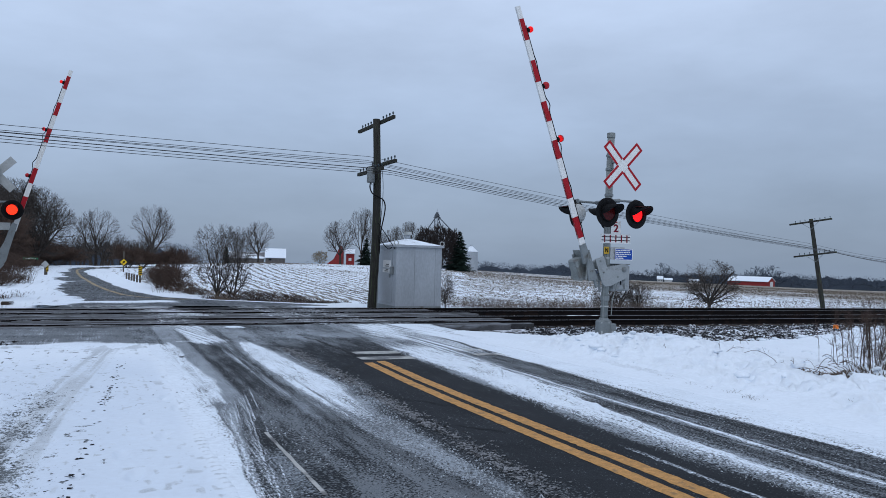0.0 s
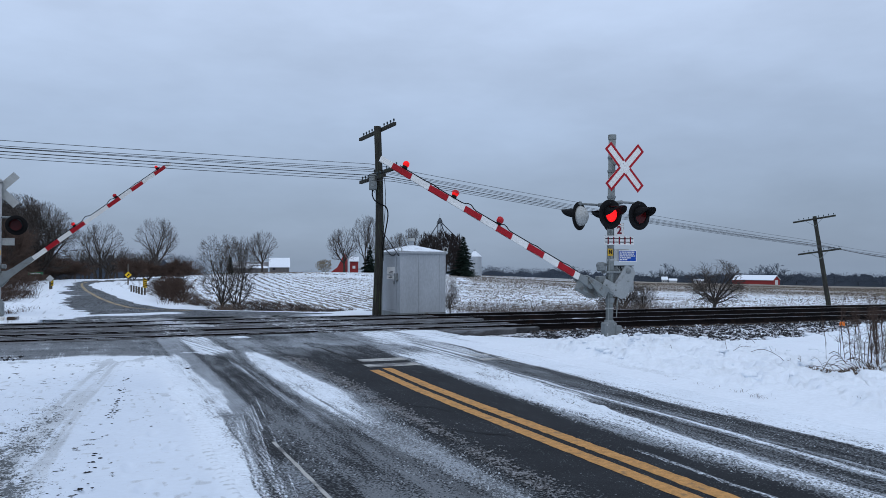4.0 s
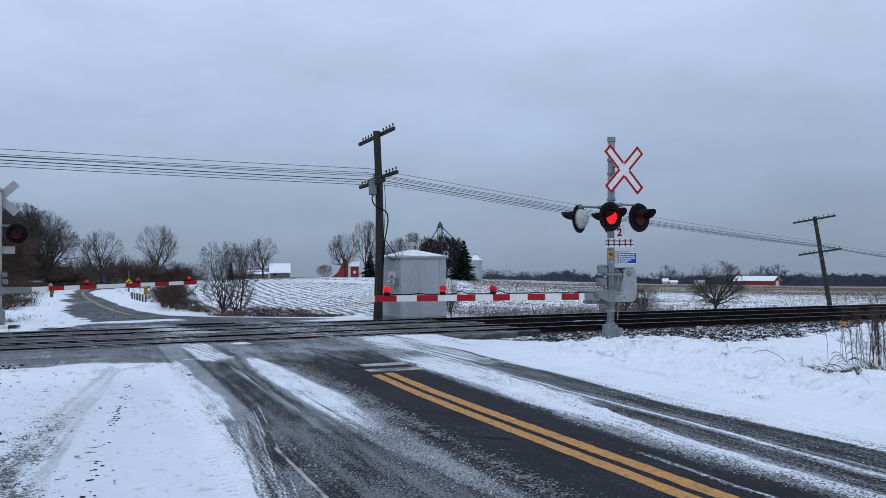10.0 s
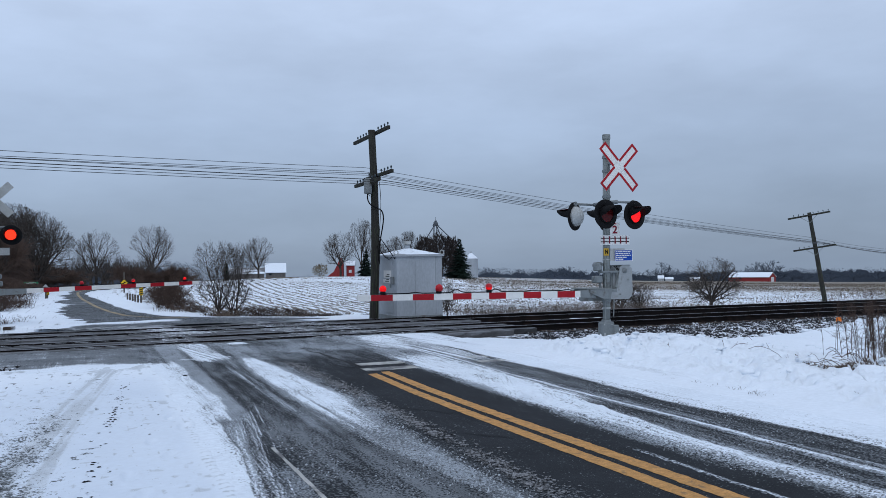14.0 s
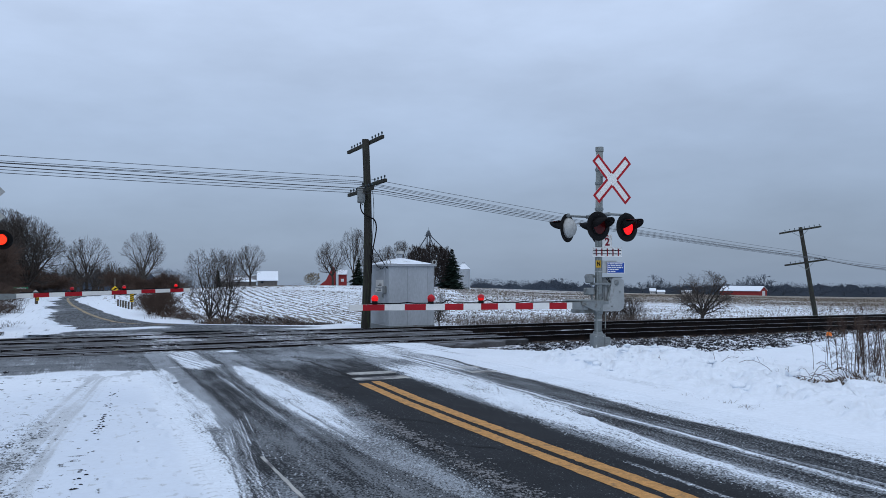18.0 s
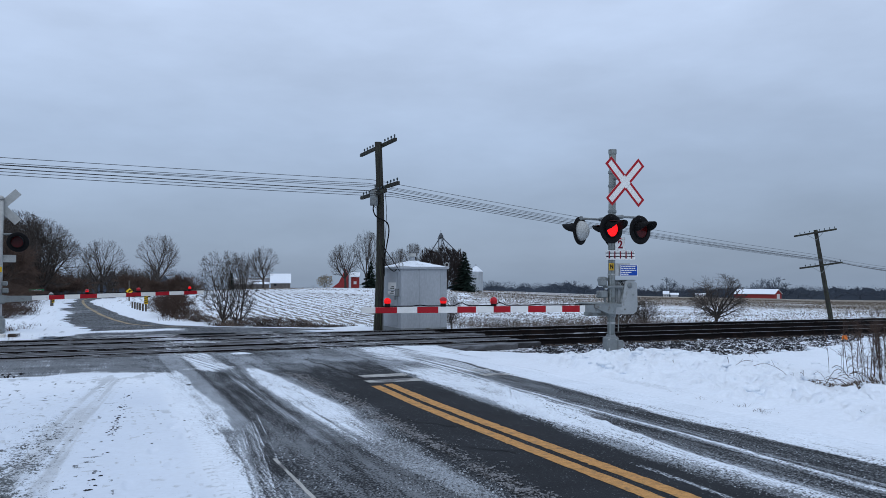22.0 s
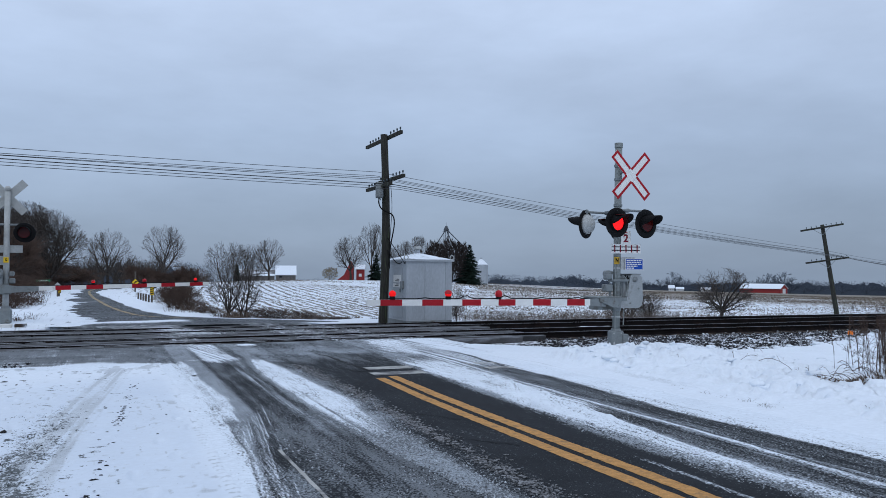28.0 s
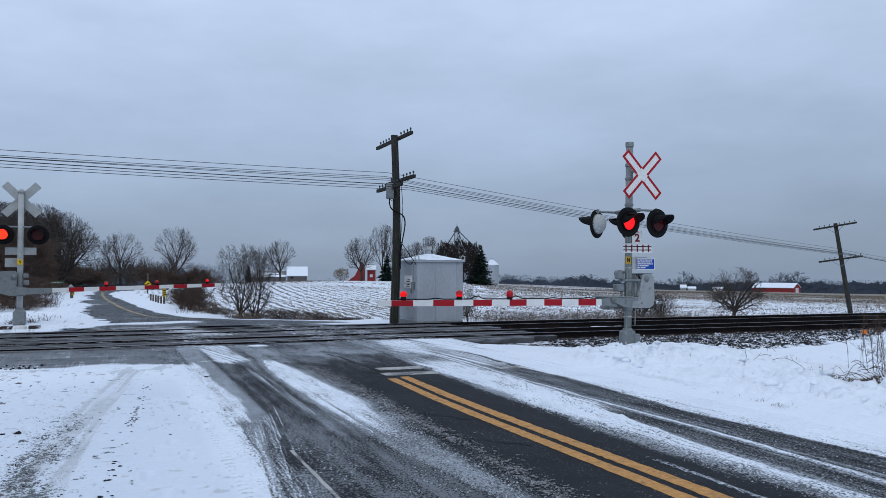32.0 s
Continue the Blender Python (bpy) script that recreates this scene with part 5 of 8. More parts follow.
    part("lid_latch", slab(0.40, 0.455, -0.07, -0.045, 1.20, 1.27, 0.005), M_GALVDARK, sig)
    part("padlock", slab(0.415, 0.445, -0.085, -0.06, 1.14, 1.20, 0.008), M_GALV, sig, "small steel padlock")
    for bx, bz in ((-0.16, 0.05), (-0.16, 0.28), (0.03, 0.05), (0.03, 0.28)):
        part("cover_bolt", rod((bx, -0.125, bz), (bx, -0.105, bz), 0.014, 0.014, 6), M_GALV, sig)
    for z in (2.55, 1.68, 0.62):
        part("conduit_strap", rod((0.021 * z - 0.03, 0, z), (0.021 * z - 0.03, 0, z + 0.03), 0.088, 0.088, 14), M_GALV, sig)
    part("mast_conduit", strand([(-0.09, -0.05, 0.36), (-0.085, -0.055, 0.9), (-0.07, -0.06, 1.7), (-0.05, -0.06, 2.80)], 0.016, 6), M_GALVDARK, sig, "thin grey conduit strapped to the mast")
    part("relay_box", slab(-0.28, -0.12, -0.04, 0.14, 1.44, 1.58, 0.03), M_GREYPAINT, sig)
    part("cable_loop", strand([(0.26, -0.05, 1.46), (0.30, -0.1, 1.30), (0.24, -0.1, 1.12), (0.12, -0.09, 0.8), (0.10, -0.09, 0.45)], 0.011, 6), M_GALVDARK, sig, "grey cable hanging to the base")
    red = [(0.92, 1.38), (1.80, 2.24), (2.67, 3.07), (3.48, 3.90), (4.32, 4.77), (5.19, 5.63)]
    arm = gate_arm(sig, pose(-0.06, -0.127, 1.415), -0.461, 5.89, -1, red, (5.38, 4.20, 3.06), 0.55, M_ARMGLOW)
    # balance plate swinging with the arm beside the machine case
    plate = outline([(-0.11, 0.07), (-0.05, 0.11), (0.10, 0.11), (0.20, 0.05), (0.22, -0.45), (0.19, -0.57), (0.10, -0.63), (-0.46, -0.63), (-0.46, -0.40), (-0.20, -0.40)], -0.016, 0.016)
    swing = part("balance_plate", plate, M_MACHINE, sig, "pale grey angled balance plate", False, pose(*SWING_AT))
    part("hub", rod((0, -0.04, 0), (0, 0.09, 0), 0.06, 0.06, 16), M_GREYPAINT, swing, "", True)
    for bx, bz in ((-0.38, -0.52), (-0.12, -0.52), (0.10, -0.20)):
        part("plate_bolt", rod((bx, -0.034, bz), (bx, -0.012, bz), 0.02, 0.02, 6), M_GALVDARK, swing)
    out["swing"] = swing
    return arm, out


def far_signal():
    """Mast on the far side of the tracks, seen from behind."""
    X, Y = -2.61, 26.9
    sig = rootless("crossing_signal", X, Y, 0.0)
    tagged(sig, "grey crossing signal mast seen from behind, beyond the tracks", "crossing signal", "crossing signals")
    part("mast", rod((0, 0, 0.1), (0, 0, 4.0), 0.085, 0.08, 18), M_GALV, sig, "", True)
    part("cap", lathe([(0.10, 3.98), (0.10, 4.03), (0.05, 4.09), (0.0, 4.10)], 16), M_GALV, sig)
    part("junction_base", slab(-0.17, 0.17, -0.17, 0.17, 0.0, 0.46, 0.05), M_GREYPAINT, sig, "grey cast junction box base")
    part("base_collar", rod((0, 0, 0.44), (0, 0, 0.52), 0.14, 0.11, 16), M_GREYPAINT, sig)
    crossbuck(sig, 0.0, 3.78, 0.11, 0, False)
    part("crossarm", rod((-0.56, -0.02, 2.95), (0.56, -0.02, 2.95), 0.03, 0.03, 10), M_GREYPAINT, sig, "grey pipe crossarm", True)
    out = {}
    for key, x, y, turn in (("L", -0.47, -0.14, -2), ("R", 0.47, -0.14, -2), ("BL", -0.47, 0.16, 180), ("BR", 0.47, 0.16, 180)):
        out[key] = flasher(sig, x, y, 2.72, turn, M_GLOW_WARM if y < 0 else M_GLOW, 0.29)
    part("track_count_sign", slab(-0.42, 0.42, 0.09, 0.10, 2.12, 2.34, 0.003), M_GALV, sig, "bare grey back of a sign")
    part("notice_sign", slab(-0.42, -0.02, 0.10, 0.11, 1.75, 2.02, 0.003), M_GALV, sig, "bare grey back of a sign")
    tag = part("mast_tag", slab(-0.07, 0.07, -0.004, 0.004, -0.08, 0.08, 0.003), M_YELLOW, sig, "yellow tag with black letter S", False, pose(0.0, -0.095, 1.90))
    part("letter", shifted(letters("S", 0.11), 0, -0.006, 0.0), M_BLACK, tag)
    part("gate_mechanism", slab(-0.58, -0.10, -0.18, 0.22, 1.18, 1.62, 0.03), M_GREYPAINT, sig, "grey gate machine case")
    part("relay_box", slab(0.08, 0.24, -0.1, 0.1, 1.2, 1.36, 0.03), M_GREYPAINT, sig)
    part("relay_box", slab(0.08, 0.22, -0.1, 0.1, 1.42, 1.56, 0.03), M_GREYPAINT, sig)
    part("gate_bracket", outline([(-0.3, 1.10), (0.3, 1.10), (0.12, 0.88), (-0.12, 0.88)], -0.10, 0.05), M_GREYPAINT, sig)
    part("hub", rod((-0.145, -0.27, 1.457), (-0.145, 0.30, 1.457), 0.08, 0.08, 18), M_GREYPAINT, sig, "", True)
    red = [(1.45, 1.88), (2.31, 2.79), (3.63, 4.07), (4.50, 4.92), (5.37, 5.78)]
    arm = gate_arm(sig, pose(-0.145, 0.203, 1.457), -0.439, 5.98, 1, red, (5.55, 4.00, 2.51), 0.80, M_ARMGLOW)
    sl = rootless("timber_kerb", X - 0.2, Y - 1.0, 0.0)
    tagged(sl, "short dark timber blocks with snow at the mast's foot", "timber")
    for k in range(5):
        part("block", slab(-0.9 + 0.36 * k, -0.6 + 0.36 * k, -0.12, 0.12, -0.1, 0.055, 0.01), M_TIE if k % 2 == 0 else M_WHITE, sl)
    return arm, out


near_arm, near_shutters = near_signal()
near_swing = near_shutters.pop("swing")
far_arm, far_shutters = far_signal()


# ---- equipment shed ----
def shed():
    x0, x1, y0, y1, h = 8.96, 10.52, 23.95, 26.05, 1.98
    s = rootless("signal_bungalow", (x0 + x1) / 2, (y0 + y1) / 2, 0.0)
    s.location.z = -0.05
    tagged(s, "grey galvanised steel signal equipment shed with snowy hip roof", "equipment shed")
    a, b = (x1 - x0) / 2, (y1 - y0) / 2
    part("wall", slab(-a, a, -b, -b + 0.04, 0.08, h), M_SHED, s)
    part("wall", slab(-a, a, b - 0.04, b, 0.08, h), M_SHED, s)
    part("wall", slab(-a, -a + 0.04, -b + 0.042, b - 0.042, 0.08, h), M_SHED, s)
    part("wall", slab(a - 0.04, a, -b + 0.042, b - 0.042, 0.08, h), M_SHED, s)
    part("base_frame", slab(-a - 0.02, a + 0.02, -b - 0.02, b + 0.02, -0.12, 0.08, 0.01), M_GREYPAINT, s)
    for x in (-0.14, a * 0.74):
        part("seam", slab(x - 0.014, x + 0.014, -b - 0.016, -b, 0.09, h - 0.01, 0.004), M_SHED, s)
    for cx, cy in ((-a, -b), (a, -b), (-a, b), (a, b)):
        part("corner_trim", slab(cx - 0.012, cx + 0.012, cy - 0.012, cy + 0.012, 0.08, h - 0.004, 0.003), M_SHED, s)
    door = part("door", slab(-a - 0.022, -a - 0.002, -b + 0.35, b - 0.35, 0.16, h - 0.12, 0.006), M_SHED, s, "grey steel door with padlock hasp")
    part("handle", slab(-a - 0.05, -a - 0.022, -b + 0.46, -b + 0.56, 0.98, 1.10, 0.006), M_GREYPAINT, door)
    o = 0.07
    roof = bmesh.new()
    ring0 = [roof.verts.new((sx * (a + o), sy * (b + o), h)) for sx, sy in ((-1, -1), (1, -1), (1, 1), (-1, 1))]
    ring1 = [roof.verts.new((sx * (a + o), sy * (b + o), h + 0.05)) for sx, sy in ((-1, -1), (1, -1), (1, 1), (-1, 1))]
    top = roof.verts.new((0, 0, h + 0.27))
    roof.faces.new(ring0[::-1])
    for k in range(4):
        roof.faces.new((ring0[k], ring0[(k + 1) % 4], ring1[(k + 1) % 4], ring1[k]))
        roof.faces.new((ring1[k], ring1[(k + 1) % 4], top))
    rf = part("roof", roof, M_SHED, s, "hipped sheet steel roof")
    sn = bmesh.new()
    r1 = [sn.verts.new((sx * (a + o - 0.03), sy * (b + o - 0.03), h + 0.066)) for sx, sy in ((-1, -1), (1, -1), (1, 1), (-1, 1))]
    t2 = sn.verts.new((0, 0, h + 0.305))
    for k in range(4):
        sn.faces.new((r1[k], r1[(k + 1) % 4], t2))
    part("snow_layer", sn, mat("thin_roof_snow", SNOW, 0.8, 0, 0.1, 3, 0.3, 30, (0.46, 0.49, 0.52), 0.36), rf, "thin layer of snow")
    part("vent", rod((0, 0, h + 0.24), (0, 0, h + 0.44), 0.085, 0.085, 14), M_SHED, s, "", True)
    part("vent_cap", rod((0, 0, h + 0.42), (0, 0, h + 0.53), 0.135, 0.12, 16), M_GALV, s)
    for cx in (-a - 0.02, a + 0.02):
        pts = [(cx + 0.07 * math.cos(u), -b, h + 0.13 + 0.07 * math.sin(u)) for u in np.linspace(0, 2 * math.pi, 15)]
        part("lifting_ring", strand(pts, 0.017, 6), M_GALV, s, "steel lifting eye")
    for k, (z0, z1, yy) in enumerate(((1.30, 1.54, -0.24), (1.14, 1.26, -0.20))):
        sg = part("notice", slab(-a - 0.032, -a - 0.024, yy - 0.36, yy + 0.36, z0, z1), M_WHITE, s, "white notice with illegible dark lettering bars")
        bm = bmesh.new()
        for j in range(2):
            box(bm, -a - 0.036, -a - 0.0325, yy - 0.20, yy + 0.16 - 0.12 * j, z0 + 0.035 + 0.055 * j, z0 + 0.06 + 0.055 * j)
        part("lettering", bm, M_BLACK, sg)
    part("meter_box", slab(-a - 0.08, -a - 0.002, -0.82, -0.64, 1.10, 1.34, 0.01), M_GREYPAINT, s)


shed()


def service_cable(z0, z1, y1, sag, label="black service cable looping from the pole to the shed"):
    pts = []
    for k in range(15):
        u = k / 14
        pts.append((8.62 + 0.34 * u, 24.93 + (y1 - 24.93) * u - 0.25 * math.sin(3.14159 * u), z0 + (z1 - z0) * u - sag * math.sin(3.14159 * u)))
    tagged(part("service_cable", strand(pts, 0.014, 5), M_BLACK, None), label, "cable", "cables to the shed")


service_cable(2.35, 2.0, 24.3, 0.30)
service_cable(2.75, 1.85, 24.1, 0.12)


# ---- pole line ----
def telegraph_pole(x, y, zb, zt, lean, arms, extra, turn=0.0, axis=(0, 1, 0), braces=(-1, 1), bow=0.0):
    p = rootless("utility_pole", x, y, zb)
    h = zt - zb
    p.matrix_world = pose(x, y, zb) @ Matrix.Rotation(radians(lean), 4, Vector(axis)) @ pose(0, 0, 0, 0, 0, turn)
    tagged(p, "weathered wooden utility pole with crossarms and insulators", "utility pole", "poles along the railway")
    shaft = bmesh.new()
    off = lambda z: bow * (math.sin(math.pi * max(0.0, z) / h) - 0.55 * max(0.0, z) / h)
    last = None
    for k in range(13):
        z = -0.5 + (h + 0.5) * k / 12
        rr = 0.155 - 0.04 * k / 12 + 0.004 * math.sin(k * 2.3)
        ring = [shaft.verts.new((off(z) + rr * math.cos(6.2832 * j / 14), rr * math.sin(6.2832 * j / 14), z)) for j in range(14)]
        for j in range(14 if last else 0):
            shaft.faces.new((last[j], last[(j + 1) % 14], ring[(j + 1) % 14], ring[j]))
        last = ring
    shaft.faces.new(last)
    part("pole_shaft", shaft, M_POLE, p, "", True)
    for dz, half, side, off in arms:
        z = h - dz
        arm = part("crossarm", slab(-0.05 + side, 0.05 + side, -half + off, half + off, z - 0.055, z + 0.055, 0.008), M_POLE, p, "dark timber crossarm")
        for yy in [-half + off + 0.10 + 0.31 * k for k in range(int((2 * half) / 0.31)) if abs(-half + off + 0.10 + 0.31 * k) > 0.2]:
            pin = lathe([(0.012, 0.0), (0.012, 0.05), (0.030, 0.055), (0.026, 0.08), (0.033, 0.09), (0.02, 0.122), (0.0, 0.128)], 8)
            part("insulator", shifted(pin, side, yy, z + 0.055), M_GLASS, arm, "small dark glass insulator", True)
        for sgn in braces:
            part("brace", rod((side * 1.1, sgn * 0.52, z - 0.05), (side * 0.9, 0.0, z - 0.46), 0.014, 0.014, 6), M_GALVDARK, p)
    if extra:
        can = lathe([(0.0, -0.26), (0.12, -0.26), (0.13, -0.22), (0.13, 0.20), (0.10, 0.25), (0.0, 0.26)], 14)
        part("equipment_can", shifted(can, -0.22, -0.12, h - 1.86), M_GREYPAINT, p, "grey cylinder mounted under the crossarms", True)
        loop = [(-0.24, -0.16, h - 2.08), (-0.27, -0.18, h - 2.30), (-0.17, -0.20, h - 2.50), (0.05, -0.20, h - 2.58), (0.24, -0.18, h - 2.66), (0.31, -0.16, h - 2.90), (0.26, -0.15, h - 3.25), (0.19, -0.14, h - 3.6), (0.15, -0.13, h - 4.0), (0.15, -0.13, 1.9)]
        for _ in range(3):
            loop = [loop[0]] + [tuple(a * (1 - f) + b * f for a, b in zip(u, v)) for u, v in zip(loop, loop[1:]) for f in (0.25, 0.75)] + [loop[-1]]
        part("downlead", strand(loop, 0.022, 6), M_BLACK, p, "thick black cable looped down the pole")
        part("downlead", strand([(0.17 * (1.0 + 0.4 * math.sin(5.2 * u) * (1 - u)), -0.12, h - 1.7 - (h - 3.5) * u) for u in np.linspace(0, 1, 20)], 0.010, 5), M_BLACK, p, "thin black cable down the pole")
        part("conduit", rod((0.13, -0.08, 0.0), (0.13, -0.08, 2.4), 0.03, 0.03, 8), M_GREYPAINT, p)
    return p


telegraph_pole(8.53, 25.0, -0.1, 6.13, 0.4, ((0.09, 1.80, 0.11, 0.55), (1.50, 1.35, 0.14, -0.10), (1.72, 1.25, -0.14, 0.22)), True, braces=(1,), bow=0.085)
telegraph_pole(42.0, 36.05, -1.3, 4.70, -7.9, ((0.18, 1.33, -0.14, 0.0), (2.25, 1.33, -0.14, 0.0)), False, 18, (0.758, 0.652, 0))
telegraph_pole(-24.0, 18.6, -0.4, 5.8, 0.0, ((0.22, 1.52, 0.13, 0.0), (1.58, 1.45, 0.14, 0.0)), False)


def wires():
    for k, (dy, z, zl, zr) in enumerate(((-1.30, 4.34, 4.25, 3.72), (-0.95, 4.42, 4.33, 3.80), (-0.55, 4.50, 4.41, 3.88), (0.30, 4.63, 4.49, 4.00), (0.62, 4.69, 4.50, 4.08), (1.15, 4.75, 4.54, 4.17), (0.95, 4.88, 4.68, 4.30))):
        zr -= 0.19
        z, zl, zr = (1.6 + (q - 1.6) * (d + dy) / d for q, d in ((z, 25.0), (zl, 22.78), (zr, 29.16)))
        B = Vector((8.60, 25.0 + dy, z))
        C = Vector((41.7, 36.2 + dy, (2.50, 2.58, 2.66, 2.80, 2.92, 3.00, 3.14)[k]))
        D = Vector((75.0, 47.4 + dy, 1.75 + 0.10 * k))
        low = 0.15
        A = Vector((-24, 18.6 + dy, (zl + 0.906 * low - 0.653 * z) / 0.347))
        sag_r = (z + 0.375 * (C.z - z) - zr) / 0.9375
        for P0, P1, sag in ((A, B, low), (B, C, sag_r), (C, D, 0.45)):
            n = 26
            pts = []
            for i in range(n + 1):
                u = i / n
                p = P0.lerp(P1, u)
                p.z -= sag * 4 * u * (1 - u)
                pts.append(p)
            r = 0.012 if k == 2 else 0.0075
            ob = part("overhead_wire", strand(pts, r, 4), M_WIRE, None)
            tagged(ob, "thin dark overhead wire sagging between poles", "wire", "overhead wires")


wires()


# ---- trees ----
def grow(seed, levels, spread, lift, stems, trunk, lean):
    """Branch segments of a bare tree one metre high: (level, start, end, radius0, radius1)."""
    r = random.Random(seed)
    segs = []

    def shoot(p, d, length, rad, level):
        steps = 4 if level == 0 else 3
        for s in range(steps):
            wobble = Vector((r.uniform(-1, 1), r.uniform(-1, 1), r.uniform(-1, 1))) * (0.07 + 0.03 * level)
            d = (d + wobble + Vector((0, 0, lift * 0.10))).normalized()
            q = p + d * (length / steps)
            rad2 = rad * 0.86
            segs.append((level, p.copy(), q.copy(), rad, rad2))
            if level < levels and s > (1 if level == 0 else 0 if level < 3 else -1):
                for _ in range(2 if s == steps - 1 else 1):
                    side = Matrix.Rotation(r.uniform(0, 2 * math.pi), 3, d) @ d.orthogonal().normalized()
                    d3 = (d + side * spread * r.uniform(0.7, 1.35)).normalized()
                    shoot(q, d3, length * r.uniform(0.62, 0.90), rad2 * r.uniform(0.48, 0.66), level + 1)
            p, rad = q, rad2

    for k in range(stems):
        a = 2 * math.pi * (k + r.random()) / stems
        d = Vector((math.cos(a) * lean, math.sin(a) * lean, 1)) if stems > 1 else Vector((0, 0, 1))
        shoot(Vector((0.02 * math.cos(a) * (stems > 1), 0.02 * math.sin(a) * (stems > 1), -0.02)), d.normalized(), trunk * r.uniform(0.85, 1.15), 0.027 if stems == 1 else 0.014, 0)
    top = max(s[2].z for s in segs)
    return [(l, a / top, b / top, r0, r1) for l, a, b, r0, r1 in segs]


def limb_mesh(name, segs, material, thin):
    V, F = [], []
    for level, a, b, r0, r1 in segs:
        d = (b - a)
        if d.length < 1e-6:
            continue
        u = d.orthogonal().normalized()
        w = d.normalized().cross(u)
        n = 5 if level == 0 else 3
        base = len(V)
        r0, r1 = max(r0, thin), max(r1, thin)
        for p, rr in ((a, r0), (b, r1)):
            for k in range(n):
                t = 2 * math.pi * k / n
                q = p + (u * math.cos(t) + w * math.sin(t)) * rr
                V.append((q.x, q.y, q.z))
        for k in range(n):
            F.append((base + k, base + (k + 1) % n, base + n + (k + 1) % n, base + n + k))
    me = bpy.data.meshes.new(name)
    me.from_pydata(V, [], F)
    me.materials.append(material)
    return me


PROTO = {}


def tree_kind(key, seed, levels, spread, lift, thin, twig=None, stems=1, trunk=0.34, lean=0.5):
    segs = grow(seed, levels, spread, lift, stems, trunk, lean)
    PROTO[key] = (limb_mesh("trunk", [s for s in segs if s[0] <= 1], M_BARK, thin), limb_mesh("crown", [s for s in segs if s[0] > 1], twig or M_TWIG, thin))


def crown_kind(key, seed, count, z0, wide, thin, twig=None, stems=1, low=0.0, twigs=2, step=0.024, rise=0.22):
    """An open-grown bare tree one metre high: limbs grow towards points spread through its crown."""
    r = np.random.RandomState(seed)
    v = r.randn(count, 3)
    v /= np.linalg.norm(v, axis=1)[:, None]
    lump = 1 + 0.13 * np.sin(v @ (r.randn(3) * 4) + 1) + 0.10 * np.sin(v @ (r.randn(3) * 7))
    v *= (lump * r.rand(count) ** (1 / 3.2))[:, None]
    half = (1 - z0) / 2
    goal = v * np.array([wide, wide, half]) + np.array([0, 0, z0 + half])
    goal[:, 2] = np.clip(goal[:, 2], low, 1.05)
    nodes, parent = [], []
    for k in range(stems):
        a = 6.283 * (k + 0.6 * r.rand()) / stems
        out = 0.0 if stems == 1 else 0.22
        p = np.array([0.02 * math.cos(a), 0.02 * math.sin(a), -0.02]) * (stems > 1) + np.array([0, 0, -0.01])
        last = -1
        for i in range(int((z0 + 0.10) / step)):
            nodes.append(p)
            parent.append(last)
            last = len(nodes) - 1
            p = p + np.array([out * math.cos(a) + 0.12 * r.randn(), out * math.sin(a) + 0.12 * r.randn(), 1.0]) * step
    P = np.array(nodes)
    D = np.linalg.norm(goal[:, None] - P[None], axis=2)
    best, dist = D.argmin(1), D.min(1)
    for turn in range(70):
        d = goal - P[best]
        d /= np.maximum(np.linalg.norm(d, axis=1), 1e-6)[:, None]
        acc = np.zeros((len(P), 3))
        np.add.at(acc, best, d)
        live = np.unique(best)
        g = acc[live] / np.maximum(np.linalg.norm(acc[live], axis=1), 1e-6)[:, None]
        g = g + 0.10 * r.randn(len(live), 3) + np.array([0, 0, rise])
        g /= np.linalg.norm(g, axis=1)[:, None]
        fresh = P[live] + g * step
        parent += [int(i) for i in live]
        n0 = len(P)
        P = np.concatenate([P, fresh])
        D = np.linalg.norm(goal[:, None] - fresh[None], axis=2)
        i2, d2 = D.argmin(1), D.min(1)
        better = d2 < dist
        best = np.where(better, i2 + n0, best)
        dist = np.minimum(dist, d2)
        keep = dist > step * 1.25
        goal, best, dist = goal[keep], best[keep], dist[keep]
        if len(goal) < 4:
            break
    tips = np.zeros(len(P))
    kids = np.zeros(len(P), int)
    for i in range(len(P) - 1, -1, -1):
        if kids[i] == 0:
            tips[i] = 1
        if parent[i] >= 0:
            kids[parent[i]] += 1
            tips[parent[i]] += tips[i]
    rad = np.maximum(0.0015 * tips ** 0.5, thin)
    trunk, crown = [], []
    for i, j in enumerate(parent):
        if j >= 0:
            (trunk if rad[i] > 0.0075 else crown).append((0 if rad[i] > 0.0075 else 2, Vector(P[j]), Vector(P[i]), rad[j] if rad[j] < 2.2 * rad[i] else rad[i] * 1.3, rad[i]))
    me = limb_mesh("crown", crown, twig or M_TWIG, thin)
    V, F = [tuple(q.co) for q in me.vertices], [tuple(q.vertices) for q in me.polygons]
    mid = np.array([0, 0, z0 + 0.3 * half])
    for i in range(len(P)):
        if tips[i] > 5:
            continue
        for q in range(twigs):
            away = (P[i] - mid) / max(1e-6, np.linalg.norm(P[i] - mid))
            g = away + np.array([0, 0, 0.35]) + 0.5 * r.randn(3)
            g = g / np.linalg.norm(g) * (0.03 + 0.05 * r.rand())
            side = np.cross(g, r.randn(3))
            side *= thin * 1.1 / max(1e-9, np.linalg.norm(side))
            b = len(V)
            V += [tuple(P[i] - side), tuple(P[i] + side), tuple(P[i] + g + side * 0.5), tuple(P[i] + g - side * 0.5)]
            F.append((b, b + 1, b + 2, b + 3))
    full = bpy.data.meshes.new("crown")
    full.from_pydata(V, [], F)
    full.materials.append(twig or M_TWIG)
    PROTO[key] = (limb_mesh("trunk", trunk, M_BARK, thin), full)


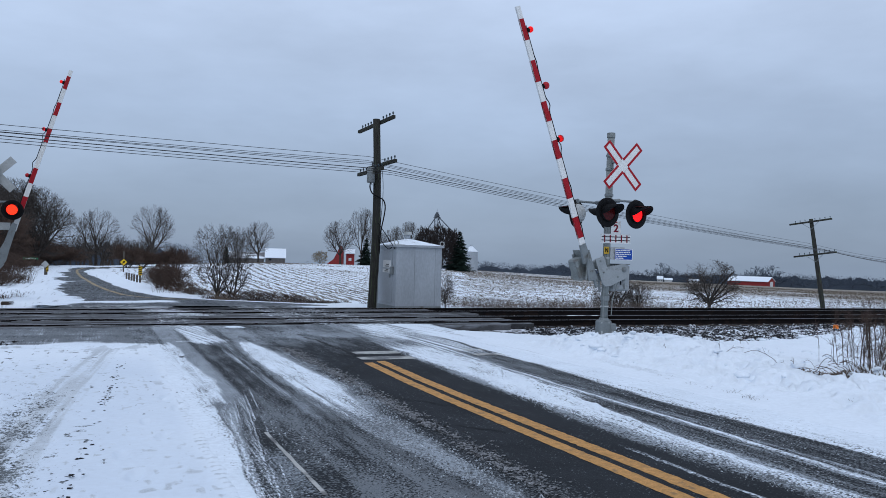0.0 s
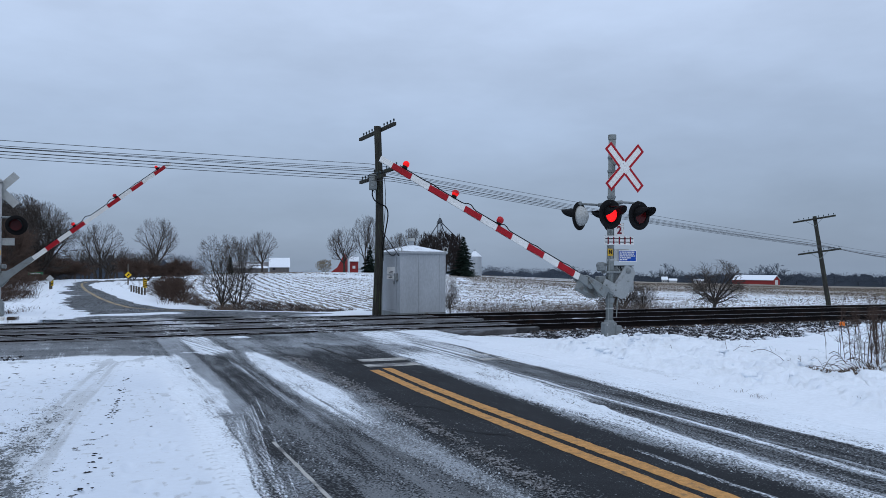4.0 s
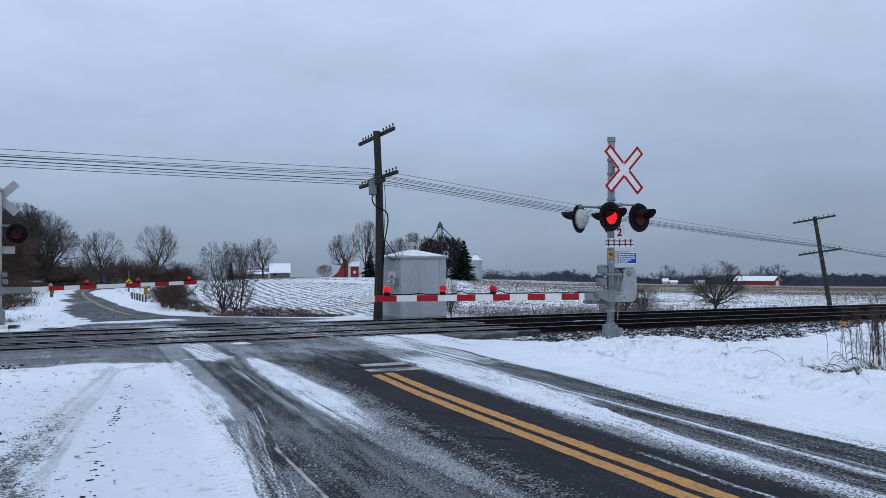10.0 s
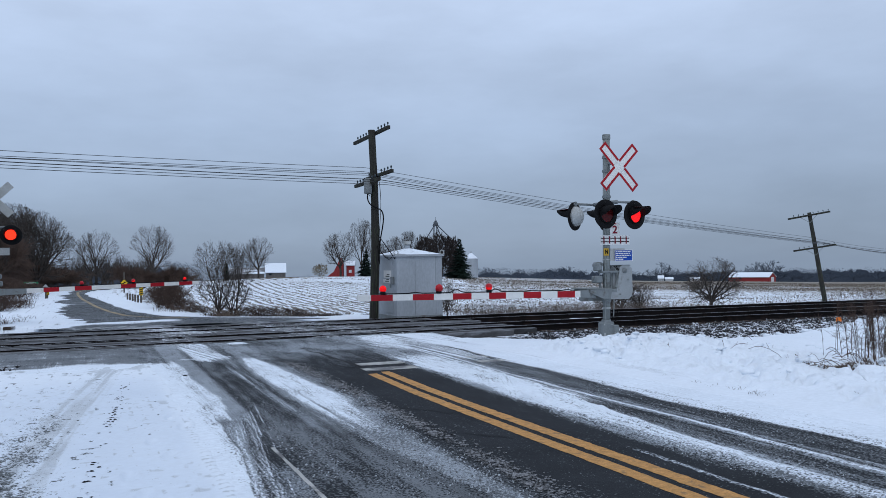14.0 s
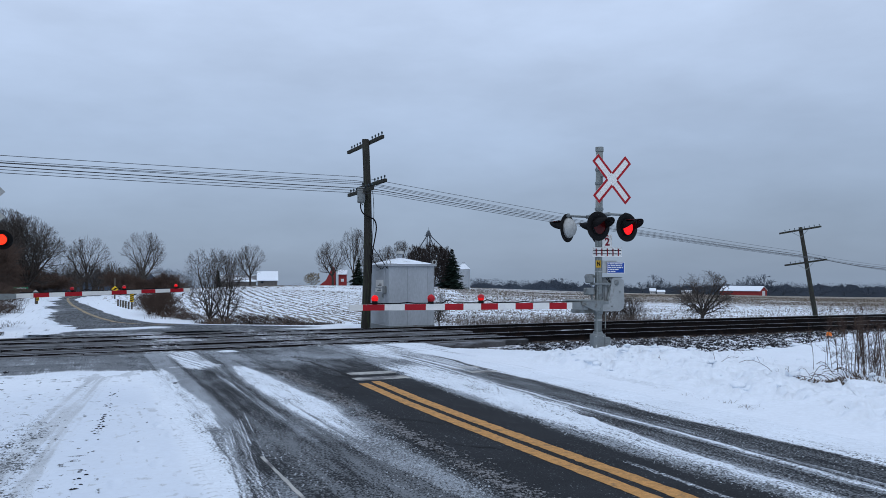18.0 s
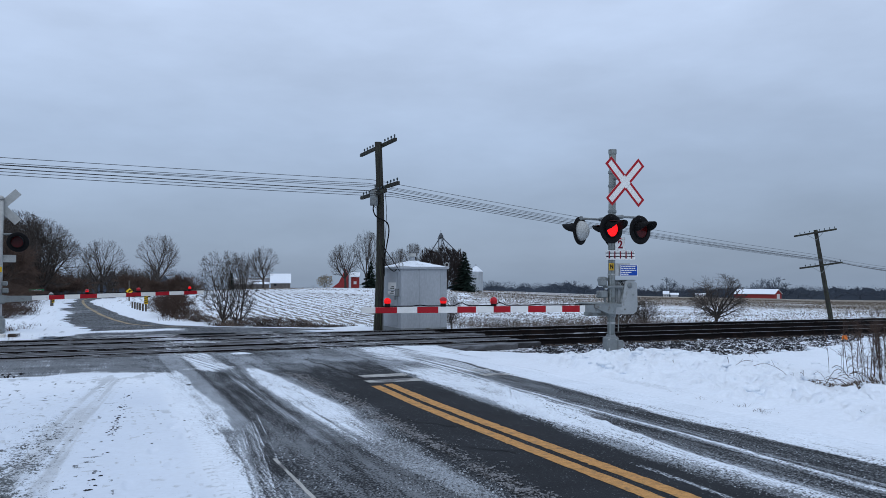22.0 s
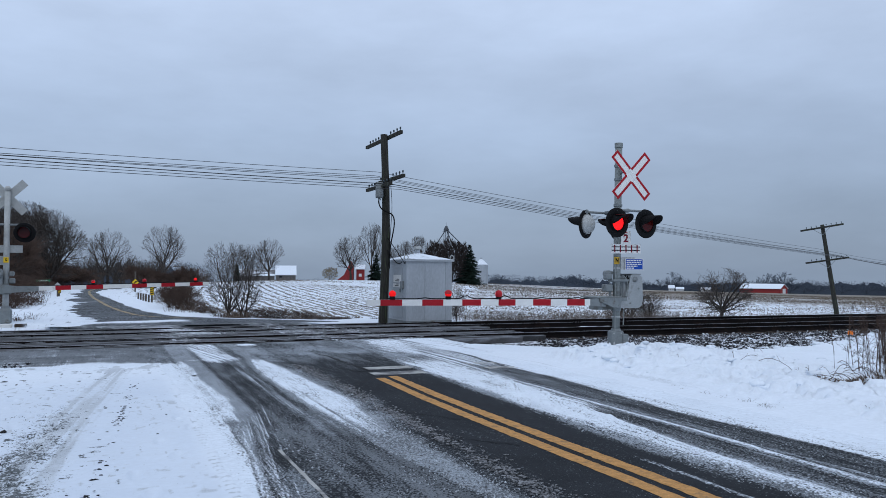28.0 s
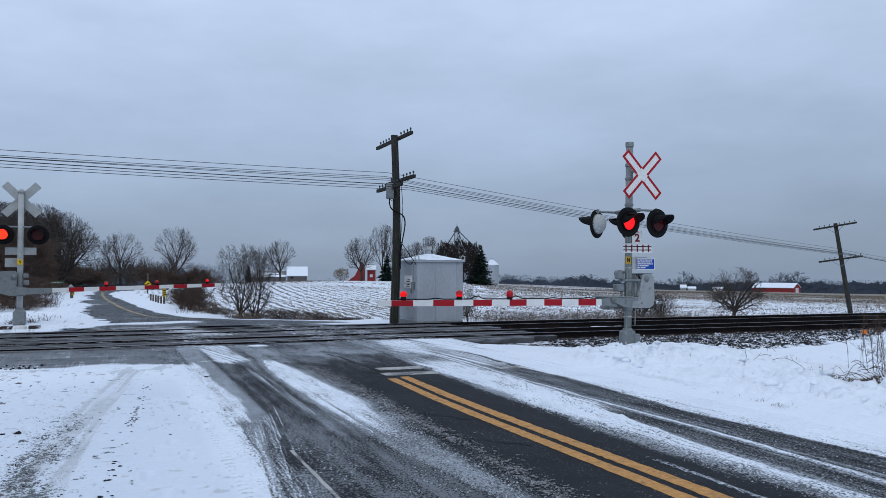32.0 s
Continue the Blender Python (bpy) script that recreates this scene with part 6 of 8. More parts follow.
def limb_kind(key, seed, fork, wide, limbs=5, levels=4, per=6, thin=0.0016, twig=None, stems=1, gnarl=0.16, rise=0.10, open_angle=(24, 50), girth=0.024, low=0.35, tip=58, bark=None):
    """A bare tree one metre high: a forking trunk whose limbs branch again and again inside a rounded crown."""
    r = random.Random(seed)
    base = fork * low
    mid, half = base + (1 - base) / 2, (1 - base) / 2
    fine, stout = [], []

    def room(p, d):
        """How far a shoot may run before it leaves the crown."""
        q, e = Vector((p.x / wide, p.y / wide, (p.z - mid) / half)), Vector((d.x / wide, d.y / wide, d.z / half))
        a, b, c = e.dot(e), q.dot(e), q.dot(q) - 1
        return max(0.0, (-b + math.sqrt(max(b * b - a * c, 0.0))) / a)

    def shoot(p, d, length, rad, level, spin):
        n = 5 if level < 2 else 4 if level < 3 else 3 if level < levels else 2
        seq = []
        for k in range(n):
            d = (d + Vector((r.gauss(0, 1), r.gauss(0, 1), r.gauss(0, 1))) * gnarl * (0.6 + 0.25 * level) + Vector((0, 0, rise))).normalized()
            q = p + d * (length / n)
            r1 = rad * (0.80 if level < levels else 0.6)
            (stout if rad > 0.0058 else fine).append((0 if rad > 0.012 else 2, p.copy(), q.copy(), max(rad, thin), max(r1, thin)))
            seq.append((q, d, r1))
            p, rad = q, r1
        if level >= levels:
            return
        count = per if level < levels - 1 else per - 1
        for k in range(count):
            u = (k + 0.6 + 0.5 * r.random()) / count
            i = min(n - 1, int(u * n))
            q, e, rr = seq[i]
            spin += 2.4 + r.uniform(-0.5, 0.5)
            side = Matrix.Rotation(spin, 3, e) @ e.orthogonal().normalized()
            ang = radians(r.uniform(*open_angle))
            f = (e * math.cos(ang) + side * math.sin(ang)).normalized()
            free = room(q, f) * r.uniform(0.55, 1.10)
            want = length * r.uniform(0.50, 0.82) * (1.05 - 0.35 * u)
            if free > 0.015:
                shoot(q, f, min(free, want), rr * r.uniform(0.52, 0.70), level + 1, spin)

    for k in range(stems):
        a = 6.283 * (k + 0.5 * r.random()) / stems
        out = 0.0 if stems == 1 else r.uniform(0.18, 0.42)
        p, d = Vector((0.012 * math.cos(a), 0.012 * math.sin(a), -0.02)) * (1 if stems > 1 else 0) + Vector((0, 0, -0.015)), Vector((out * math.cos(a), out * math.sin(a), 1)).normalized()
        rad = girth
        for i in range(4):
            d = (d + Vector((r.gauss(0, 1), r.gauss(0, 1), 0)) * 0.05).normalized()
            q = p + d * (fork / 4)
            stout.append((0, p.copy(), q.copy(), rad * (1.25 if i == 0 else 1.0), rad * 0.95))
            p, rad = q, rad * 0.95
        for j in range(limbs):
            b = 6.283 * (j + 0.6 * r.random()) / limbs
            tilt = radians(r.uniform(16, tip)) if j else radians(6)
            f = (d * math.cos(tilt) + Vector((math.cos(b), math.sin(b), 0)) * math.sin(tilt)).normalized()
            shoot(p - d * (fork * 0.25 * r.random() * (j > 0)), f, room(p, f) * r.uniform(0.70, 0.95), girth * r.uniform(0.50, 0.66), 1, r.random() * 6)
    top = max(q.z for _, _, q, _, _ in fine)
    fit = lambda segs: [(l, a / top, b / top, r0, r1) for l, a, b, r0, r1 in segs]
    PROTO[key] = (limb_mesh("trunk", fit(stout), bark or M_BARK, thin), limb_mesh("crown", fit(fine), twig or M_TWIG, thin))


limb_kind("oak", 1, 0.20, 0.46, 6, 4, 7, 0.0011, girth=0.030)
limb_kind("maple", 4, 0.24, 0.42, 6, 4, 7, 0.0010, rise=0.09, girth=0.030, gnarl=0.13)
limb_kind("ash", 9, 0.22, 0.36, 5, 4, 7, 0.0010, rise=0.12, open_angle=(20, 44), girth=0.028, gnarl=0.13)
limb_kind("broad", 14, 0.16, 0.50, 9, 4, 8, 0.0012, gnarl=0.13, rise=0.05, low=0.2, girth=0.036)
limb_kind("wood", 6, 0.25, 0.38, 5, 3, 7, 0.0018, girth=0.028)
limb_kind("sapling", 17, 0.12, 0.46, 5, 4, 6, 0.0014, M_BARK, 2, girth=0.022, rise=0.05)
limb_kind("hawthorn", 23, 0.20, 0.44, 11, 4, 7, 0.0012, M_TWIG, 1, girth=0.030, gnarl=0.20, rise=0.03, open_angle=(26, 56), low=0.0, tip=76)
limb_kind("brush", 29, 0.08, 0.46, 4, 3, 6, 0.0026, M_BRUSH, 6, girth=0.012, gnarl=0.2, rise=0.10, bark=M_BRUSH)
limb_kind("horizon", 8, 0.22, 0.42, 6, 3, 7, 0.0045, M_HAZEWOOD, 1, girth=0.028, bark=M_HAZEWOOD)
tree_kind("shrub", 15, 5, 0.62, 0.45, 0.0032, M_BRUSH, 9, 0.30, 0.8)
crown_kind("dense", 33, 1100, 0.03, 0.48, 0.0034, M_DARKTWIG, 3, 0.03, 6, rise=0.05)
tree_kind("thicket", 12, 5, 0.62, 0.4, 0.0024, M_BRUSH, 7, 0.30, 0.7)
crown_kind("willow", 21, 500, 0.06, 0.52, 0.0050, M_WILLOW, 5, 0.05, 4)


def tree(key, x, y, top, width, turn, label, category="tree", group="", z=None, kind=""):
    zb = float(ground_height(x, y)) if z is None else z
    t = rootless("bush" if category == "bush" else "tree", x, y, zb - 0.03, turn)
    h = top - zb
    trunk, crown = PROTO[key]
    span = float(np.percentile([max(abs(v.co.x), abs(v.co.y)) for v in crown.vertices], 97))
    k = width / 2 / span
    for nm, me in (("trunk", trunk), ("crown", crown)):
        o = new(nm, me)
        o.parent = t
        o.matrix_basis = Matrix.Diagonal((k, k, h, 1))
    tagged(t, label, category, group)
    return t


def spruce(x, y, top, width, seed, label="dark green spruce tree with drooping boughs"):
    r = random.Random(seed)
    zb = float(ground_height(x, y))
    h = top - zb
    t = rootless("spruce", x, y, zb)
    part("trunk", rod((0, 0, -0.2), (0, 0, h * 0.97), 0.012 * h + 0.05, 0.02, 7), M_BARK, t)
    V, F = [], []
    tiers = 34
    for i in range(tiers):
        u = i / (tiers - 1)
        z = h * (0.05 + 0.93 * u) + r.uniform(-0.02, 0.02) * h
        reach = width / 2 * (1 - u) ** 0.9 * r.uniform(0.7, 1.2) + 0.03 * width
        n = int(11 - 5 * u)
        for k in range(n):
            a = 2 * math.pi * (k + r.random()) / n
            rr = reach * r.uniform(0.5, 1.2)
            zt = z + r.uniform(-0.03, 0.03) * h
            c, s = math.cos(a), math.sin(a)
            for j in range(9):
                w = (j + 1) / 9
                px, py, pz = c * rr * w, s * rr * w, zt - rr * 0.42 * w + rr * 0.16 * w * w
                for q in range(3):
                    b = len(V)
                    l = rr * 0.30 * (1.15 - 0.5 * w) + 0.12
                    aa = a + r.uniform(-1.3, 1.3)
                    dz = r.uniform(-0.55, 0.15) * l
                    V += [(px, py, pz), (px + math.cos(aa) * l - s * l * 0.5, py + math.sin(aa) * l + c * l * 0.5, pz + dz), (px + math.cos(aa + 0.4) * l * 0.9 + s * l * 0.4, py + math.sin(aa + 0.4) * l * 0.9 - c * l * 0.4, pz + dz - 0.12 * l)]
                    F.append((b, b + 1, b + 2))
    soup("crown", V, F, M_NEEDLE, t)
    tagged(t, label, "tree")


def planting():
    r = random.Random(11)
    # wood beside the far road
    kinds = ("oak", "maple", "ash")
    wood = "large bare deciduous tree with a dense rounded crown"
    for key, x, y, top, w, turn in (("broad", -6.73, 79.7, 7.9, 7.0, 30), ("broad", -4.1, 75.9, 7.0, 5.8, 140), ("oak", -9.9, 77.4, 8.0, 7.4, 250), ("broad", -7.0, 69.6, 6.2, 6.0, 75), ("oak", -13.1, 84.0, 8.6, 8.0, 10), ("oak", -17.5, 80.0, 8.6, 8.0, 200), ("broad", -10.0, 90.0, 8.8, 8.0, 300), ("oak", -22, 84, 9.0, 8.5, 100)):
        tree(key, x, y, top, w, turn, wood, group="trees of the roadside wood")
    for k in range(16):
        az = radians(r.uniform(-13, -3.6))
        d = r.uniform(92, 125)
        tree("wood", d * math.sin(az), d * math.cos(az), 1.6 + d * r.uniform(0.035, 0.070), r.uniform(5.5, 8.5), r.uniform(0, 360), "tall bare deciduous tree in a roadside wood", group="trees of the roadside wood")
    for k in range(76):
        az = radians(r.uniform(-12, -1.6))
        d = r.uniform(60, 100)
        x, y = d * math.sin(az), d * math.cos(az)
        if x > float(far_axis(min(y, 92))) - 5.0:
            continue
        tree("thicket", x, y, r.uniform(2.0, 5.2) * (1 if az < radians(-4.2) else 0.7), r.uniform(3.5, 6.5), r.uniform(0, 360), "dense brown leafless undergrowth at the wood's edge", "bush", "undergrowth of the wood")
    for x, y, top, w in ((-4.2, 48, 1.2, 3.0), (-5.5, 46, 1.3, 3.2), (-3.9, 56, 1.2, 2.6), (-6.5, 44, 1.5, 3.2), (-5.0, 52, 1.5, 3.4), (-7.5, 48, 1.8, 3.6), (-4.8, 60, 1.5, 3.0), (-6.2, 57, 1.9, 3.6), (-8.5, 45, 1.7, 3.4), (-4.6, 42, 0.8, 2.2)):
        tree("thicket", x, y, top, w, x * 53, "brown tangled leafless brush beside the far road", "bush", "brush beside the far road")
    # trees behind the bend
    tree("maple", 0.75, 120, 7.45, 5.8, 20, "bare deciduous tree with an open crown")
    tree("maple", 7.4, 109.75, 7.75, 5.2, 200, "tall bare deciduous tree with an open crown")
    for k in range(26):
        az = radians(r.uniform(-3.6, 3.6))
        d = r.uniform(118, 165)
        tree("wood", d * math.sin(az), d * math.cos(az), 1.6 + d * r.uniform(0.006, 0.022), r.uniform(4, 7), r.uniform(0, 360), "bare tree in the wood behind the bend", group="trees behind the bend")
    for k in range(16):
        az = radians(r.uniform(1.3, 5.6))
        d = r.uniform(74, 92)
        x, y = d * math.sin(az), d * math.cos(az)
        if x - float(far_axis(min(y, 92))) < 2.6:
            continue
        tree("thicket", x, y, r.uniform(1.5, 2.5), r.uniform(2.6, 4.0), r.uniform(0, 360), "rounded dark brown leafless bush", "bush", "bushes by the bend")
    for x, y, top, w in ((2.95, 35.2, 1.15, 1.3), (3.35, 34.6, 0.95, 1.2), (2.65, 36.0, 1.0, 1.1), (3.0, 38.0, 1.1, 1.4), (3.4, 40.0, 1.0, 1.5), (2.9, 42.0, 0.85, 1.3), (3.7, 43.0, 0.9, 1.6)):
        tree("brush", x, y, top, w, x * 77, "upright brown leafless shrub beside the far road", "bush", "shrubs beside the far road")
    for x, y, top, w in ((-2.9, 39.5, 0.5, 1.3), (-3.3, 36.5, 0.55, 1.4), (-4.0, 38.5, 0.8, 1.9), (-4.5, 35.5, 0.7, 1.7), (-5.3, 37.5, 0.95, 2.0), (-6.2, 36, 0.95, 2.2), (-3.6, 42.5, 0.9, 1.8), (-4.7, 41, 1.0, 2.0), (-5.8, 40, 1.1, 2.2), (-7.0, 39, 1.1, 2.4)):
        tree("brush", x, y, top, w, x * 41, "brown leafless brush at the snowy roadside", "bush", "brush beside the far road")
    for x, y, top, w in ((3.75, 33.2, 0.25, 1.0), (4.0, 32.4, 0.2, 1.0), (5.2, 31.0, 0.22, 1.2), (5.8, 30.8, 0.26, 1.2), (6.5, 30.6, 0.2, 1.3), (7.2, 30.5, 0.12, 1.3)):
        tree("brush", x, y, top, w, x * 77, "low brown tangle of dead weeds at the field's edge", "bush", "dead weeds at the field's edge")
    tree("sapling", 4.40, 30.68, 2.75, 2.0, 60, "small multi-stemmed bare tree by the tracks", "tree")
    tree("sapling", 4.95, 30.9, 2.7, 1.5, 160, "small bare sapling by the tracks", "tree")
    tree("maple", 27.6, 144.5, 7.7, 5.2, 10, "bare tree beside a barn")
    tree("willow", 49.4, 183.4, 2.7, 3.4, 10, "small yellowish leafless willow on the field's edge")
    tree("maple", 54.0, 182.2, 10.4, 8.0, 10, "large bare tree beside a red barn")
    tree("ash", 58.7, 180.7, 13.4, 6.2, 100, "tall bare tree beside a red barn")
    for x, y, t, w in ((69.5, 187.5, 9.6, 5.6), (73.1, 186.2, 11.0, 6.0), (66.0, 189, 8.0, 5.0), (77.5, 184.0, 10.0, 6.0)):
        tree(r.choice(kinds), x, y, t, w, r.uniform(0, 360), "tall bare tree in a farmyard", group="farmyard trees")
    for x, y, t, w in ((66.35, 151.1, 8.5, 5.4), (69.7, 152.9, 7.8, 4.2), (65.0, 156.7, 8.3, 4.6)):
        tree("dense", x, y, t, w, x * 31, "dense dark brown leafless tree in the farmyard", group="farmyard trees")
    spruce(58.2, 175.6, 5.8, 3.6, 3)
    spruce(67.7, 144.8, 7.2, 4.6, 4)
    spruce(71.6, 156.2, 6.4, 4.0, 5)
    spruce(19.5, 128.0, 2.7, 0.9, 7, "slim dark conifer on the field's edge")
    tree("hawthorn", 26.9, 29.6, 1.92, 2.7, 0, "round bare hawthorn bush behind the rails", "bush")
    # single trees standing out of the woods on the horizon, in the same haze tint
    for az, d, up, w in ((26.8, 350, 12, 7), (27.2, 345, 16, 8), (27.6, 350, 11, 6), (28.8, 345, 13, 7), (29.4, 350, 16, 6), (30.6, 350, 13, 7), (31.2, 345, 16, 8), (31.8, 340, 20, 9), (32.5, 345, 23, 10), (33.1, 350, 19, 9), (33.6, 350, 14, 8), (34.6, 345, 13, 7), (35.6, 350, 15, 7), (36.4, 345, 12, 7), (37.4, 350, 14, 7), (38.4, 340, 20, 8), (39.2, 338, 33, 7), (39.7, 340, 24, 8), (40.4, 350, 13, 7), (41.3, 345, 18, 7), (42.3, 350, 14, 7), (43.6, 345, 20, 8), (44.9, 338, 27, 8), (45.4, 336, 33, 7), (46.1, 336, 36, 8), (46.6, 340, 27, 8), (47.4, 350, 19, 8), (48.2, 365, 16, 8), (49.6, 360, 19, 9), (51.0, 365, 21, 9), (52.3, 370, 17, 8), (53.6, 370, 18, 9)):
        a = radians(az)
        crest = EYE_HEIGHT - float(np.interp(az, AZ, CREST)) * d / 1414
        tree("horizon", d * math.sin(a), d * math.cos(a), crest + d / 1414 * up, w, r.uniform(0, 360), "bare tree rising from the horizon woods, coloured bluish for haze", group="trees on the horizon")
    for x, y, t, w in ((20.2, 27.4, 1.05, 1.5), (19.6, 27.6, 0.8, 1.1), (20.9, 27.1, 0.9, 1.2), (11.85, 26.5, 1.1, 0.7)):
        tree("hawthorn", x, y, t, w, x * 40, "small leafless shrub behind the rails", "bush", "shrubs behind the rails")


planting()


def reeds(name, label, spots, material, seed, bend_out=0.9, width=0.004):
    """Thin dry stems as tapering blades: spots of (x, y, radius, count, height)."""
    r = np.random.RandomState(seed)
    V, F = [], []
    for cx, cy, rad, n, h in spots:
        for _ in range(n):
            a, q = r.rand() * 6.283, rad * math.sqrt(r.rand())
            x, y = cx + q * math.cos(a), cy + q * math.sin(a)
            z = float(ground_height(x, y)) - 0.02
            hh = h * (0.5 + 0.7 * r.rand())
            da = r.rand() * 6.283
            dx, dy = math.cos(da) * hh * bend_out * r.rand(), math.sin(da) * hh * bend_out * r.rand()
            w = width * (0.7 + 0.8 * r.rand())
            ox, oy = -math.sin(da) * w, math.cos(da) * w
            b = len(V)
            V += [(x - ox, y - oy, z), (x + ox, y + oy, z), (x + dx * 0.35 + ox * 0.8, y + dy * 0.35 + oy * 0.8, z + hh * 0.55), (x + dx * 0.35 - ox * 0.8, y + dy * 0.35 - oy * 0.8, z + hh * 0.55), (x + dx, y + dy, z + hh * (1 - 0.15 * bend_out))]
            F += [(b, b + 1, b + 2, b + 3), (b + 3, b + 2, b + 4)]
    ob = soup(name, V, F, material)
    tagged(ob, label, "dry weeds", kind="stuff")


reeds("dry_weeds", "brown dry weeds behind the rails", [(12.6 + 0.5 * k, 26.7 + 0.5 * math.sin(k * 1.7), 0.9, 210, 0.66) for k in range(19)] + [(22 + 1.2 * k, 27.6, 1.2, 70, 0.35) for k in range(9)], mat("pale_weeds", (0.13, 0.105, 0.09), 0.9, 0, 0.4, 3, 0.0, 30), 2, 1.9, 0.0028)


def field_stubble():
    """Cut stalks left standing in rows on both fields, half drowned in snow."""
    r = np.random.RandomState(51)

    def rows(az0, az1, reach, heading, count, keep):
        """Clumps scattered over a wedge of field, then pulled onto rows that run along a heading."""
        u = r.rand(count)
        d = 31 + (reach - 31) * u ** 1.3
        az = np.radians(az0 + (az1 - az0) * r.rand(count))
        x, y = d * np.sin(az), d * np.cos(az)
        h = math.radians(heading)
        along_row, over = x * math.sin(h) + y * math.cos(h), x * math.cos(h) - y * math.sin(h)
        sway = 2.4 * np.sin(along_row * 0.035 + over * 0.02)
        gap = np.where(d > 90, 1.5, 0.76)
        over = np.round((over + sway) / gap) * gap - sway + 0.05 * r.randn(count)
        x, y = along_row * math.sin(h) + over * math.cos(h), along_row * math.cos(h) - over * math.sin(h)
        patch = fbm(x * 0.05 + 3, y * 0.05, 3) + 0.5 * (fbm(x * 0.4, y * 0.4, 2) - 0.5)
        ok = (patch > keep + 0.25 * (r.rand(count) - 0.5)) & (x > far_right(y) + 3.0) & (np.hypot(x, y) > 30.5) & (y > 27.5)
        return x[ok], y[ok]

    parts = [rows(3.5, 24, 150, 3, 24000, 0.50), rows(24, 60, 230, 127, 62000, 0.475)]
    x, y = np.concatenate([p[0] for p in parts]), np.concatenate([p[1] for p in parts])
    n = len(x)
    z = ground_height(x, y) - 0.02
    far = np.clip(np.hypot(x, y) / 80, 0.8, 2.2)
    a, w, h = r.rand(n) * 6.283, (0.014 + 0.034 * r.rand(n)) * far, (0.045 + 0.075 * r.rand(n)) * np.clip(far, 0.8, 1.4)
    cx, cy = np.cos(a) * w, np.sin(a) * w
    lx, ly = 0.05 * r.randn(n), 0.05 * r.randn(n)
    V = np.stack([np.stack([x - cx, y - cy, z], -1), np.stack([x + cx, y + cy, z], -1), np.stack([x + cx * 0.7 + lx, y + cy * 0.7 + ly, z + h], -1), np.stack([x - cx * 0.6 + lx, y - cy * 0.6 + ly, z + h * 0.8], -1)], 1).reshape(-1, 3)
    F = np.arange(4 * n).reshape(n, 4)
    ob = soup("field_stubble", V.tolist(), F.tolist(), mat("corn_stubble", (0.175, 0.148, 0.118), 0.9, 0, 0.4, 0.5, 0.0, 8))
    tagged(ob, "rows of cut brown stalks standing in the snowy fields", "stubble", kind="stuff")


field_stubble()
_t = random.Random(63)
_tufts = []
while len(_tufts) < 150:
    _x, _y = _t.uniform(4.0, 10.6), _t.uniform(27.9, 31.4)
    if float(fbm(np.array(_x * 1.1), np.array(_y * 0.9), 3)) < 0.52 and _x > 4.6 or _y > 32.2 - 0.20 * _x:
        continue
    _tufts.append((_x, _y, _t.uniform(0.15, 0.5), _t.randint(20, 70), (_t.uniform(0.04, 0.18) + 0.30 * _t.random() ** 4) * float(np.interp(_x, (4, 6, 8, 10.6), (1.5, 1.2, 0.6, 0.35)))))
reeds("verge_grass", "matted straw-brown verge grass at the field's edge", _tufts[:70] + [(-5.2, 29.0, 1.0, 240, 0.35)], M_STRAW, 4, 3.2, 0.0045)
reeds("verge_weeds", "dark brown tangled verge weeds at the field's edge", _tufts[70:] + [(-2.6 + 0.35 * math.sin(k * 2.1), 29.5 + 0.9 * k, 0.7, 26, 0.2) for k in range(3)], M_DARKTWIG, 5, 3.0, 0.005)
reeds("verge_brush", "dark brown tangled brush beside the far road", [(-8 + 0.9 * k, 33 + 1.2 * k, 1.3, 130, 0.6) for k in range(6)]  + [(3.0 + 0.25 * k, 33 + 1.6 * k, 0.8, 90, 0.4) for k in range(7)] + [(-2.75, 27.4, 0.3, 90, 0.24), (-2.45, 27.9, 0.3, 60, 0.2), (-2.15, 28.6, 0.35, 30, 0.16), (-3.2, 43, 1.0, 60, 0.5), (-4.5, 50, 2.0, 160, 0.8)], M_BRUSH, 6, 2.4, 0.0055)
reeds("shoulder_grass", "dark frozen grass blades poking through the snow", [(-0.95 + 0.25 * math.sin(k * 2.3), 5.6 + 0.45 * k, 0.28, 14, 0.05) for k in range(10)] + [(-2.5, 6.0, 0.8, 14, 0.05), (-1.9, 9.0, 0.8, 12, 0.05)], M_STONE, 15, 1.8, 0.0035)


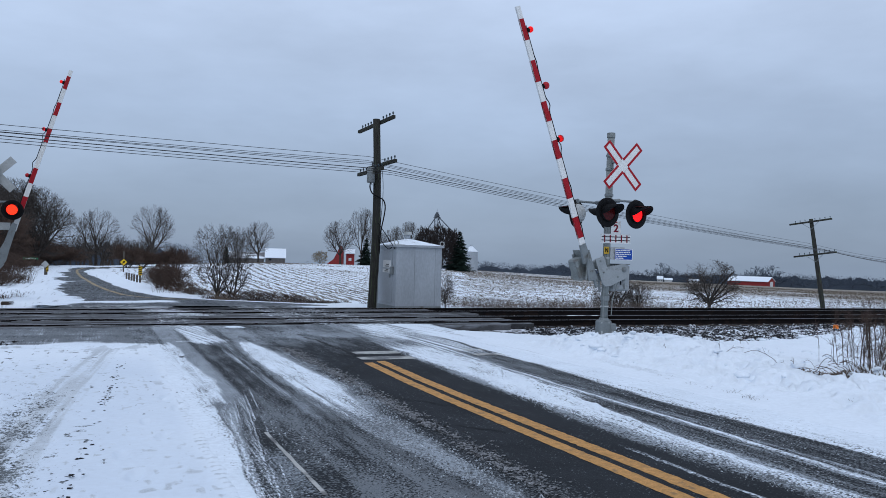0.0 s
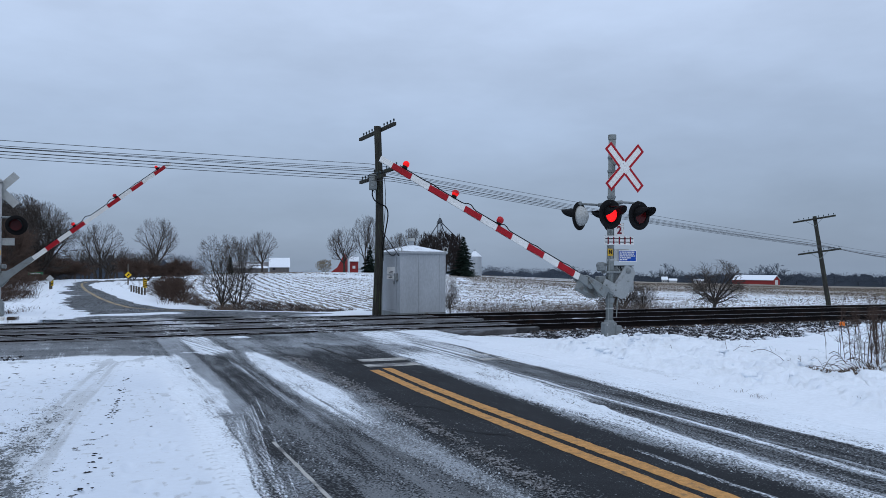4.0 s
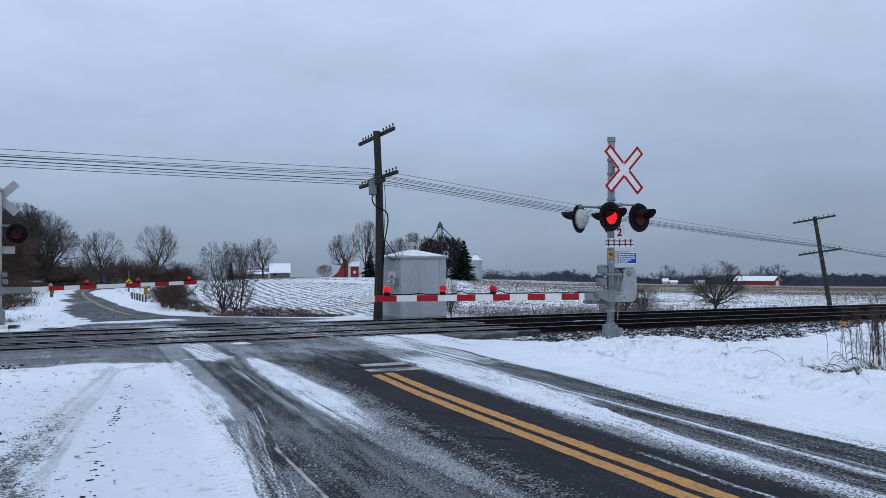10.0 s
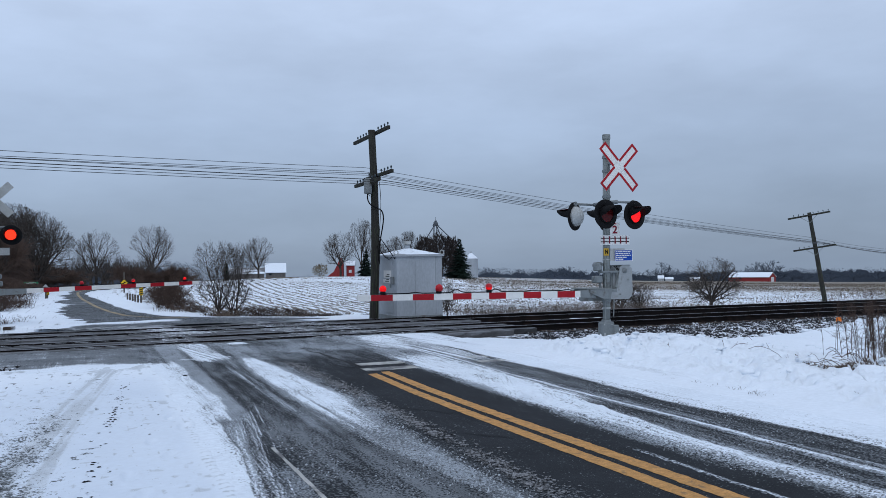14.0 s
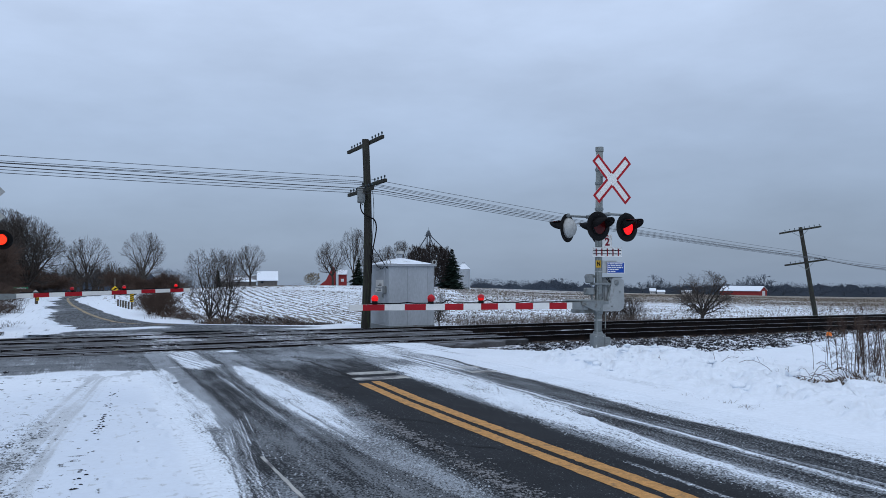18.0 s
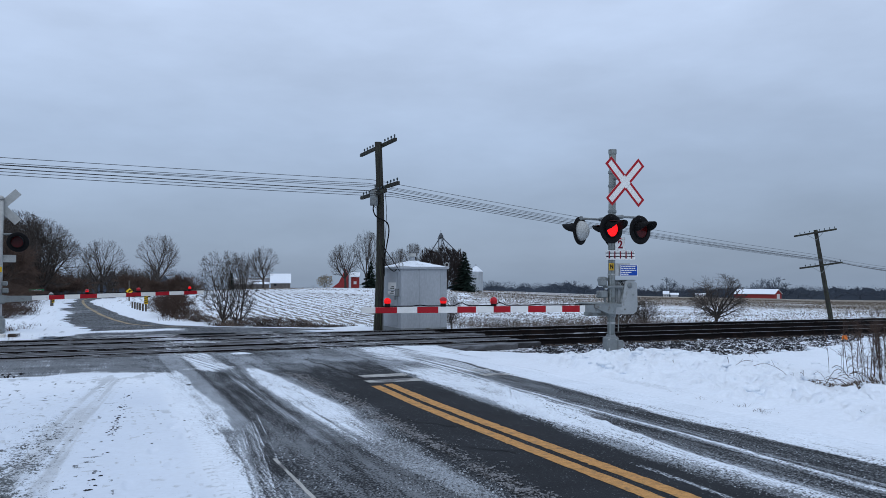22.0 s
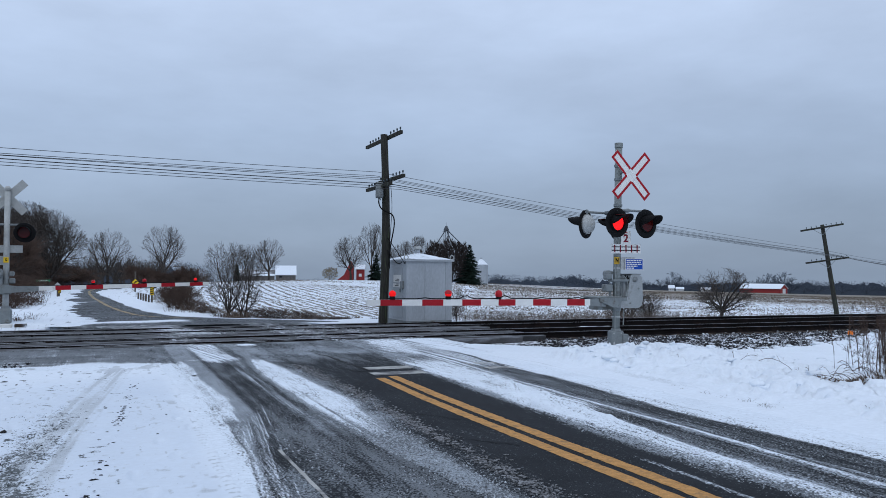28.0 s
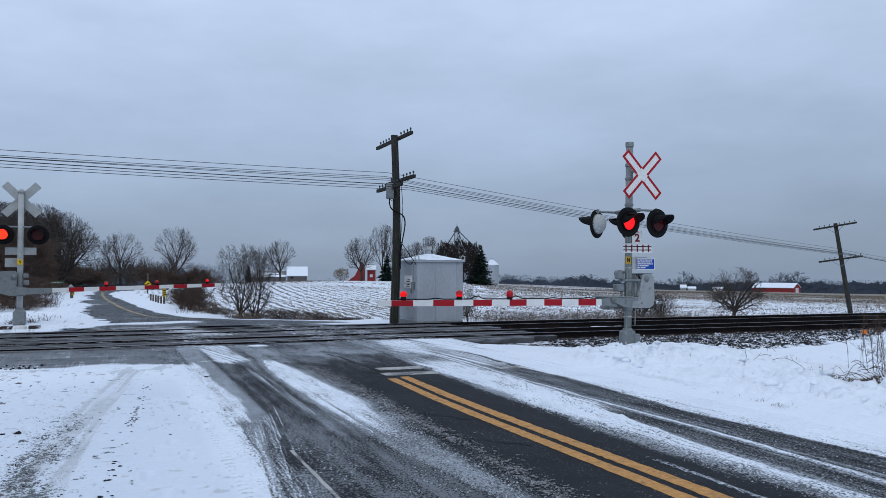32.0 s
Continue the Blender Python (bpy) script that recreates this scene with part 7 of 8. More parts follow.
def foreground_shrub():
    """Tall dry stems standing in the snow by the roadside."""
    s = rootless("dry_shrub", 10.0, 8.12, 0.02)
    tagged(s, "tall leafless dry weed stems standing in roadside snow", "dry shrub")
    r = random.Random(31)

    def joined(bm, b2):
        me = bpy.data.meshes.new("t")
        b2.to_mesh(me)
        b2.free()
        bm.from_mesh(me)
        bpy.data.meshes.remove(me)

    for k in range(95):
        x0, y0 = 0.55 + abs(r.gauss(0.0, 0.40)), r.gauss(0.1, 0.40)
        h = r.uniform(0.30, 0.92) if k % 3 else r.uniform(0.8, 1.06)
        dx, dy = r.uniform(-0.10, 0.10), r.uniform(-0.10, 0.10)
        pts = [(x0 + dx * u * u + r.uniform(-.008, .008), y0 + dy * u * u + r.uniform(-.008, .008), -0.06 + h * u) for u in (0, .2, .4, .6, .8, 1)]
        bm = strand(pts, r.uniform(0.002, 0.0042), 4)
        for j in range(r.randint(10, 18)):
            p = Vector(pts[r.choice((2, 3, 4, 4, 5, 5))])
            q = p + Vector((r.uniform(-.13, .13), r.uniform(-.10, .10), r.uniform(0.02, 0.15)))
            joined(bm, strand([p, p.lerp(q, 0.5) + Vector((0, 0, 0.01)), q], 0.0016, 3))
            for _ in range(r.randint(1, 3)):
                a = p.lerp(q, r.uniform(0.3, 1.0))
                joined(bm, strand([a, a + Vector((r.uniform(-.06, .06), r.uniform(-.05, .05), r.uniform(-0.01, 0.07)))], 0.0011, 3))
        part("stem", bm, M_BRUSH, s)
    for k in range(30):
        x0, y0 = r.uniform(-0.7, 0.6), r.uniform(-0.45, 0.3)
        d, up = r.uniform(0.25, 0.55) * r.choice((-1, -1, 1)), r.uniform(0.10, 0.40)
        pts = [(x0 + d * u, y0 + 0.05 * u, -0.03 + up * math.sin(u * 2.0)) for u in (0, .2, .4, .6, .8, 1)]
        part("bent_stem", strand(pts, r.uniform(0.002, 0.005), 4), M_BRUSH, s)


foreground_shrub()
reeds("shrub_litter", "matted dry leaves round the stems", [(9.45, 8.05, 0.20, 260, 0.09), (9.75, 7.9, 0.25, 240, 0.10), (9.25, 8.2, 0.14, 110, 0.07), (10.15, 7.8, 0.3, 220, 0.1)], M_STRAW, 14, 1.2, 0.006)


def twig(x, y, h, dx, dy, seed):
    r = random.Random(seed)
    z = float(ground_height(x, y)) - 0.02
    t = rootless("fallen_twig", x, y, z)
    tagged(t, "thin bare twig sticking out of the snow", "twig", "twigs in the snow")
    pts = [(dx * u + r.uniform(-.012, .012), dy * u + r.uniform(-.012, .012), h * math.sin(u * 2.2)) for u in np.linspace(0, 1, 6)]
    part("stem", strand(pts, 0.0032, 4), M_BRUSH, t)
    part("side_shoot", strand([pts[2], (pts[2][0] + dx * 0.15, pts[2][1], pts[2][2] + h * 0.5)], 0.0022, 4), M_BRUSH, t)


for args in ((9.32, 8.75, 0.20, -0.45, 0.25, 1), (9.40, 8.65, 0.14, -0.15, 0.10, 2), (9.45, 8.60, 0.12, 0.02, 0.10, 3), (9.54, 10.1, 0.10, 0.30, -0.10, 4), (9.50, 10.15, 0.16, -0.04, 0.02, 5), (12.6, 12.9, 0.16, 0.06, 0.0, 16), (12.75, 12.8, 0.12, -0.15, 0.05, 17), (9.25, 11.2, 0.10, -0.03, 0.04, 18)):
    twig(*args)
reeds("verge_tufts", "short dark grass tufts poking out of the roadside snow", [(7.36, 9.02, 0.07, 9, 0.05), (7.45, 8.9, 0.05, 7, 0.04), (7.32, 8.75, 0.05, 6, 0.05), (7.30, 8.31, 0.09, 10, 0.07), (7.27, 8.0, 0.09, 9, 0.06), (7.26, 7.62, 0.10, 12, 0.08), (7.27, 7.34, 0.10, 14, 0.08), (7.29, 7.16, 0.12, 14, 0.09), (7.95, 6.48, 0.12, 6, 0.05), (8.68, 6.77, 0.12, 8, 0.06), (8.2, 7.5, 0.4, 6, 0.05), (10.6, 10.6, 0.5, 10, 0.09), (11.2, 11.3, 0.6, 10, 0.09)], M_BRUSH, 44, 2.2, 0.0022)


def grit():
    """Dark clods and gravel scattered on the shoulder and road."""
    r = np.random.RandomState(12)
    base = np.array([(1, 0, 0), (-1, 0, 0), (0, 1, 0), (0, -1, 0), (0, 0, 1), (0, 0, -1)], float)
    tri = np.array([(0, 2, 4), (2, 1, 4), (1, 3, 4), (3, 0, 4), (2, 0, 5), (1, 2, 5), (3, 1, 5), (0, 3, 5)])
    V, F = [], []

    def add(x, y, s):
        n = len(V)
        z = max(float(ground_height(x, y)), 0.007)
        q = Euler(r.rand(3) * 6.28).to_matrix()
        for b in base:
            p = q @ Vector(b * s * (0.6 + 0.8 * r.rand(3)))
            V.append((x + p.x * 1.35, y + p.y, z + p.z * 0.45 + s * 0.15))
        F.extend((tri + n).tolist())

    for k in range(150):
        y = 5.6 + 7.0 * r.rand()
        if vnoise(y * 2.3, 4.0) < 0.35 and k > 30:
            continue
        add(-0.08 + (y - 6) * 0.088 + 0.028 * r.randn(), y, 0.004 + 0.014 * r.rand() ** 1.5)
    for k in range(130):
        y = 5 + 5.5 * r.rand()
        add(-0.62 + (y - 7) * 0.05 + 0.22 * r.randn(), y, 0.004 + 0.008 * r.rand())
    for x, y, q in ((-1.25, 12.9, 0.035), (-1.0, 8.9, 0.03), (-0.86, 8.9, 0.045), (-1.02, 8.5, 0.03), (1.3, 12.6, 0.035), (-1.4, 11.0, 0.02)):
        add(x, y, q)
    for k in range(40):
        add(-4 + 5 * r.rand(), 5 + 9 * r.rand(), 0.005 + 0.008 * r.rand())
    ob = soup("scattered_clods", list(V), list(F), M_STONE)
    tagged(ob, "dark clods and stones scattered over the snowy shoulder", "clods", kind="stuff")
    V.clear()
    F.clear()
    for k in range(4200):
        y = 4.2 + 9.5 * r.rand() ** 1.1
        edge = float(np.interp(y, (4, 7.4, 8.7, 10.8, 14), (2.86, 2.96, 2.98, 3.03, 3.0)))
        if vnoise(y * 1.7, 8.0) < 0.25 and r.rand() < 0.6:
            continue
        add(edge + 0.10 * abs(r.randn()) + 0.03 * r.randn(), y, 0.004 + 0.015 * r.rand() ** 1.8)
    for k in range(1500):
        add(1.65 + 0.95 * r.rand(), 4.4 + 7 * r.rand() ** 1.3, 0.003 + 0.006 * r.rand())
    for k in range(500):
        add(5.35 + 0.12 * r.randn(), 4.4 + 4 * r.rand(), 0.003 + 0.007 * r.rand())
    ob = soup("road_gravel", V, F, mat("road_gravel", (0.21, 0.215, 0.225), 0.9, 0, 0.5, 30, 0.3, 60, (0.04, 0.04, 0.04), 0.40))
    tagged(ob, "loose grey gravel along the wheel tracks", "gravel", kind="stuff")


grit()


def slush_crumbs():
    """Frozen crumbs of slush standing on the asphalt, thickest along the edges of the strips."""
    r = np.random.RandomState(37)
    n = 90000
    x, y = 1.35 + 4.9 * r.rand(n), 4.2 + 8.5 * r.rand(n) ** 1.25
    l2, r2 = strip_edges(y)
    n3, f3, w3 = ridge_edges(y)
    bell = lambda d, w: np.exp(-(d / w) ** 2)
    clot = fbm(x * 2.4, y * 0.9, 3)
    want = 0.34 * bell(x - r2 - 0.05, 0.10) + 0.20 * bell(x - l2 - 0.06, 0.09) + 0.24 * band(x, l2, r2, 0.05) * (1 - ramp01(y, 6.5, 9))
    want += 0.20 * band(x, 1.5, 2.4, 0.12) * (1 - ramp01(y, 7.5, 10)) * ramp01(clot, 0.36, 0.56)
    want += 0.22 * bell(x - n3 + 0.03, 0.06) + 0.16 * bell(x - f3 - 0.12, 0.10) * (1 - ramp01(y, 7, 9)) + 0.06 * band(x, w3 + 0.05, 6.1, 0.1)
    ok = r.rand(n) < want * (0.6 + 0.8 * clot)
    x, y = x[ok], y[ok]
    n = len(x)
    size = (0.0035 + 0.0075 * r.rand(n) ** 1.8) * np.where(np.abs(x - strip_edges(y)[1]) < 0.25, 1.35, 1.0)
    base = np.array([(1, 0, 0), (-1, 0, 0), (0, 1, 0), (0, -1, 0), (0, 0, 1)], float)
    tri = np.array([(0, 2, 4), (2, 1, 4), (1, 3, 4), (3, 0, 4)])
    a = r.rand(n) * 6.283
    P = base[None] * (0.6 + 0.8 * r.rand(n, 5, 3))
    P[:, 4, :2] = 0.5 * r.randn(n, 2)
    P = P * size[:, None, None]
    X, Y = P[..., 0] * np.cos(a)[:, None] - P[..., 1] * np.sin(a)[:, None], P[..., 0] * np.sin(a)[:, None] + P[..., 1] * np.cos(a)[:, None]
    Z = road_height(x, y)[:, None] + P[..., 2] - 0.001
    V = np.stack([X + x[:, None], Y + y[:, None], Z], -1).reshape(-1, 3)
    F = (tri[None] + 5 * np.arange(n)[:, None, None]).reshape(-1, 3)
    m = mat("frozen_slush", (0.36, 0.39, 0.42), 0.8, 0, 0.55, 22, 0.2, 90, (0.10, 0.105, 0.11), 0.36)
    tagged(soup("slush_crumbs", V.tolist(), F.tolist(), m), "grey frozen slush crumbs scattered along the wheel tracks", "slush", kind="stuff")


slush_crumbs()


def snow_clumps():
    """Broken lumps thrown up by the plough along the bank."""
    r = np.random.RandomState(19)
    V, F = [], []
    ico = bmesh.new()
    bmesh.ops.create_icosphere(ico, subdivisions=2, radius=1.0)
    base = np.array([v.co[:] for v in ico.verts])
    faces = np.array([[v.index for v in f.verts] for f in ico.faces])
    ico.free()
    for k in range(900):
        if k < 90:
            x, y = 7.9 + 3.8 * r.rand(), 11.4 + 2.0 * r.rand()
        else:
            x, y = 7.6 + 5.0 * r.rand(), 6.6 + 6.8 * r.rand()
            if y < 6.2 + (x - 7.4) * 0.4 and k < 230:
                continue
        if k >= 230:
            if k < 900:
                x, y = 8.8 + 17 * r.rand() ** 1.3, 13.6 + 2.6 * r.rand() ** 1.6
            else:
                y = 4.6 + 9.0 * r.rand() ** 1.2
                x = float(ridge_edges(y)[0]) + 0.04 + 0.05 * r.randn()
        sz = (0.018 + 0.07 * r.rand() ** 3) * (1.5 if k < 14 else 1.0)
        z = float(ground_height(x, y))
        if 230 <= k < 900:
            z, sz = max(z, -0.125), sz * 0.8
        elif k >= 900:
            z, sz = 0.012, 0.002 + 0.009 * r.rand() ** 2.5
        n = 1 + 0.30 * np.sin(base @ (r.randn(3) * 2.2) + r.rand() * 6) + 0.20 * np.sin(base @ (r.randn(3) * 5) + r.rand() * 6)
        p = base * n[:, None] * sz * np.array([1.25, 1.1, 0.6])
        b = len(V)
        V.extend((p + np.array([x, y, z + 0.1 * sz])).tolist())
        F.extend((faces + b).tolist())
    ob = soup("snow_clumps", V, F, M_SNOWCAP)
    for q in ob.data.polygons:
        q.use_smooth = True
    tagged(ob, "broken white snow lumps along the ploughed bank", "snow", kind="stuff")


snow_clumps()

# small orange marker by the ballast
mk = rootless("trackside_marker", 19.3, 16.15, -0.15)
tagged(mk, "small bright orange trackside marker", "marker")
part("marker_plate", slab(-0.08, 0.08, -0.05, 0.05, -0.08, 0.15, 0.03), M_ORANGE, mk)
part("marker_peg", rod((0, 0, -0.2), (0, 0, 0.05), 0.02, 0.02, 8), M_POST, mk)


# ---- far roadside ----
def diamond_sign():
    x, y = 2.24, 62.0
    zb = float(ground_height(x, y))
    s = rootless("road_sign", x, y, zb)
    tagged(s, "yellow diamond curve warning sign on a post", "road sign")
    part("post", slab(-0.05, 0.05, -0.05, 0.05, -0.2, 1.5), M_POST, s)
    p = part("plate", slab(-0.17, 0.17, -0.01, 0.01, -0.17, 0.17), M_YELLOW, s, "yellow diamond plate", False, Matrix.Translation((0, -0.07, 0.75 - zb)) @ Matrix.Rotation(radians(45), 4, "Y"))
    part("arrow", outline([(-0.03, -0.12), (0.03, -0.12), (0.03, 0.01), (0.09, 0.01), (0.0, 0.13), (-0.09, 0.01), (-0.03, 0.01)], -0.016, -0.012), M_BLACK, p)


def hazard_board(x, y, w, top, lean, h=0.66):
    zb = float(ground_height(x, y))
    s = rootless("hazard_marker", x, y, zb)
    tagged(s, "narrow yellow hazard board with black diagonal stripes", "road sign", "hazard markers at the bend")
    part("post", slab(-0.045, 0.045, -0.02, 0.06, -0.2, top - zb - 0.05), M_POST, s)
    pl = part("plate", slab(-w / 2, w / 2, -0.05, -0.035, -h / 2, h / 2), M_YELLOW, s, "", False, pose(0, 0, top - zb - h / 2))
    for k in range(4):
        z = -h / 2 + h * (0.06 + 0.24 * k)
        part("stripe", outline([(-w / 2, z + (0.12 * h if lean < 0 else 0)), (w / 2, z + (0 if lean < 0 else 0.12 * h)), (w / 2, min(z + h * 0.12 + (0 if lean < 0 else 0.12 * h), h / 2)), (-w / 2, min(z + h * 0.12 + (0.12 * h if lean < 0 else 0), h / 2))], -0.058, -0.052), M_BLACK, pl)


diamond_sign()
hazard_board(2.28, 41.8, 0.18, 0.84, 1, 0.44)
hazard_board(-2.25, 51.2, 0.20, 0.62, -1, 0.34)


def guide_posts():
    for k in range(5):
        x, y = 1.86 + 0.075 * k, 46.8 - 1.15 * k
        zb = float(ground_height(x, y))
        g = rootless("guide_post", x, y, zb)
        tagged(g, "short weathered wooden guide post with snow on top", "guide post", "guide posts at the bend")
        part("post", slab(-0.045, 0.045, -0.045, 0.045, -0.2, 0.36, 0.008), M_POST, g)
        part("snow_cap", slab(-0.045, 0.045, -0.045, 0.045, 0.364, 0.40, 0.01), M_SNOWCAP, g)


guide_posts()
bs = rootless("road_sign", -2.32, 50.9, 0.0)
tagged(bs, "bare grey back of a diamond road sign", "road sign")
part("post", slab(-0.04, 0.04, -0.03, 0.03, -0.3, 0.85), M_POST, bs)
part("plate", slab(-0.15, 0.15, -0.01, 0.01, -0.15, 0.15), M_GALV, bs, "bare aluminium plate", False, Matrix.Translation((0, -0.05, 0.70)) @ Matrix.Rotation(radians(45), 4, "Y"))
gs = rootless("street_name_sign", -3.5, 58.0, 0.0)
tagged(gs, "green street name sign on a thin post", "road sign")
part("post", rod((0, 0, -0.3), (0, 0, 0.98), 0.035, 0.035, 8), M_GALV, gs)
gp = part("plate", slab(-0.42, 0.42, -0.02, 0.02, 0.84, 0.98), M_GREEN, gs)
part("lettering", slab(-0.30, 0.30, -0.026, -0.022, 0.885, 0.935), M_WHITE, gp)


# ---- farms ----
def gable_barn(name, label, x, y, turn, w, d, eave, ridge, walls, roof_mat, openings, zb=None):
    zb = float(ground_height(x, y)) if zb is None else zb
    b = rootless(name, x, y, zb, turn)
    tagged(b, label, "barn", "farm buildings")
    part("wall", slab(-w / 2, w / 2, -d / 2, -d / 2 + 0.15, -1.0, eave), walls, b)
    part("wall", slab(-w / 2, w / 2, d / 2 - 0.15, d / 2, -1.0, eave), walls, b)
    for s in (-1, 1):
        bm = bmesh.new()
        pts = [(-d / 2 + 0.16, -1.0), (d / 2 - 0.16, -1.0), (d / 2 - 0.16, eave), (0, ridge - 0.1), (-d / 2 + 0.16, eave)]
        a = [bm.verts.new((s * w / 2 - 0.07, p, z)) for p, z in pts]
        c = [bm.verts.new((s * w / 2 + 0.07, p, z)) for p, z in pts]
        bm.faces.new(a)
        bm.faces.new(c[::-1])
        for i in range(5):
            bm.faces.new((a[i], c[i], c[(i + 1) % 5], a[(i + 1) % 5]))
        bmesh.ops.recalc_face_normals(bm, faces=bm.faces)
        part("gable_wall", bm, walls, b)
    for s in (-1, 1):
        bm = bmesh.new()
        o = 0.4
        lo, hi = (s * (d / 2 + o), eave - o * (ridge - eave) / (d / 2)), (0.0, ridge)
        vs = []
        for xx in (-w / 2 - 0.3, w / 2 + 0.3):
            for (yy, zz) in (lo, hi):
                vs.append([bm.verts.new((xx, yy, zz)), bm.verts.new((xx, yy, zz + 0.16))])
        a0, a1, b0, b1 = vs
        for q in ((a0[1], a1[1], b1[1], b0[1]), (a0[0], b0[0], b1[0], a1[0]), (a0[0], a1[0], a1[1], a0[1]), (b0[0], b0[1], b1[1], b1[0]), (a0[0], a0[1], b0[1], b0[0]), (a1[0], b1[0], b1[1], a1[1])):
            bm.faces.new(q)
        bmesh.ops.recalc_face_normals(bm, faces=bm.faces)
        part("roof_slope", bm, roof_mat, b, "snow-covered roof slope")
    for kind, face, u, z0, z1, ww, m2 in openings:
        if face == "front":
            part(kind, slab(u - ww / 2, u + ww / 2, -d / 2 - 0.05, -d / 2 - 0.005, z0, z1), m2, b)
        else:
            s = 1 if face == "right" else -1
            xa, xb = (w / 2 + 0.075, w / 2 + 0.13) if s > 0 else (-w / 2 - 0.13, -w / 2 - 0.075)
            part(kind, slab(xa, xb, u - ww / 2, u + ww / 2, z0, z1), m2, b)
    return b


gable_barn("barn", "weathered grey barn with a snow-covered roof", 46.0, 216.5, -12, 5.0, 7.0, 1.7, 3.9, M_BARNGREY, M_SNOWCAP, [("window", "front", -1.4, 0.8, 1.4, 0.7, M_DARKGLASS), ("door", "front", 1.2, 0, 1.6, 1.2, M_BARNGREY)])
gable_barn("barn", "long low grey shed with a dark roof beside the barn", 38.6, 218.5, -12, 9.0, 6.0, 1.5, 2.9, M_BARNGREY, M_SHEDROOF, [("window", "front", 0, 1.0, 1.6, 0.8, M_DARKGLASS)])
gable_barn("barn", "small red farm shed beside bare trees", 59.2, 191.0, -20, 1.8, 2.6, 3.0, 3.8, M_BARNRED, M_SNOWCAP, [("window", "front", 0, 1.0, 1.7, 0.7, M_WHITEPAINT)])
gable_barn("barn", "red machinery barn with a snow-covered roof and pale door", 233.5, 234.0, -62, 15.0, 9.0, 1.9, 3.5, M_BARNRED, M_SNOWCAP, [("door", "right", 0.0, 0.0, 1.8, 3.6, M_WHITEPAINT), ("window", "front", -3, 1.0, 1.6, 0.8, M_DARKGLASS)])


def red_gambrel():
    x, y = 56.0, 192.0
    zb = float(ground_height(x, y))
    g = rootless("barn", x, y, zb, -20)
    tagged(g, "steep flaring red barn roof on the field's edge", "barn", "farm buildings")
    part("flared_roof", outline([(-2.3, 0), (1.6, 0), (1.6, 3.2), (0.95, 4.7), (0.35, 3.2), (-0.6, 1.3)], -2.5, 2.5), M_BARNRED, g)
    part("foundation", slab(-2.2, 1.5, -2.4, 2.4, -1.5, 0.0), M_CONCRETE, g)


red_gambrel()


def grain_bin(x, y, r, wall, top):
    zb = float(ground_height(x, y))
    b = rootless("grain_bin", x, y, zb)
    tagged(b, "round corrugated steel grain bin with conical roof", "grain bin", "farm buildings")
    prof = [(r, -1.0)] + [(r + 0.02 * (k % 2), wall * k / 24) for k in range(25)]
    part("bin_wall", lathe(prof, 28), M_STEELBIN, b, "", True)
    part("bin_roof", lathe([(r + 0.1, wall + 0.005), (r * 0.18, top), (0.0, top + 0.05)], 28), M_SNOWCAP, b, "snow-dusted conical steel roof")
    part("bin_cap", rod((0, 0, top), (0, 0, top + 0.4), 0.3, 0.25, 12), M_STEELBIN, b)


grain_bin(82.8, 171.0, 1.6, 4.6, 5.9)


def elevator_leg():
    x, y = 91.0, 211.0
    zb = float(ground_height(x, y))
    e = rootless("grain_elevator", x, y, zb)
    tagged(e, "tall steel grain elevator leg with slanting spouts", "grain elevator")
    top = 14.9 - zb
    for sx in (-0.5, 0.5):
        for sy in (-0.5, 0.5):
            part("tower_leg", rod((sx, sy, -0.5), (sx, sy, top - 1.0), 0.09, 0.09, 6), M_ELEVATOR, e)
    for k in range(7):
        z = top * (k + 1) / 8
        part("cross_brace", rod((-0.5, -0.5, z), (0.5, -0.5, z + 1.2), 0.06, 0.06, 6), M_ELEVATOR, e)
    part("head", slab(-0.5, 0.5, -0.4, 0.4, top - 1.5, top - 0.5, 0.1), M_ELEVATOR, e)
    part("platform", slab(-0.9, 0.9, -0.7, 0.7, top - 1.65, top - 1.55), M_ELEVATOR, e)
    part("motor", slab(-0.25, 0.35, -0.3, 0.3, top - 0.5, top - 0.1, 0.08), M_ELEVATOR, e)
    part("mast", rod((0, 0, top - 0.1), (0, 0, top + 0.9), 0.05, 0.04, 6), M_ELEVATOR, e)
    for dx, dz in ((9.0, -9.0), (-5.5, -9.0), (3.4, -8.5)):
        part("spout", rod((0, 0, top - 1.0), (dx, 0, top + dz), 0.15, 0.15, 8), M_ELEVATOR, e)


elevator_leg()


def far_house(az, d, w, h, label):
    """A small building at the far edge of the field, by its bearing and distance."""
    x, y = d * math.sin(radians(az)), d * math.cos(radians(az))
    gable_barn("farmhouse", label, x, y, -35, w, w * 1.1, h * 0.6, h, M_WHITEPAINT, M_SNOWCAP, [("window", "front", -w / 4, 0.14 * w, 0.25 * h, 0.25 * h, M_DARKGLASS), ("window", "front", w / 4, 0.14 * w, 0.25 * h, 0.25 * h, M_DARKGLASS)])


far_house(39.05, 330, 1.9, 2.1, "small white farm building with snow on its roof")
far_house(39.60, 329, 2.6, 1.4, "low white outbuilding with snowy roof")
far_house(41.30, 330, 3.2, 1.5, "low white farm building on the field's edge")


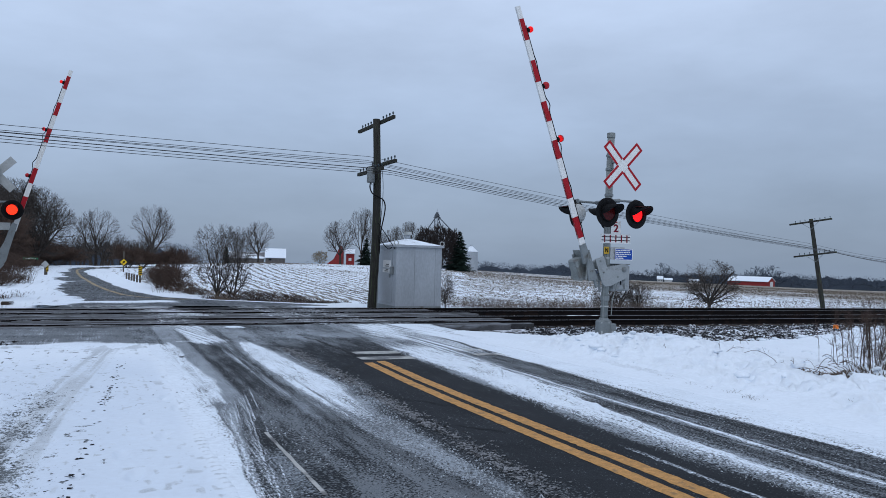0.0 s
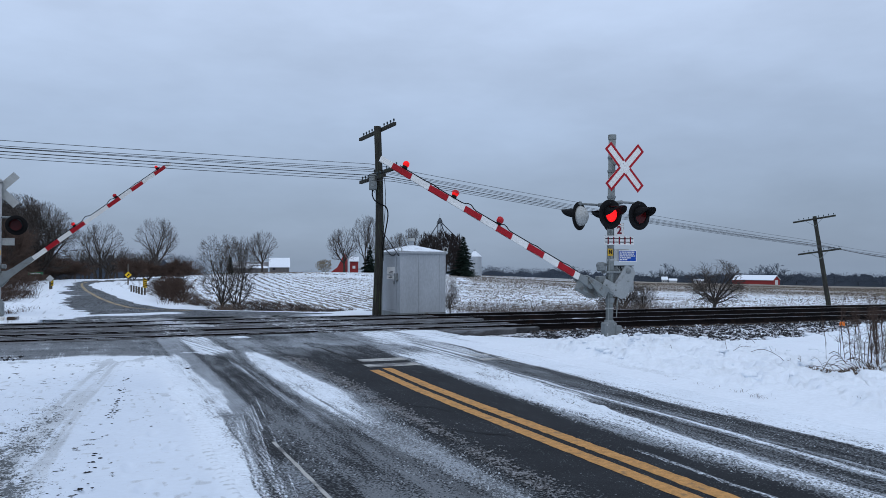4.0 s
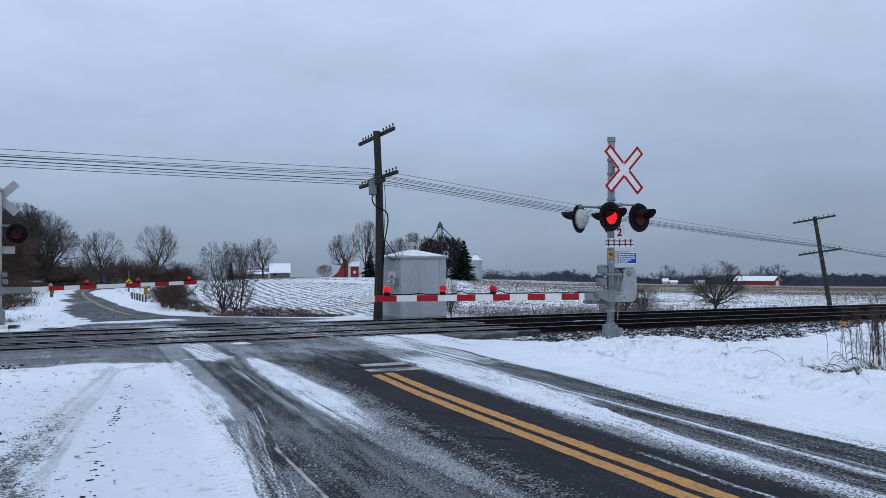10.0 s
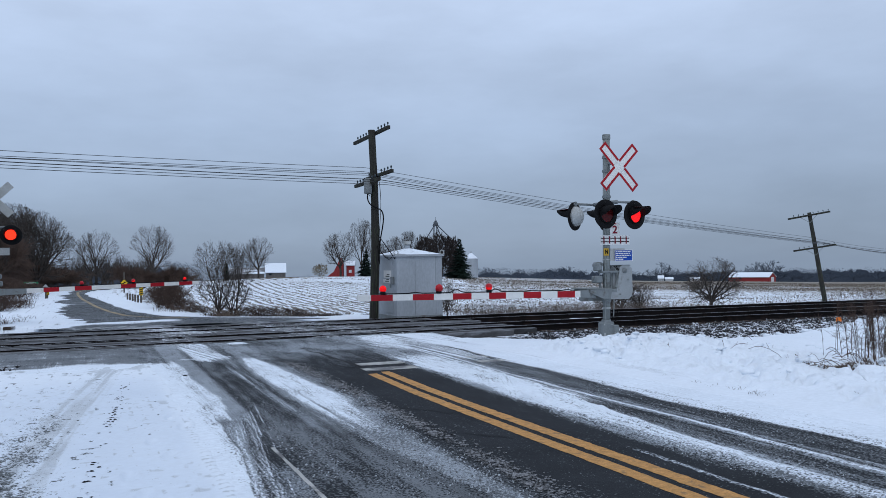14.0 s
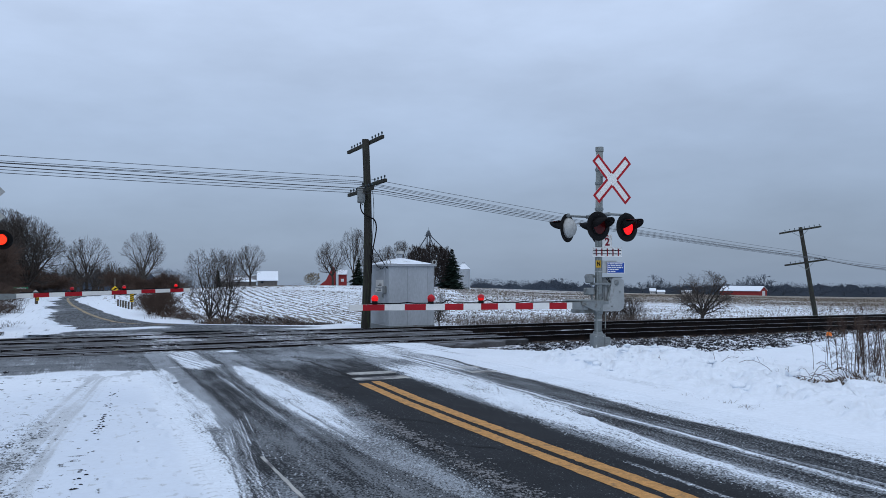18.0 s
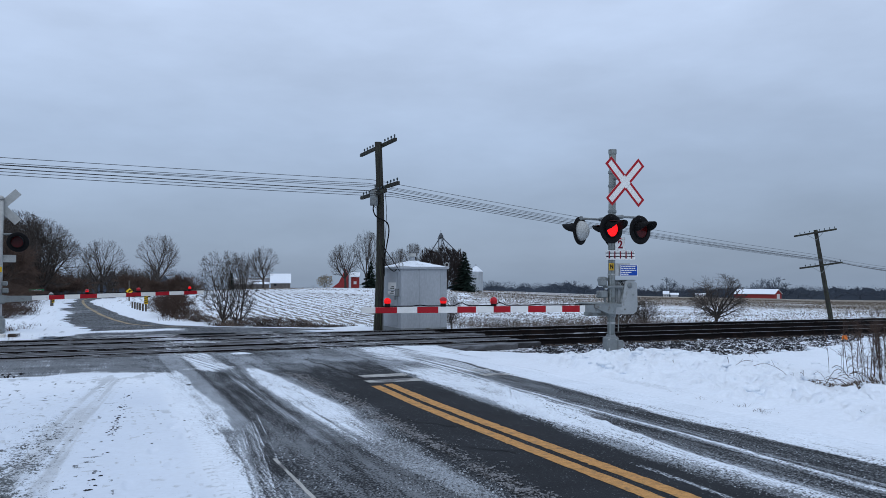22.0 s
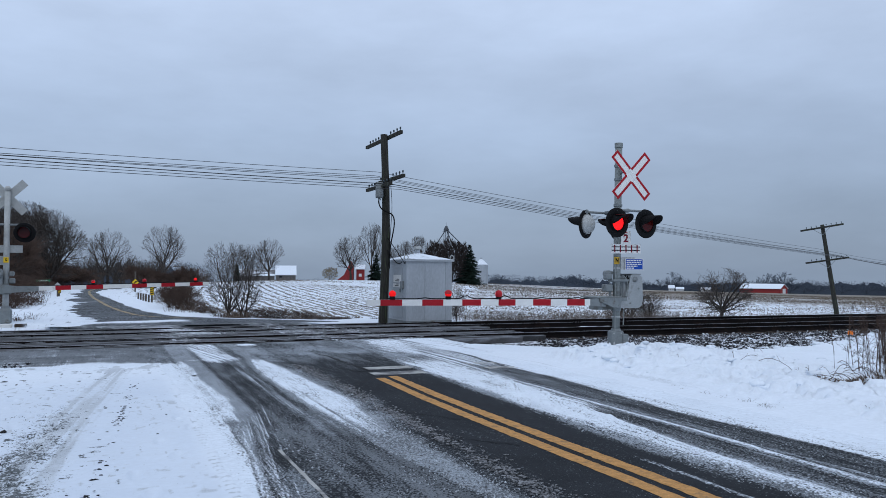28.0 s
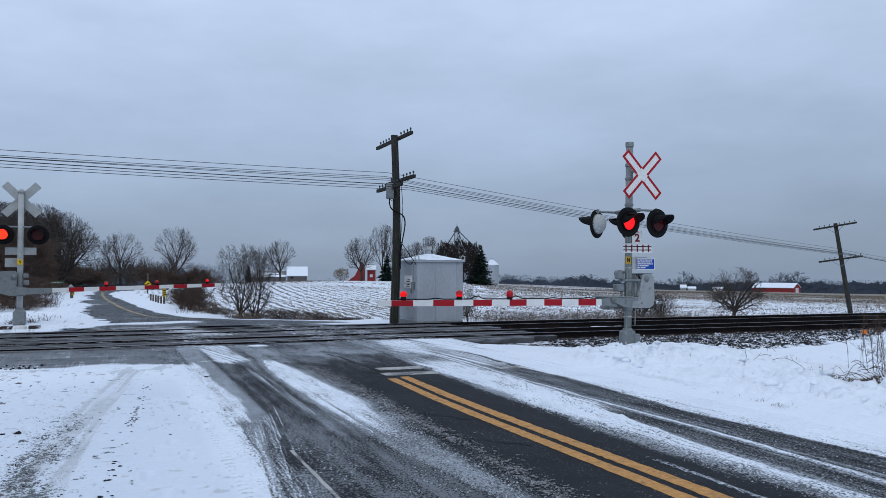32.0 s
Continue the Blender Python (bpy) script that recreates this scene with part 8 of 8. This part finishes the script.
def far_woods():
    """Bare woods along the horizon: many small sprays of twigs, distance haze put into their colour."""
    r = np.random.RandomState(77)
    V, F = [], []

    def spray(x, y, zb, h, w, n):
        for _ in range(n):
            b = len(V)
            u = r.rand() ** 0.7
            z = zb + h * 0.94 * u
            rad = w * (0.35 + 0.65 * math.sqrt(max(0.0, 1 - (1.6 * u - 0.8) ** 2))) * 0.5
            a = r.rand() * 6.283
            q = rad * math.sqrt(r.rand())
            px, py = x + q * math.cos(a), y + q * math.sin(a)
            l = h * (0.04 + 0.07 * r.rand())
            way = r.rand() * 6.283
            t, cx, cy = 0.012 * h * (0.4 + r.rand()), math.cos(way), math.sin(way)
            lean = (r.rand() - 0.5) * l * 1.3
            V.extend([(px - t * cx, py - t * cy, z), (px + t * cx, py + t * cy, z), (px + lean * cx, py + lean * cy, z + l * 1.0)])
            F.append((b, b + 1, b + 2))

    def belt(az0, az1, d0, d1, up0, up1, count, n, dense):
        for _ in range(count):
            az = radians(az0 + (az1 - az0) * r.rand())
            d = d0 + (d1 - d0) * r.rand()
            x, y = d * math.sin(az), d * math.cos(az)
            zb = float(land(x, y)) - 0.5
            base = EYE_HEIGHT - float(np.interp(math.degrees(az), AZ, CREST)) * d / 1414
            h = (base - zb) + d / 1414 * (up0 + (up1 - up0) * r.rand() ** 2)
            spray(x, y, zb, h, h * (0.8 + 0.8 * r.rand()) * dense, int(n * 2.4))

    belt(24, 34, 330, 420, 2, 19, 170, 60, 1.0)
    belt(33, 44, 350, 450, 4, 18, 190, 60, 1.1)
    belt(40, 62, 380, 480, 10, 20, 330, 60, 1.4)
    belt(44, 62, 420, 520, 10, 24, 260, 60, 1.6)
    belt(8, 25, 300, 380, 0, 6, 70, 40, 1.0)
    belt(-25, -6, 140, 200, 20, 60, 120, 70, 1.0)
    belt(-9, 6.5, 150, 200, 14, 36, 130, 80, 1.1)
    for d, low, high, seed, az0, az1 in ((395, 4, 9, 2.0, 23.0, 66.0), (455, 7, 14, 9.0, 23.0, 66.0), (175, 24, 40, 5.0, -28.0, 5.8)):
        last = None
        for az in np.arange(az0, az1, 0.10):
            rad = math.radians(az)
            x, y = d * math.sin(rad), d * math.cos(rad)
            zb = float(land(x, y)) - 3.0
            crest = EYE_HEIGHT - float(np.interp(az, AZ, CREST)) * d / 1414
            lump = float(fbm(np.array(az * 2.2), np.array(seed), 4, 0.65)) + 0.30 * (float(vnoise(np.array(az * 0.8), np.array(seed + 3))) - 0.5)
            lump = lump if az < 36 else 0.46 + 0.45 * (lump - 0.5)
            top = crest + d / 1414 * (low + (high - low) * 2.0 * max(0.0, lump - 0.28)) * float(np.interp(az, (-6, 2, 5.8, 23, 26.4, 27.2, 28.1, 29.2, 29.9, 30.8, 32.4, 33.6, 35, 44, 47), (1.0, 0.85, 0.55, 0.3, 0.5, 1.1, 0.55, 1.0, 0.6, 1.1, 1.6, 1.1, 0.9, 1.4, 1.75)))
            top += d / 1414 * 3.0 * (r.rand() - 0.5)
            b = len(V)
            V.extend([(x, y, zb), (x, y, top)])
            if last is not None:
                F.append((last, b, b + 1, last + 1))
            last = b
    ob = soup("far_woods", V, F, M_HAZEWOOD)
    tagged(ob, "leafless woods along the horizon, coloured bluish for distance haze", "woods", kind="stuff")


far_woods()
planks()


def deck_snow():
    """Thin trodden snow dragged over the deck by wheels."""
    r = np.random.RandomState(29)
    V, F = [], []

    def flake(x, y, l, w, turn):
        b = len(V)
        n = 9
        for k in range(n):
            a = 6.283 * k / n
            q = 0.55 + 0.6 * r.rand()
            u, v = l * math.cos(a) * q, w * math.sin(a) * q
            V.append((x + u * math.cos(turn) - v * math.sin(turn), y + u * math.sin(turn) + v * math.cos(turn), -0.010 + 0.003 * r.rand()))
        F.append(tuple(range(b, b + n)))

    for x0, x1, y0, y1, n, wide in ((1.7, 1.9, 17.9, 24.9, 300, 0.45), (1.55, 2.45, 24.2, 21.0, 700, 0.55), (5.2, 4.4, 18.0, 25.0, 380, 0.6), (6.6, 5.6, 18.0, 24.9, 300, 0.5), (1.0, 0.2, 23.9, 25.1, 260, 1.2)):
        for _ in range(n):
            u = r.rand()
            x, y = x0 + (x1 - x0) * u + wide * r.randn() * 0.5, y0 + (y1 - y0) * u
            if any(abs(y - (ty + sg * GAUGE / 2)) < 0.16 for ty in TRACK_Y for sg in (-1, 1)):
                continue
            flake(x, y, 0.06 + 0.22 * r.rand() ** 2, 0.006 + 0.018 * r.rand(), r.choice((1.72, 0.03, 0.03)) + 0.05 * r.randn())
    for _ in range(260):
        x, y = -5 + 14 * r.rand(), TRACK_Y[r.randint(2)] + r.choice((-1, 1)) * (GAUGE / 2 + 0.1 * r.choice((-1, 1)) + 0.03 * r.randn())
        flake(x, y, 0.08 + 0.3 * r.rand(), 0.006 + 0.012 * r.rand(), 0.0)
    ob = soup("deck_snow", V, F, mat("trodden_snow", (0.58, 0.61, 0.65), 0.85, 0, 0.3, 4, 0.3, 40))
    tagged(ob, "thin trodden snow patches dragged over the crossing deck", "snow", kind="stuff")


deck_snow()


# ---- what moves ----
def blink_times():
    """The moments at which the lights change over, about every 0.6 seconds."""
    return list(np.interp(np.arange(55), (0, 5, 10, 14, 22, 30, 38, 46, 54), (0.03, 2.96, 6.04, 8.36, 13.247, 18.09, 22.968, 27.826, 32.688)))


def blink_rows(first_lit, shut_pose, open_pose):
    """Rows for an added shutter over a constant glow: lit and dark by turns."""
    lit = first_lit
    rows = [(0.0, open_pose if lit else shut_pose)]
    for t in blink_times():
        if t > 31.95:
            break
        if t > 0.05:
            rows.append((t - 0.034, open_pose if lit else shut_pose))
        lit = not lit
        rows.append((t + 0.015, open_pose if lit else shut_pose))
    rows.append((32.0, open_pose if lit else shut_pose))
    return rows


NEAR_LIFT = ((0, 69.3), (0.5, 63.5), (1, 57.7), (1.5, 51.9), (2, 46.3), (2.5, 40.9), (3, 35.66), (3.5, 30.5), (5.5, 10.9), (6, 6.23), (6.5, 4.9), (7, 4.22), (8, 2.7), (9, 1.7), (10, 0.9), (32, 0.75))
FAR_LIFT = ((0, 73.96), (0.5, 70.5), (1, 66.9), (1.5, 63.4), (2, 59.6), (2.5, 54.7), (3, 49.3), (3.5, 43.8), (5.5, 22.6), (6, 17.68), (7, 10.4), (8, 5.8), (9, 2.6), (10, 1.7), (32, 1.6))
NEAR_TURN, FAR_TURN = 5.23, -0.45


def motions():
    walk(near_arm, [(t, pose(-0.06, -0.127, 1.415, 0, 0, NEAR_TURN) @ pose(0, 0, 0, 0, a, 0)) for t, a in NEAR_LIFT])
    walk(far_arm, [(t, pose(-0.145, 0.203, 1.457, 0, 0, FAR_TURN) @ pose(0, 0, 0, 0, -a, 0)) for t, a in FAR_LIFT])
    walk(near_swing, [(t, pose(*SWING_AT) @ pose(0, 0, 0, 0, a, 0)) for t, a in NEAR_LIFT])
    shut, lifted = pose(0, -0.058, 0.165), pose(0, -0.058, 0.165, -86, 0, 0)
    for group in (near_shutters, far_shutters):
        for key, ob in group.items():
            walk(ob, blink_rows(key in ("R", "BL"), shut, lifted))
    for side in (-1, 1):
        for i, (ob, x, z) in enumerate(ARM_LAMPS[side]):
            # the two inner lamps blink by turns, wired the other way round on the far arm
            closed = pose(x, 0, z)
            turned = pose(x, 0, z) @ pose(0, 0, 0, -88, 0, 0)
            walk(ob, blink_rows(i == (1 if side < 0 else 0), closed, turned))


motions()
